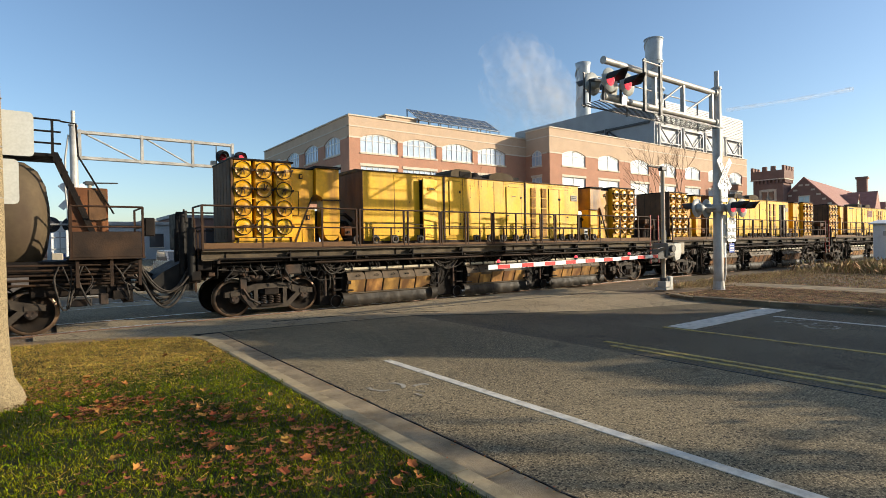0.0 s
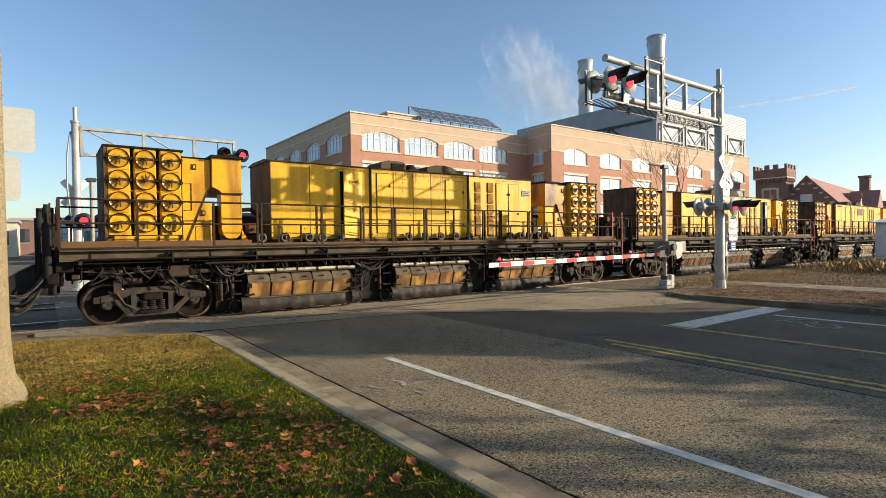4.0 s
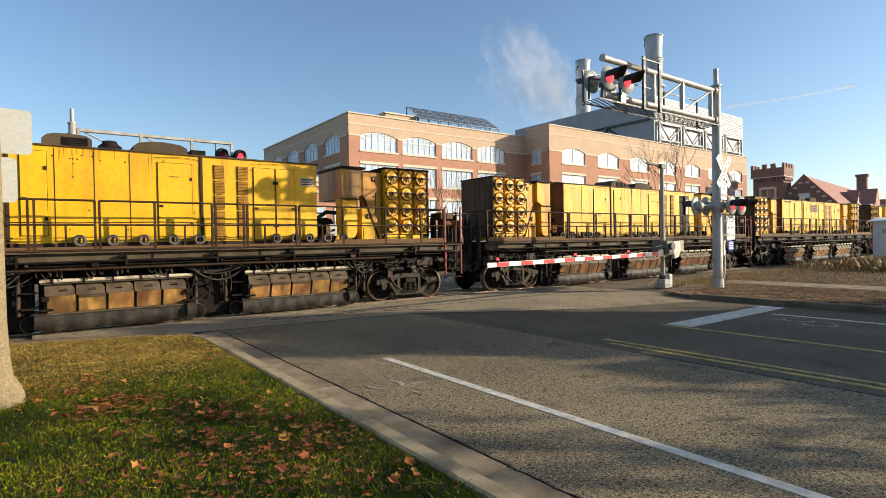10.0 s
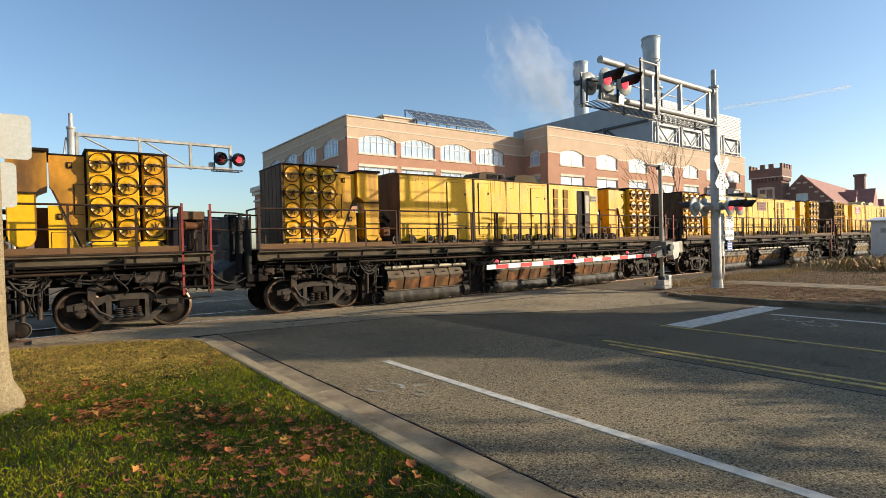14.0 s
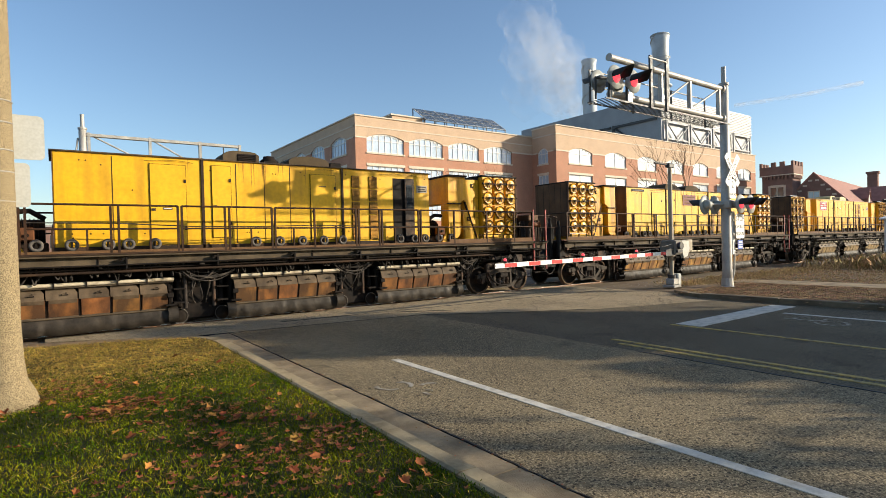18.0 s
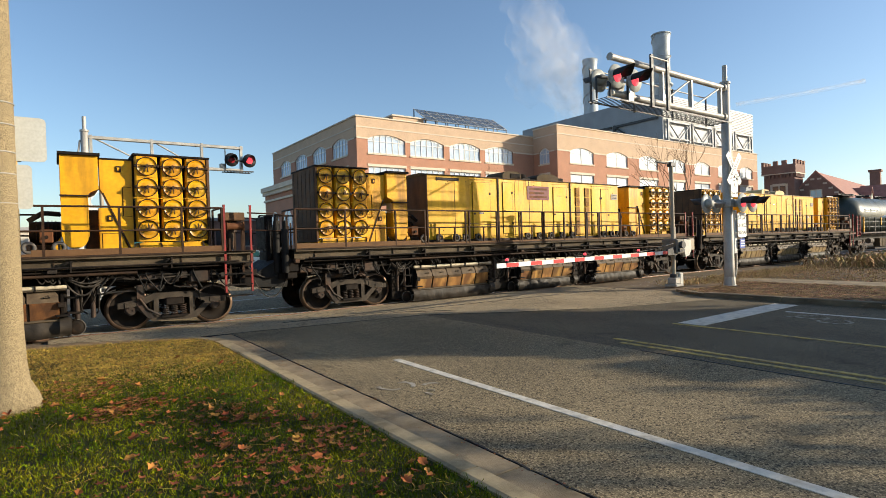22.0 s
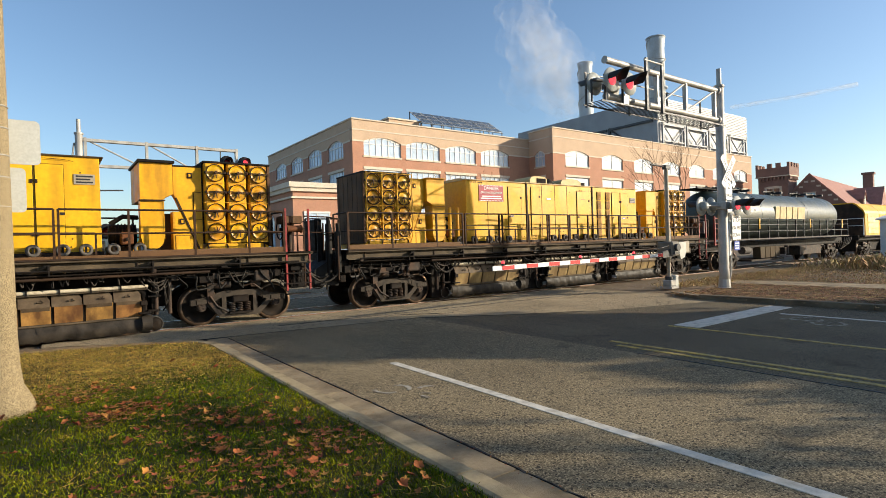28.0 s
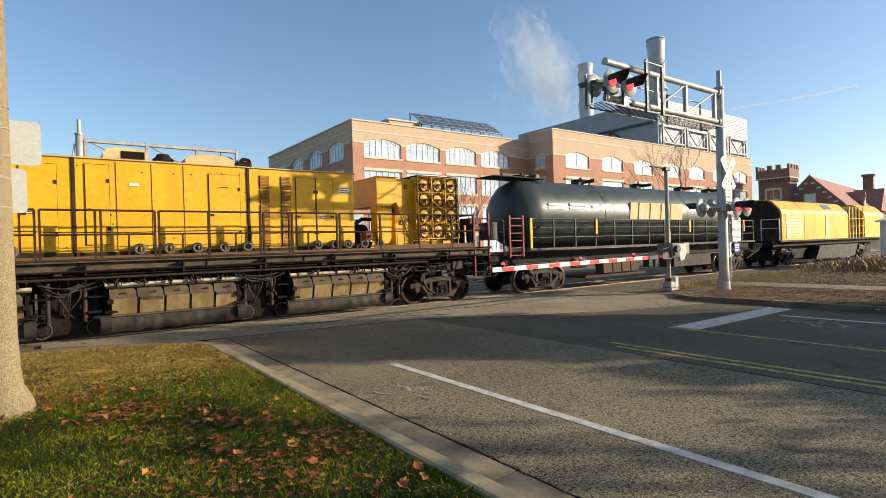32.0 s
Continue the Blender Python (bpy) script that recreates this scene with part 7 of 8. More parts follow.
cantilever(pose(17.63, 8.76, 0.0), (1, 1, 0, 0, 1, 1), "signal_grey")
cantilever(pose(1.03, 25.5, 0.0, 0, 0, 180), (0, 0, 1, 0, 0, 1), "signal_black")


def gate(m, with_arm=True):
    g = thing("crossing_gate", "lowered red and white crossing gate with red lamps" if with_arm else "steel gate post with a mechanism housing", "crossing gate", "crossing gates", m)
    part("post", Shape().cyl((0, 0, 0.05), (0, 0, 4.15), 0.068, n=14), M["post_tan"], g)
    part("collar", Shape().cyl((0, 0, 0.06), (0, 0, 0.42), 0.13, n=14), M["galv_dark"], g)
    part("foot", Shape().box(-0.22, 0.22, -0.22, 0.22, 0.0, 0.08, 0.01).box(-0.16, 0.16, -0.16, 0.16, 0.08, 0.3, 0.03), M["galv"], g)
    part("post_box", Shape().box(0.12, 0.34, -0.16, 0.12, 0.05, 0.46, 0.03), M["sign_back"], g)
    part("top_arm", Shape().tube([(0.2, 0, 4.18), (-0.9, 0, 4.22)], 0.03).box(-0.15, 0.15, -0.08, 0.08, 4.1, 4.25, 0.02), M["galv_dark"], g)
    mech = part("gate_mechanism", Shape().box(-0.35, 0.10, -0.36, 0.22, 1.12, 1.62, 0.04), M["box_grey"], g, "grey gate mechanism housing")
    part("counterweight", Shape().prism([(0.12, 1.2), (0.2, 1.0), (0.44, 1.06), (0.56, 1.3), (0.52, 1.58), (0.12, 1.60)], "y", -0.34, -0.24), M["sign_back"], mech, "white counterweight")
    part("counterweight", Shape().prism([(0.12, 1.2), (0.2, 1.0), (0.44, 1.06), (0.56, 1.3), (0.52, 1.58), (0.12, 1.60)], "y", 0.14, 0.24), M["box_grey"], mech)
    part("relay_box", Shape().box(0.85, 1.2, -0.1, 0.15, 1.2, 1.62, 0.03), M["post_tan"], g)
    part("mechanism_motor", Shape().cyl((-0.15, -0.38, 1.42), (-0.15, -0.48, 1.42), 0.12, n=14).box(-0.3, 0.0, -0.42, -0.36, 1.2, 1.28), M["galv_dark"], mech)
    part("whip", Shape().cyl((0.3, 0.1, 1.6), (0.3, 0.1, 2.05), 0.025, n=8), M["galv"], mech)
    if not with_arm:
        return g
    a0, a1, za, zb = -0.5, -8.28, 1.19, 1.11
    arm = part("gate_arm", Shape().prism([(a1, zb - 0.06), (a0, za - 0.055), (a0, za + 0.055), (a1, zb + 0.06)], "y", -0.28, -0.26), M["sign_white"], g, "long white gate arm with red stripes")
    part("arm_socket", Shape().prism([(a0 - 0.3, za - 0.1), (-0.2, 1.1), (-0.2, 1.4), (a0 - 0.3, za + 0.1)], "y", -0.30, -0.24), M["galv_dark"], arm)
    n = 9
    for k in range(n):
        x = a1 + 0.32 + k * 0.86
        t = (x - a1) / (a0 - a1)
        z = zb + (za - zb) * t
        part("stripe", Shape().box(x, min(x + 0.42, a0 - 0.05), -0.284, -0.256, z - 0.052, z + 0.052), M["stripe_red"], arm)
    for x in (a1 + 0.35, a1 + 3.35, a1 + 5.9):
        t = (x - a1) / (a0 - a1)
        z = zb + (za - zb) * t + 0.06
        lamp = part("arm_lamp", Shape().cyl((x, -0.27, z), (x, -0.27, z + 0.05), 0.05, n=10), M["signal_black"], arm)
        part("lens", Shape().lathe([(0, 0.042), (0.05, 0.046), (0.08, 0.02)], (x, -0.27, z + 0.04), (0, 0, 1), 12), M["signal_red"], lamp)
    part("gate_cable", Shape().tube(sag((-0.3, -0.27, 1.5), (-2.6, -0.27, 1.24), 0.03), 0.012), M["wire_black"], g)
    return g


gate(pose(17.21, 10.44, 0.0))
gate(pose(1.42, 23.8, 0.0, 0, 0, 180), False)

# ---- concrete street pole on the lawn ----
pole = thing("street_pole", "tapered exposed-aggregate concrete pole with a flared foot", "pole", "", pose(-0.49, 7.36, 0.05))
part("shaft", Shape().lathe([(0.0, 0.31), (0.10, 0.315), (0.2, 0.285), (0.34, 0.215), (0.55, 0.19), (0.9, 0.175), (9.0, 0.12)], (0, 0, 0), (0, 0, 1), 24), M["aggregate"], pole)
for z in (3.3, 3.07, 2.78, 2.55, 2.24):
    part("steel_band", Shape().torus((0, 0, z), (0, 0, 1), 0.162, 0.008, 24, 4), M["galv"], pole)


def rounded_panel(w, h, rad=0.05, n=5):
    p = []
    for cx, cy, a0 in ((w / 2 - rad, h / 2 - rad, 0), (-w / 2 + rad, h / 2 - rad, 90), (-w / 2 + rad, -h / 2 + rad, 180), (w / 2 - rad, -h / 2 + rad, 270)):
        for k in range(n + 1):
            a = math.radians(a0 + 90 * k / n)
            p.append((cx + rad * math.cos(a), cy + rad * math.sin(a)))
    return Shape().prism(p, "y", -0.003, 0.003)


for z, w, h in ((2.92, 0.50, 0.49), (2.39, 0.36, 0.49)):
    s1 = part("sign_back", rounded_panel(w, h), M["sign_back"], pole, "blank pale back of a traffic sign")
    s1.matrix_basis = pose(0.43 - w / 2 if w > 0.4 else 0.11, 0.165, z + 0.05, 0, 0, 0)

# ---- equipment shelter beside the track ----
sh = thing("equipment_shelter", "white metal signal equipment shelter with a shallow roof", "shelter", "", pose(37.8, 6.2, 0.04))
part("body", Shape().box(0, 3.0, 0, 3.85, 0.05, 2.35, 0.02), M["white_part"], sh)
part("roof", Shape().prism([(-0.18, 2.35), (3.18, 2.35), (3.18, 2.42), (1.5, 2.62), (-0.18, 2.42)], "y", -0.18, 4.03), M["white_part"], sh)
dr = part("door", Shape().box(-0.025, 0.0, 0.9, 2.3, 0.2, 2.2, 0.008), M["white_part"], sh)
part("handle", Shape().box(-0.06, -0.02, 1.0, 1.06, 1.1, 1.25), M["dark"], dr)
part("door_gap", Shape().box(-0.012, 0.002, 0.87, 0.9, 0.2, 2.2).box(-0.012, 0.002, 2.3, 2.33, 0.2, 2.2).box(-0.012, 0.002, 0.87, 2.33, 2.2, 2.23), M["dark"], dr)
part("vent", Shape().box(-0.03, 0.0, 3.0, 3.4, 1.7, 1.95), M["galv"], sh)
part("plinth", Shape().box(-0.1, 3.1, -0.1, 3.95, -0.2, 0.06), M["concrete"], sh)


# ---- brick building ----
def arch(x0, x1, spring, rise, n=8):
    c = (x0 + x1) / 2
    return [(x0 + (x1 - x0) * k / n, spring + rise * (1 - ((x0 + (x1 - x0) * k / n - c) / ((x1 - x0) / 2)) ** 2)) for k in range(n + 1)]


def facade(b, axis, at, depth, u0, u1, top, bays, course=15.42, lights=6, pane="pane_lit"):
    """A storeyed brick front: piers, spandrels, arched top row and square lower rows of windows."""
    d0, d1 = at, at + depth
    P = lambda poly, o=0.0: Shape().prism(poly, axis, d0 - o, d1)
    R = lambda a, c, z0, z1, o=0.0: P([(a, z0), (c, z0), (c, z1), (a, z1)], o)
    edges = [u0] + [e for bay in bays for e in bay] + [u1]
    for k in range(0, len(edges), 2):
        a, c = edges[k], edges[k + 1]
        part("pier", R(a, c, 0, course), M["brick"], b)
        part("pier_top", R(a, c, course, top - 0.5), M["brick_tan"], b)
    rows = ((13.6, 15.45), (9.3, 11.85), (5.0, 7.5), (0.9, 3.2))
    for a, c in bays:
        ar = arch(a, c, 15.45, 0.62)
        part("arch_panel", P([(a, top - 0.5)] + ar + [(c, top - 0.5)]), M["brick_tan"], b)
        for hi, lo_ in ((13.6, 11.85), (9.3, 7.5), (5.0, 3.2), (0.9, 0.0)):
            part("spandrel", R(a, c, lo_, hi), M["brick"], b)
        for i, (z0, z1) in enumerate(rows):
            w = part("window", Shape().prism([(a, z0), (c, z0)] + (list(reversed(arch(a, c, 15.45, 0.62))) if i == 0 else [(c, z1), (a, z1)]), axis, d0 + 0.20, d0 + 0.24), M[pane], b)
            fr = Shape()
            put = (lambda p, q, r, s: fr.box(p, q, d0 + 0.13, d0 + 0.2, r, s)) if axis == "y" else (lambda p, q, r, s: fr.box(d0 + 0.13, d0 + 0.2, p, q, r, s))
            for k in range(lights + 1):
                x = a + (c - a) * k / lights
                hh = z1 + (0.62 * (1 - ((x - (a + c) / 2) / ((c - a) / 2)) ** 2) if i == 0 else 0)
                put(max(a, x - 0.045), min(c, x + 0.045), z0, hh)
            put(a, c, z0, z0 + 0.12)
            put(a, c, z1 - (0.35 if i == 0 else 0.1), z1 - (0.23 if i == 0 else -0.02))
            if i == 0:
                for k in range(8):
                    q = arch(a, c, 15.45, 0.62)
                    put(q[k][0], q[k + 1][0], min(q[k][1], q[k + 1][1]) - 0.14, max(q[k][1], q[k + 1][1]) - 0.02)
            part("frame", fr, M["window_frame"], w)
            so, li = Shape(), Shape()
            if axis == "y":
                so.box(a - 0.1, c + 0.1, d0 - 0.12, d0 + 0.4, z0 - 0.22, z0)
                li.box(a - 0.1, c + 0.1, d0 - 0.06, d0 + 0.3, z1, z1 + 0.35)
            else:
                so.box(d0 - 0.12, d0 + 0.4, a - 0.1, c + 0.1, z0 - 0.22, z0)
                li.box(d0 - 0.06, d0 + 0.3, a - 0.1, c + 0.1, z1, z1 + 0.35)
            part("sill", so, M["limestone"], w)
            if i:
                part("lintel", li, M["limestone"], w)
    part("string_course", R(u0, u1, top - 1.35, top - 1.2, 0.05), M["limestone"], b)
    for k in range(0, len(edges), 2):
        part("course_block", R(edges[k], edges[k + 1], course - 0.1, course + 0.1, 0.05), M["limestone"], b)
    part("parapet", R(u0, u1, top - 0.5, top, 0.0), M["brick_tan"], b)
    part("coping", R(u0 - 0.1, u1 + 0.05, top, top + 0.16, 0.14), M["limestone"], b)


# pale blue base colour stands in for the sky reflected in the glass
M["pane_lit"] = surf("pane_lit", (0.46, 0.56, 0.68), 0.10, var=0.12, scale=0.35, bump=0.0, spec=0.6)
east = thing("brick_office_building", "four-storey red and tan brick building with arched windows", "building")
part("core", Shape().box(31.75, 62.4, 62.2, 93.5, 0, 17.7), M["roof_flat"], east)
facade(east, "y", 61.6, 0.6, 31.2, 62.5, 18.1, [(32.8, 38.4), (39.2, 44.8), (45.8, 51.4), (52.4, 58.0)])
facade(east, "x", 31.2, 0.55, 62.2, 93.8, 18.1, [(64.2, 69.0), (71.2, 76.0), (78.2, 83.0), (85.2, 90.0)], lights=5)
ph = part("roof_bulkhead", Shape().box(39.8, 45.2, 67, 74, 17.7, 20.2, 0.05), M["brick_tan"], east)
part("coping", Shape().box(39.6, 45.4, 66.8, 74.2, 20.2, 20.4), M["limestone"], ph)
sp = part("panel_rack", Shape().tube([(45, 66.0, 19.93), (60.95, 66.0, 19.93)], 0.06).tube([(45, 69.5, 22.25), (60.95, 69.5, 22.25)], 0.06), M["galv_dark"], east, "dark rack of tilted solar panels")
for k in range(11):
    for q in range(3):
        xa, ya, za = 45 + 1.45 * k, 66.0 + 3.5 * q / 3, 20.05 + 2.35 * q / 3
        xb, yb, zb = xa + 1.41, ya + 1.12, za + 0.752
        part("solar_panel", Shape().add([(xa, ya, za), (xb, ya, za), (xb, yb, zb), (xa, yb, zb), (xa, ya, za - 0.08), (xb, ya, za - 0.08), (xb, yb, zb - 0.08), (xa, yb, zb - 0.08)], [(0, 1, 2, 3), (7, 6, 5, 4), (0, 4, 5, 1), (1, 5, 6, 2), (2, 6, 7, 3), (3, 7, 4, 0)]), M["solar"], sp)
for k in range(9):
    x = 45 + 15.95 * k / 8
    part("panel_joint", Shape().add([(x - 0.06, 65.98, 20.08), (x + 0.06, 65.98, 20.08), (x + 0.06, 69.5, 22.44), (x - 0.06, 69.5, 22.44)], [(0, 1, 2, 3)]), M["galv"], sp)
    part("panel_leg", Shape().box(x - 0.06, x + 0.06, 69.3, 69.42, 17.7, 22.2), M["galv_dark"], sp)
    part("panel_leg", Shape().box(x - 0.06, x + 0.06, 66.1, 66.2, 17.7, 20.0), M["galv_dark"], sp)
for t in (0.33, 0.66):
    part("panel_joint", Shape().add([(45, 66 + 3.5 * t - 0.05, 20.07 + 2.35 * t), (60.95, 66 + 3.5 * t - 0.05, 20.07 + 2.35 * t), (60.95, 66 + 3.5 * t + 0.05, 20.14 + 2.35 * t), (45, 66 + 3.5 * t + 0.05, 20.14 + 2.35 * t)], [(0, 1, 2, 3)]), M["galv"], sp)

west = thing("brick_plant_building", "long brick wing with bright arched windows and roof plant", "building")
part("core", Shape().box(63.1, 126.8, 57.2, 110, 0, 18.8), M["roof_flat"], west)
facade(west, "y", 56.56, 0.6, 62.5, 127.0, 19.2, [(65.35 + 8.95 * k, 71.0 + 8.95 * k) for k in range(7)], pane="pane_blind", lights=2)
facade(west, "x", 62.5, 0.55, 57.16, 61.6, 19.2, [(58.2, 60.4)], lights=3)
pent = part("plant_house", Shape().box(107.9, 148, 67.2, 110, 17, 27.2), M["siding"], west, "grey metal-clad plant house")
part("upper_cladding", Shape().box(107.7, 148.2, 67.0, 110, 27.2, 32.6), M["siding"], pent)
for k in range(13):
    part("rib", Shape().box(107.6, 148.3, 66.86, 67.0, 27.4 + 0.4 * k, 27.55 + 0.4 * k), M["window_frame"], pent)
# shade on this end wall comes from the darker copy of the siding
part("side_cladding", Shape().box(107.55, 107.7, 67.0, 110, 18, 32.6), M["siding_dark"], pent)
for k in range(4):
    x0, x1 = 109 + 9.8 * k, 117.6 + 9.8 * k
    for x in (x0, x1):
        part("steel_post", Shape().box(x - 0.25, x + 0.25, 66.5, 66.9, 18, 27.2), M["siding_dark"], pent)
    for za, zb in ((19.6, 26.6), (26.6, 19.6)):
        part("cross_brace", Shape().tube([(x0, 66.6, za), (x1, 66.6, zb)], 0.16), M["siding_dark"], pent)
    for za, zb in ((26.6, 27.1), (23.0, 23.3)):
        part("steel_beam", Shape().box(x0, x1, 66.5, 66.9, za, zb), M["siding_dark"], pent)
for k in range(3):
    y0, y1 = 68 + 12 * k, 79 + 12 * k
    part("cross_brace", Shape().tube([(107.3, y0, 19.6), (107.3, y1, 27.5)], 0.2).box(107.1, 107.5, y1, y1 + 0.5, 18, 28).box(107.1, 107.5, y0, y1, 27.4, 27.9), M["galv_dark"], pent)
st = part("chimney", Shape().lathe([(0, 2.0), (18, 1.95), (19.5, 2.05), (21, 2.2)], (120.5, 75, 29.6), (0, 0, 1), 28), M["stack"], west, "tall pale steel chimney")
part("collar", Shape().torus((120.5, 75, 38.2), (0, 0, 1), 2.25, 0.3, 28, 6).torus((120.5, 75, 45), (0, 0, 1), 2.0, 0.1, 28, 6).torus((120.5, 75, 50.4), (0, 0, 1), 2.2, 0.12, 28, 6), M["stack"], st)
part("strake", Shape().tube([(120.5 + 2.15 * math.cos(a * 0.5), 75 + 2.15 * math.sin(a * 0.5), 38.5 + a * 0.62) for a in range(20)], 0.14), M["galv"], st)
st2 = part("chimney", Shape().lathe([(0, 1.9), (3.5, 2.4), (4.5, 1.85), (17, 1.8), (18.4, 2.0)], (115, 92, 30), (0, 0, 1), 28), M["stack"], west, "pale steel chimney giving off steam")
part("strake", Shape().tube([(115 + 2.0 * math.cos(a * 0.5), 92 + 2.0 * math.sin(a * 0.5), 35 + a * 0.62) for a in range(20)], 0.12), M["galv"], st2)

annex = thing("brick_annex", "low brick annex with a pale cornice", "building")
part("wall", Shape().box(19.6, 31.1, 52, 62.0, 0, 7.6), M["brick"], annex)
part("cornice", Shape().box(19.3, 31.1, 51.7, 62.0, 7.6, 8.0).box(19.1, 31.1, 51.5, 62.0, 8.0, 8.5).box(19.4, 31.1, 51.8, 62, 6.9, 7.1), M["limestone"], annex)
for a in (20.8, 24.6, 28.2):
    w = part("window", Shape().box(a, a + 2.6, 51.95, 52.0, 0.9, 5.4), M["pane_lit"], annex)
    part("frame", Shape().box(a - 0.12, a + 2.72, 51.88, 52.0, 5.4, 5.6).box(a - 0.1, a, 51.9, 52.0, 0.9, 5.4).box(a + 2.6, a + 2.7, 51.9, 52.0, 0.9, 5.4).box(a + 1.25, a + 1.35, 51.9, 52.0, 0.9, 5.4).box(a, a + 2.6, 51.9, 52.0, 3.6, 3.7), M["window_frame"], w)
for a in (53.5, 57.5):
    w = part("window", Shape().prism([(a, 2.0), (a + 2.4, 2.0)] + list(reversed(arch(a, a + 2.4, 4.8, 0.9))), "x", 19.55, 19.6), M["pane_lit"], annex)
    part("frame", Shape().box(19.5, 19.6, a + 1.15, a + 1.25, 2, 5.6).box(19.5, 19.6, a, a + 2.4, 3.6, 3.7), M["window_frame"], w)

# ---- station building with a battlemented tower ----
depot = thing("station_house", "old brick station with steep red tiled roof", "building", "", pose(124.8, 44.5, 0, 0, 0, 8))
part("walls", Shape().box(0, 90, -5.6, 5.6, 0, 7.6), M["brick_dark"], depot)
part("gable", Shape().prism([(-5.6, 7.6), (5.6, 7.6), (0, 13.6)], "x", 0.0, 0.6), M["brick_dark"], depot)
for sy in (-1, 1):
    part("coping", Shape().prism([(sy * 6.0, 7.2), (sy * 6.0, 7.6), (0, 14.05), (0, 13.6)], "x", -0.15, 0.7), M["roof_tile"], depot)
for k in range(1, 6):
    u = k / 6
    for sy in (-1, 1):
        part("quoin", Shape().box(-0.06, 0.0, min(sy * 5.6 * (1 - u), sy * (5.6 * (1 - u) - 0.7)), max(sy * 5.6 * (1 - u), sy * (5.6 * (1 - u) - 0.7)), 7.15 + 6.0 * u, 7.5 + 6.0 * u), M["limestone"], depot)
part("roof", Shape().prism([(-6.2, 7.2), (0, 13.8), (6.2, 7.2), (5.9, 7.0), (0, 13.4), (-5.9, 7.0)], "x", 0.5, 90), M["roof_tile"], depot, "steep red tiled roof")
gw = part("window", Shape().box(-0.03, 0.02, -0.9, 0.9, 7.2, 10.0), M["pane"], depot)
part("frame", Shape().box(-0.08, 0.0, -1.05, -0.9, 7.1, 10.15).box(-0.08, 0.0, 0.9, 1.05, 7.1, 10.15).box(-0.08, 0, -1.05, 1.05, 10.0, 10.2).box(-0.08, 0, -0.06, 0.06, 7.1, 10), M["limestone"], gw)
for x in (20.5, 64.0):
    dm = part("dormer", Shape().prism([(x, 7.4), (x + 3, 7.4), (x + 3, 9.2), (x + 1.5, 11.0), (x, 9.2)], "y", -5.8, -1.5), M["brick_dark"], depot)
    part("dormer_roof", Shape().prism([(x - 0.3, 9.0), (x + 1.5, 11.3), (x + 3.3, 9.0), (x + 1.5, 11.0)], "y", -6.0, -1.2), M["roof_tile"], dm)
    part("dormer_window", Shape().box(x + 0.9, x + 2.1, -5.86, -5.8, 7.8, 9.6), M["pane_dark"], dm)
    part("dormer_stone", Shape().box(x + 0.7, x + 2.3, -5.84, -5.79, 9.6, 9.9).box(x + 0.7, x + 0.9, -5.84, -5.79, 7.6, 9.6).box(x + 2.1, x + 2.3, -5.84, -5.79, 7.6, 9.6), M["limestone"], dm)
part("chimney", Shape().box(70, 72.4, -1.2, 1.2, 11.5, 18.6).box(69.7, 72.7, -1.5, 1.5, 18.6, 19.2), M["brick_dark"], depot)
part("cross_roof", Shape().prism([(34, 7.2), (40, 12.8), (46, 7.2)], "y", -7.2, 0), M["roof_tile"], depot)

tw = thing("battlement_tower", "square brick tower with battlements and corbels", "tower", "", pose(121.8, 47.2, 0, 0, 0, 4))
part("shaft", Shape().box(0, 5.0, 0, 5.6, 0, 13.8), M["brick_dark"], tw)
part("head", Shape().box(-0.35, 5.35, -0.35, 5.95, 13.8, 15.6), M["brick_dark"], tw)
for k in range(8):
    part("corbel", Shape().box(0.1 + 0.64 * k, 0.42 + 0.64 * k, -0.35, 0, 13.0, 13.8), M["brick_dark"], tw)
    part("corbel", Shape().box(-0.35, 0, 0.1 + 0.7 * k, 0.42 + 0.7 * k, 13.0, 13.8), M["brick_dark"], tw)
for k in range(4):
    a = -0.35 + 1.62 * k
    for q in ((a, a + 0.9, -0.35, 0.1), (-0.35, 0.1, a, a + 0.9), (a, a + 0.9, 5.5, 5.95))[:3 if 0 < k < 3 else 1] if k else ((-0.35, 0.55, -0.35, 0.1), (-0.35, 0.55, 5.5, 5.95)):
        part("merlon", Shape().box(*q, 15.6, 16.5), M["brick_dark"], tw)
part("string_course", Shape().box(-0.4, 5.4, -0.4, 6.0, 13.7, 13.9), M["limestone"], tw)
part("string_course", Shape().box(-0.1, 5.1, -0.1, 5.7, 8.5, 8.7), M["limestone"], tw)
tww = part("window", Shape().box(-0.04, 0, 1.6, 4.0, 9.5, 11.3), M["pane_dark"], tw)
part("stone_frame", Shape().box(-0.1, 0, 1.2, 1.6, 9.1, 11.7).box(-0.1, 0, 4.0, 4.4, 9.1, 11.7).box(-0.1, 0, 1.6, 4.0, 11.3, 11.8).box(-0.1, 0, 1.6, 4.0, 9.1, 9.5).box(-0.08, 0, 2.7, 2.9, 9.5, 11.3), M["limestone"], tww)

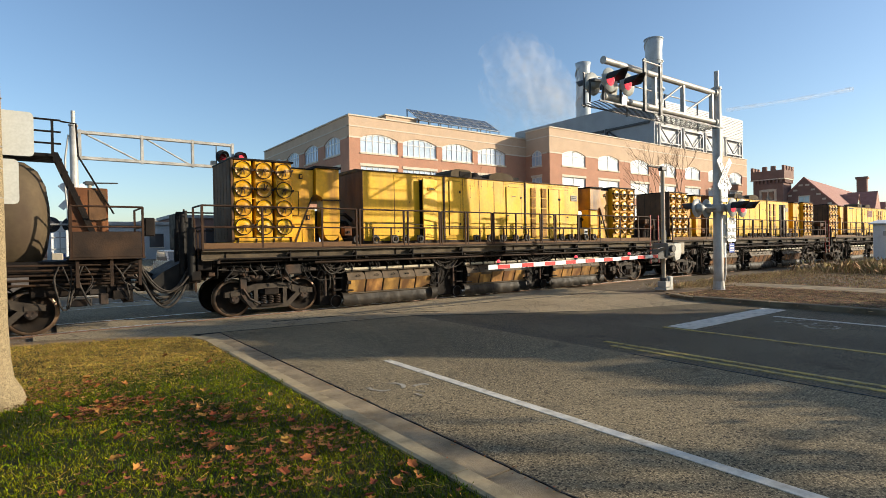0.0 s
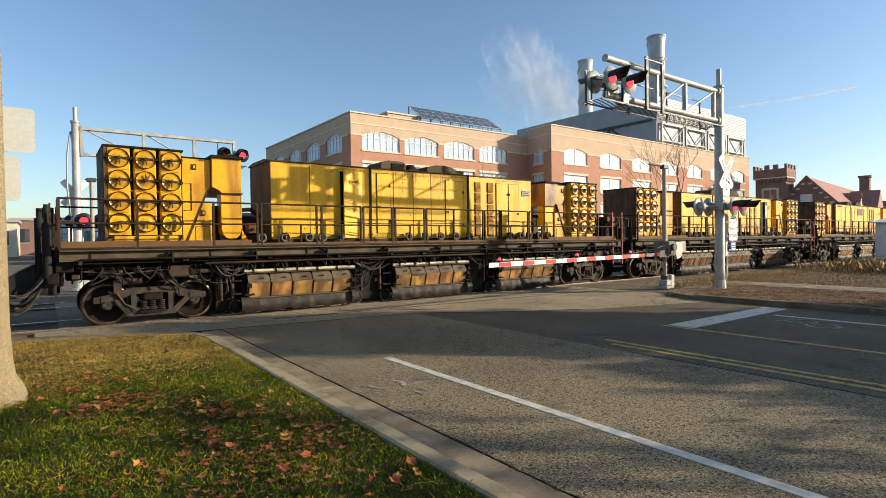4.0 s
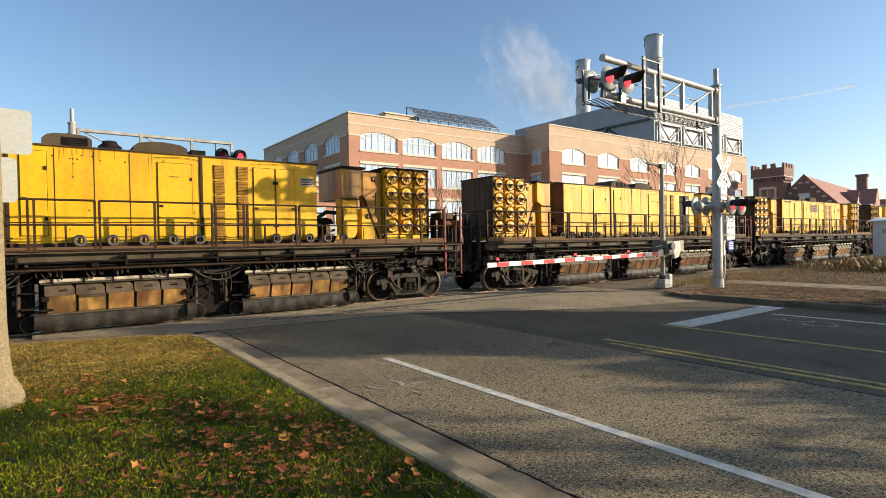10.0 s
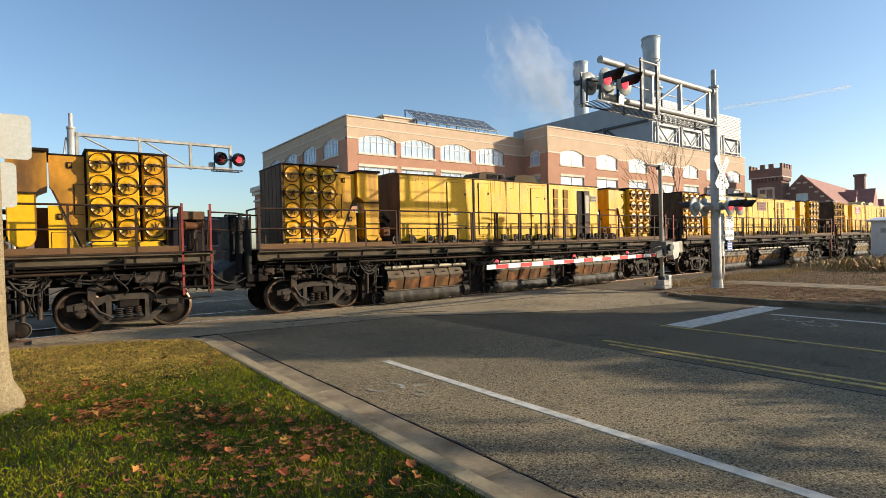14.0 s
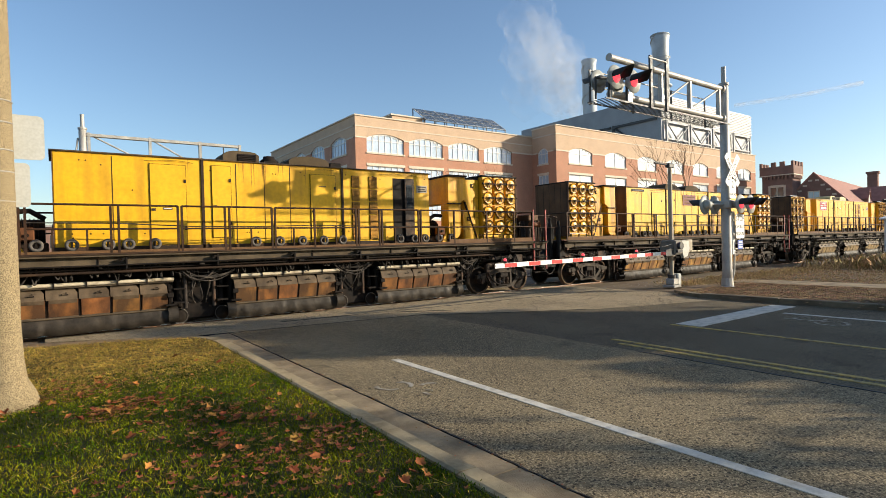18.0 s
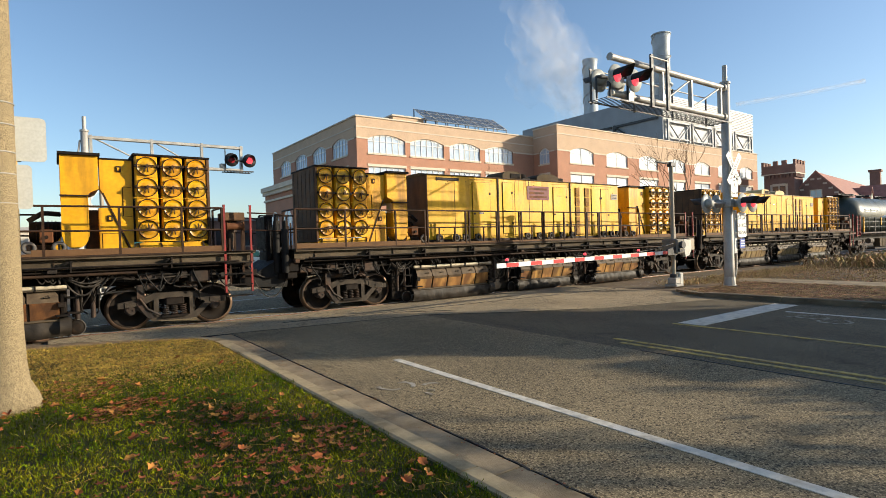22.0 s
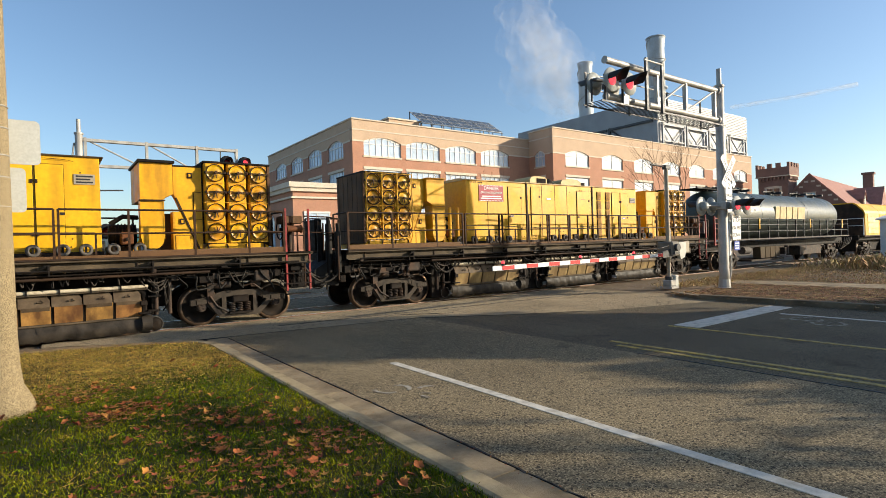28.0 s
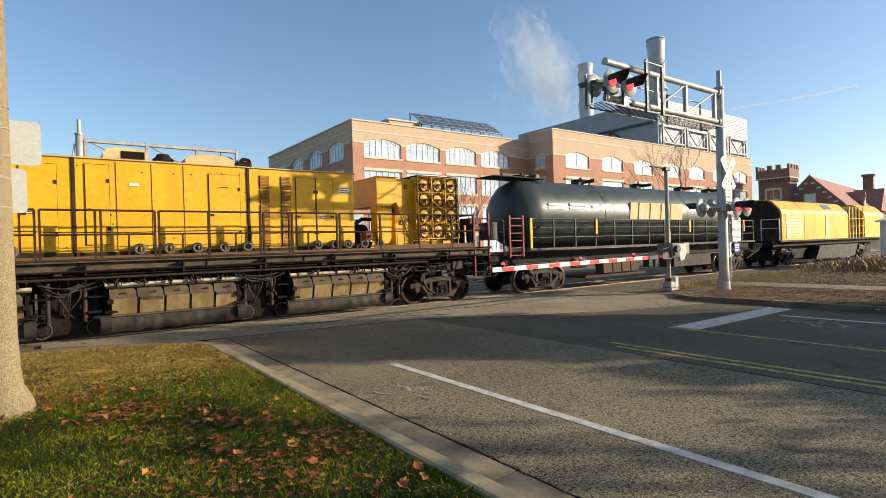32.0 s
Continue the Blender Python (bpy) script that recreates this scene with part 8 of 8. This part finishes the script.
# ---- street furniture and things beyond the tracks ----
lampost = thing("street_lamp", "black double-globe ornamental street lamp", "street lamp", "", pose(15.7, 25.5, -0.05))
part("column", Shape().lathe([(0, 0.22), (0.3, 0.2), (0.5, 0.1), (3.9, 0.07), (4.0, 0.1)], (0, 0, 0), (0, 0, 1), 12), M["signal_black"], lampost)
for sx in (-0.42, 0.42):
    part("bracket", Shape().tube([(0, 0, 3.9), (sx * 0.6, 0, 4.0), (sx, 0, 4.12)], 0.04), M["signal_black"], lampost)
    gl = part("globe", Shape().lathe([(0, 0.07), (0.1, 0.12), (0.35, 0.15), (0.45, 0.12)], (sx, 0, 4.16), (0, 0, 1), 14), M["white_part"], lampost)
    part("finial", Shape().lathe([(0, 0.19), (0.1, 0.14), (0.25, 0.06), (0.42, 0.015)], (sx, 0, 4.60), (0, 0, 1), 10), M["signal_black"], gl)


def parked_car(m, mat, label):
    c = thing("parked_car", label, "car", "parked cars", m)
    body = part("body", Shape().prism([(-2.2, 0.35), (2.2, 0.35), (2.25, 0.75), (2.1, 0.95), (1.2, 1.02), (-2.1, 1.02), (-2.25, 0.8)], "y", -0.88, 0.88), M[mat], c)
    part("cabin", Shape().prism([(-1.95, 1.0), (1.15, 1.0), (0.45, 1.6), (-1.6, 1.62)], "y", -0.78, 0.78), M[mat], body)
    part("side_window", Shape().prism([(-1.7, 1.08), (0.85, 1.08), (0.4, 1.5), (-1.5, 1.52)], "y", -0.795, 0.795), M["pane_dark"], body)
    part("windscreen", Shape().add([(1.12, -0.7, 1.05), (1.12, 0.7, 1.05), (0.52, 0.65, 1.55), (0.52, -0.65, 1.55)], [(0, 1, 2, 3)]), M["pane_dark"], body)
    for x in (-1.35, 1.4):
        for y in (-0.85, 0.85):
            w = part("wheel", Shape().cyl((x, y - 0.1, 0.33), (x, y + 0.1, 0.33), 0.33, n=20), M["black_rubber"], c)
            part("rim", Shape().cyl((x, y - 0.11, 0.33), (x, y + 0.11, 0.33), 0.2, n=16), M["galv"], w)
    for y in (-0.6, 0.6):
        part("headlight", Shape().box(2.15, 2.26, y - 0.2, y + 0.2, 0.68, 0.84, 0.02), M["white_part"], c)
        part("tail_lamp", Shape().box(-2.27, -2.18, y - 0.18, y + 0.18, 0.78, 0.98, 0.02), M["stripe_red"], c)
    return c


M["car_grey"] = surf("car_grey", (0.28, 0.29, 0.3), 0.3, 0.6, var=0.05, scale=3, bump=0.0)
M["teal"] = surf("teal", (0.03, 0.13, 0.14), 0.4, var=0.1, scale=2, bump=0.0)
parked_car(pose(5.9, 32.0, 0, 0, 0, -88), "car_grey", "silver grey car waiting on the road beyond the tracks")
trk = thing("delivery_truck", "teal box truck with a white roof waiting beyond the tracks", "truck", "", pose(5.6, 56.0, 0))
bx = part("box_body", Shape().box(-1.15, 1.15, 1.9, 7.5, 0.9, 3.75, 0.05), M["teal"], trk)
part("roof", Shape().box(-1.18, 1.18, 1.86, 7.54, 3.75, 3.95, 0.04), M["white_part"], bx)
part("emblem", Shape().lathe([(0, 0.42), (0.02, 0.42), (0.02, 0.02)], (-0.1, 1.895, 3.15), (0, -1, 0), 20), M["sign_white"], bx, "plain white oval emblem")
cabin = part("cab", Shape().prism([(0, 0.5), (1.9, 0.5), (1.9, 2.6), (0.5, 2.6), (0.15, 1.6), (0, 1.4)], "x", -1.0, 1.0), M["teal"], trk)
part("windscreen", Shape().add([(-0.85, 0.13, 1.62), (0.85, 0.13, 1.62), (0.8, 0.43, 2.5), (-0.8, 0.43, 2.5)], [(0, 1, 2, 3)]), M["pane_dark"], cabin)
part("bumper", Shape().box(-1.0, 1.0, -0.12, 0.05, 0.4, 0.75, 0.03), M["white_part"], cabin)
for x in (-0.92, 0.92):
    for y in (0.8, 6.0):
        part("wheel", Shape().cyl((x - 0.14, y, 0.45), (x + 0.14, y, 0.45), 0.45, n=18), M["black_rubber"], trk)
parked_car(pose(13.5, 44.0, 0, 0, 0, 92), "white_part", "white car standing on the far road")


def far_house(x, y, w, d, h, wall, label, roof="roof_flat", rot=0):
    b = thing("low_building", label, "building", "low buildings beyond the tracks", pose(x, y, 0, 0, 0, rot))
    part("wall", Shape().box(0, w, 0, d, 0, h), M[wall], b)
    part("roof", Shape().box(-0.4, w + 0.4, -0.4, d + 0.4, h, h + 0.5), M[roof], b)
    n = max(2, int(w / 4))
    for k in range(n):
        a = (k + 0.25) * w / n
        ww = part("window", Shape().box(a, a + 0.5 * w / n, -0.05, 0, h * 0.35, h * 0.75), M["pane_dark"], b)
        part("sill", Shape().box(a - 0.1, a + 0.5 * w / n + 0.1, -0.15, 0, h * 0.35 - 0.15, h * 0.35), M["limestone"], ww)
    return b


far_house(0.5, 96, 16, 12, 5.4, "siding", "low grey building with a flat roof")
far_house(-30, 120, 26, 14, 6.0, "limestone", "pale low building with dark windows")
far_house(-6, 150, 30, 14, 7.5, "brick_dark", "low dark brick building far down the road")
far_house(16.8, 96, 12.2, 12, 6.6, "brick_dark", "low brown brick building beyond the tracks")
far_house(18, 130, 8, 14, 7.5, "brick_dark", "dark brick house far down the road")


# ---- trees ----
def bare_tree(name, m, height, seed, label, spread=0.5, levels=5, trunk=0.16, leaves=0, leaf_size=0.2):
    """Tapered trunk, forking limbs and twigs; some trees keep withered leaves."""
    r = random.Random(seed)
    t = thing(name, label, "tree", "", m)
    segs, tips = [[], []], []

    def grow(p, d, length, rad, lv):
        pts = [p]
        for k in range(3):
            d = (d + Vector((r.uniform(-.16, .16), r.uniform(-.16, .16), r.uniform(-.03, .10)))).normalized()
            pts.append(pts[-1] + d * length / 3)
        segs[0 if lv == 0 else 1].append((pts, rad, rad * 0.62))
        if lv >= levels:
            tips.append(pts[-1])
            return
        for k in range(3 if lv < 2 else r.choice((2, 3))):
            a = r.uniform(0, 2 * math.pi)
            side = Vector((math.cos(a), math.sin(a), r.uniform(-0.1, 0.5)))
            grow(pts[-1] if k == 0 else pts[r.choice((2, 3))], (d + side * spread * r.uniform(0.7, 1.3)).normalized(), length * r.uniform(0.62, 0.85), rad * 0.6, lv + 1)

    grow(Vector((0, 0, 0)), Vector((0, 0, 1)), height * 0.28, trunk, 0)
    for nm, group in (("trunk", segs[0]), ("branchwork", segs[1])):
        s = Shape()
        for pts, r0, r1 in group:
            for i in range(3):
                s.cyl(pts[i], pts[i + 1], r0 + (r1 - r0) * i / 3, r0 + (r1 - r0) * (i + 1) / 3, 5 if nm == "branchwork" else 10, False)
        part(nm, s, M["bark"], t)
    if leaves:
        s = Shape()
        for p in tips:
            for k in range(leaves):
                c = p + Vector((r.gauss(0, 0.35), r.gauss(0, 0.35), r.gauss(0, 0.3)))
                u = Vector((r.uniform(-1, 1), r.uniform(-1, 1), r.uniform(-1, 1))).normalized() * leaf_size
                w = u.orthogonal().normalized() * leaf_size * 0.7
                s.add([c - u, c - w, c + u, c + w], [(0, 1, 2, 3)])
        part("crown", s, M["leaf_crown"], t)
    return t


bare_tree("bare_tree", pose(52, 30, 0), 13.0, 3, "slender bare tree before the brick building", 0.40, 6, 0.11)
bare_tree("young_tree", pose(32.5, 44, 0), 10.5, 5, "young bare tree with reddish twigs", 0.42, 6, 0.085)
bare_tree("young_tree", pose(36.5, 46, 0), 10.5, 9, "young bare tree with reddish twigs", 0.42, 6, 0.085)
# trees beside the road whose shade falls over the crossing
for x, y, h, seed, sp in ((27.6, -9.1, 10.3, 11, 0.26), (23.9, -8.6, 6.8, 12, 0.45), (30.5, -9.6, 8.6, 13, 0.45), (22.0, -5.2, 5.2, 14, 0.45)):
    bare_tree("street_tree", pose(x, y, 0), h, seed, "roadside tree still holding withered brown leaves", sp, 5, 0.22, 26, 0.25)
# low tree out of view, added only to shade the right of the road
bare_tree("young_tree", pose(14.4, -4.2, 0), 3.7, 31, "small out-of-view tree with a few withered leaves, added to shade the road", 0.5, 5, 0.06, 2, 0.09)
for x, y, h, seed in ((19.2, -11.0, 9.5, 21), (28.3, -15.6, 9.5, 22), (22.8, -9.7, 9, 23), (16.4, -11.4, 9, 24), (12.6, -8.2, 8, 25)):
    bare_tree("street_tree", pose(x, y, 0), h, seed, "tall roadside tree, nearly bare", 0.45, 5, 0.15, 1 if seed == 21 else 0, 0.15)

# ---- steam over the chimney ----
def vapour(alpha, grain=0.16):
    m = bpy.data.materials.new("vapour")
    m.use_nodes = True
    n, ln = m.node_tree.nodes, m.node_tree.links
    n.remove(n["Principled BSDF"])
    tr, df, mx = n.new("ShaderNodeBsdfTransparent"), n.new("ShaderNodeBsdfTranslucent"), n.new("ShaderNodeMixShader")
    d2, add = n.new("ShaderNodeBsdfDiffuse"), n.new("ShaderNodeMixShader")
    df.inputs[0].default_value = d2.inputs[0].default_value = (0.95, 0.95, 0.95, 1)
    add.inputs[0].default_value = 0.5
    ln.new(df.outputs[0], add.inputs[1])
    ln.new(d2.outputs[0], add.inputs[2])
    tc, nz, mr = n.new("ShaderNodeTexCoord"), n.new("ShaderNodeTexNoise"), n.new("ShaderNodeMapRange")
    nz.inputs["Scale"].default_value, nz.inputs["Detail"].default_value = grain, 3
    ln.new(tc.outputs["Object"], nz.inputs["Vector"])
    mr.inputs[1].default_value, mr.inputs[2].default_value, mr.inputs[3].default_value, mr.inputs[4].default_value = 0.25, 0.75, 0.0, alpha
    ln.new(nz.outputs["Fac"], mr.inputs[0])
    ln.new(mr.outputs[0], mx.inputs[0])
    ln.new(tr.outputs[0], mx.inputs[1])
    ln.new(add.outputs[0], mx.inputs[2])
    ln.new(mx.outputs[0], n["Material Output"].inputs[0])
    return m


M["vapour"] = vapour(0.036)
M["contrail"] = vapour(0.2, 0.02)
scene.cycles.transparent_max_bounces = 128
puffs = []
for i in range(90):
    r = random.Random(90 + i)
    age = i / 90
    rad = 1.5 + 2.6 * min(1, 1.6 * age) + r.uniform(-0.6, 1.0)
    bm = bmesh.new()
    bmesh.ops.create_icosphere(bm, subdivisions=3, radius=rad)
    for v in bm.verts:
        k = noise.noise(v.co * (1.1 / rad) + Vector((i * 7, 0, 0))) + 0.6 * noise.noise(v.co * (2.6 / rad) + Vector((0, i * 5, 0)))
        v.co *= 1 + 0.45 * k
    me = bpy.data.meshes.new("steam_puff")
    bm.to_mesh(me)
    bm.free()
    me.polygons.foreach_set("use_smooth", [True] * len(me.polygons))
    me.materials.append(M["vapour"])
    ob = tagged(new("steam_puff", me), "thin white steam drifting from a chimney", "steam", "steam puffs over the chimney")
    puffs.append((ob, age, r.gauss(0, 1), r.gauss(0, 1), r.gauss(0, 1)))
trail = Shape().tube([(1235, 592, 289), (1283, 479, 292), (1315, 379, 298)], 5.0, 10).tube([(1235, 592, 290), (1283, 479, 293), (1315, 379, 299)], 2.6, 10)
tagged(new("contrail", trail.mesh("contrail", M["contrail"])), "faint contrail high in the sky", "", "", "structure")


# ---- what moves ----
def travelled(t):
    k = min(int(t), 31)
    p = [S_ROWS[max(0, min(32, k + j))] for j in (-1, 0, 1, 2)]
    if k == 0:
        p[0] = 2 * p[1] - p[2] + 0.14
    if k == 31:
        p[3] = 2 * p[2] - p[1] - 0.05
    u = t - k
    return 0.5 * (2 * p[1] + (p[2] - p[0]) * u + (2 * p[0] - 5 * p[1] + 4 * p[2] - p[3]) * u * u + (3 * p[1] - p[0] - 3 * p[2] + p[3]) * u ** 3)


def motions():
    half = [k * 0.5 for k in range(65)]
    for car, x in moving_cars:
        walk(car, [(t, pose(travelled(t) + x, YT, 0)) for t in half])
    fine = [k * 0.2 for k in range(161)]
    turn = [-(travelled(t) - travelled(0)) / WHEEL_R for t in fine]
    for w, x in moving_wheels:
        walk(w, [(t, pose(x, 0, WHEEL_R, 0, -math.degrees(a), 0)) for t, a in zip(fine, turn)])
    walk(trk, [(0, pose(5.6, 84, 0)), (6, pose(5.6, 83, 0)), (12, pose(5.6, 68, 0)), (17, pose(5.6, 57.5, 0)), (20, pose(5.6, 56, 0)), (32, pose(5.6, 56, 0))])
    for ob, age, ja, jb, jc in puffs:
        rows = []
        for t in (0, 8, 16, 24, 32):
            k = 0.35 * math.sin(0.2 * t + 9 * age)
            far = age + 0.008 * t
            side, up = {0: (1.0, 6.0), 8: (0.95, 9.0), 16: (0.75, 14.0), 24: (0.62, 22.0), 32: (0.7, 14.0)}[t]
            rows.append((t, pose(118.5 - 20 * side * far + (0.6 + 3.8 * age) * ja, 95.0 + 6 * side * far + (0.6 + 3.0 * age) * jb, 38.5 + up * (far - 0.35) + (1.2 + 4.6 * age) * jc + k, 0, 0, 2.0 * t * ja)))
        walk(ob, rows)


motions()
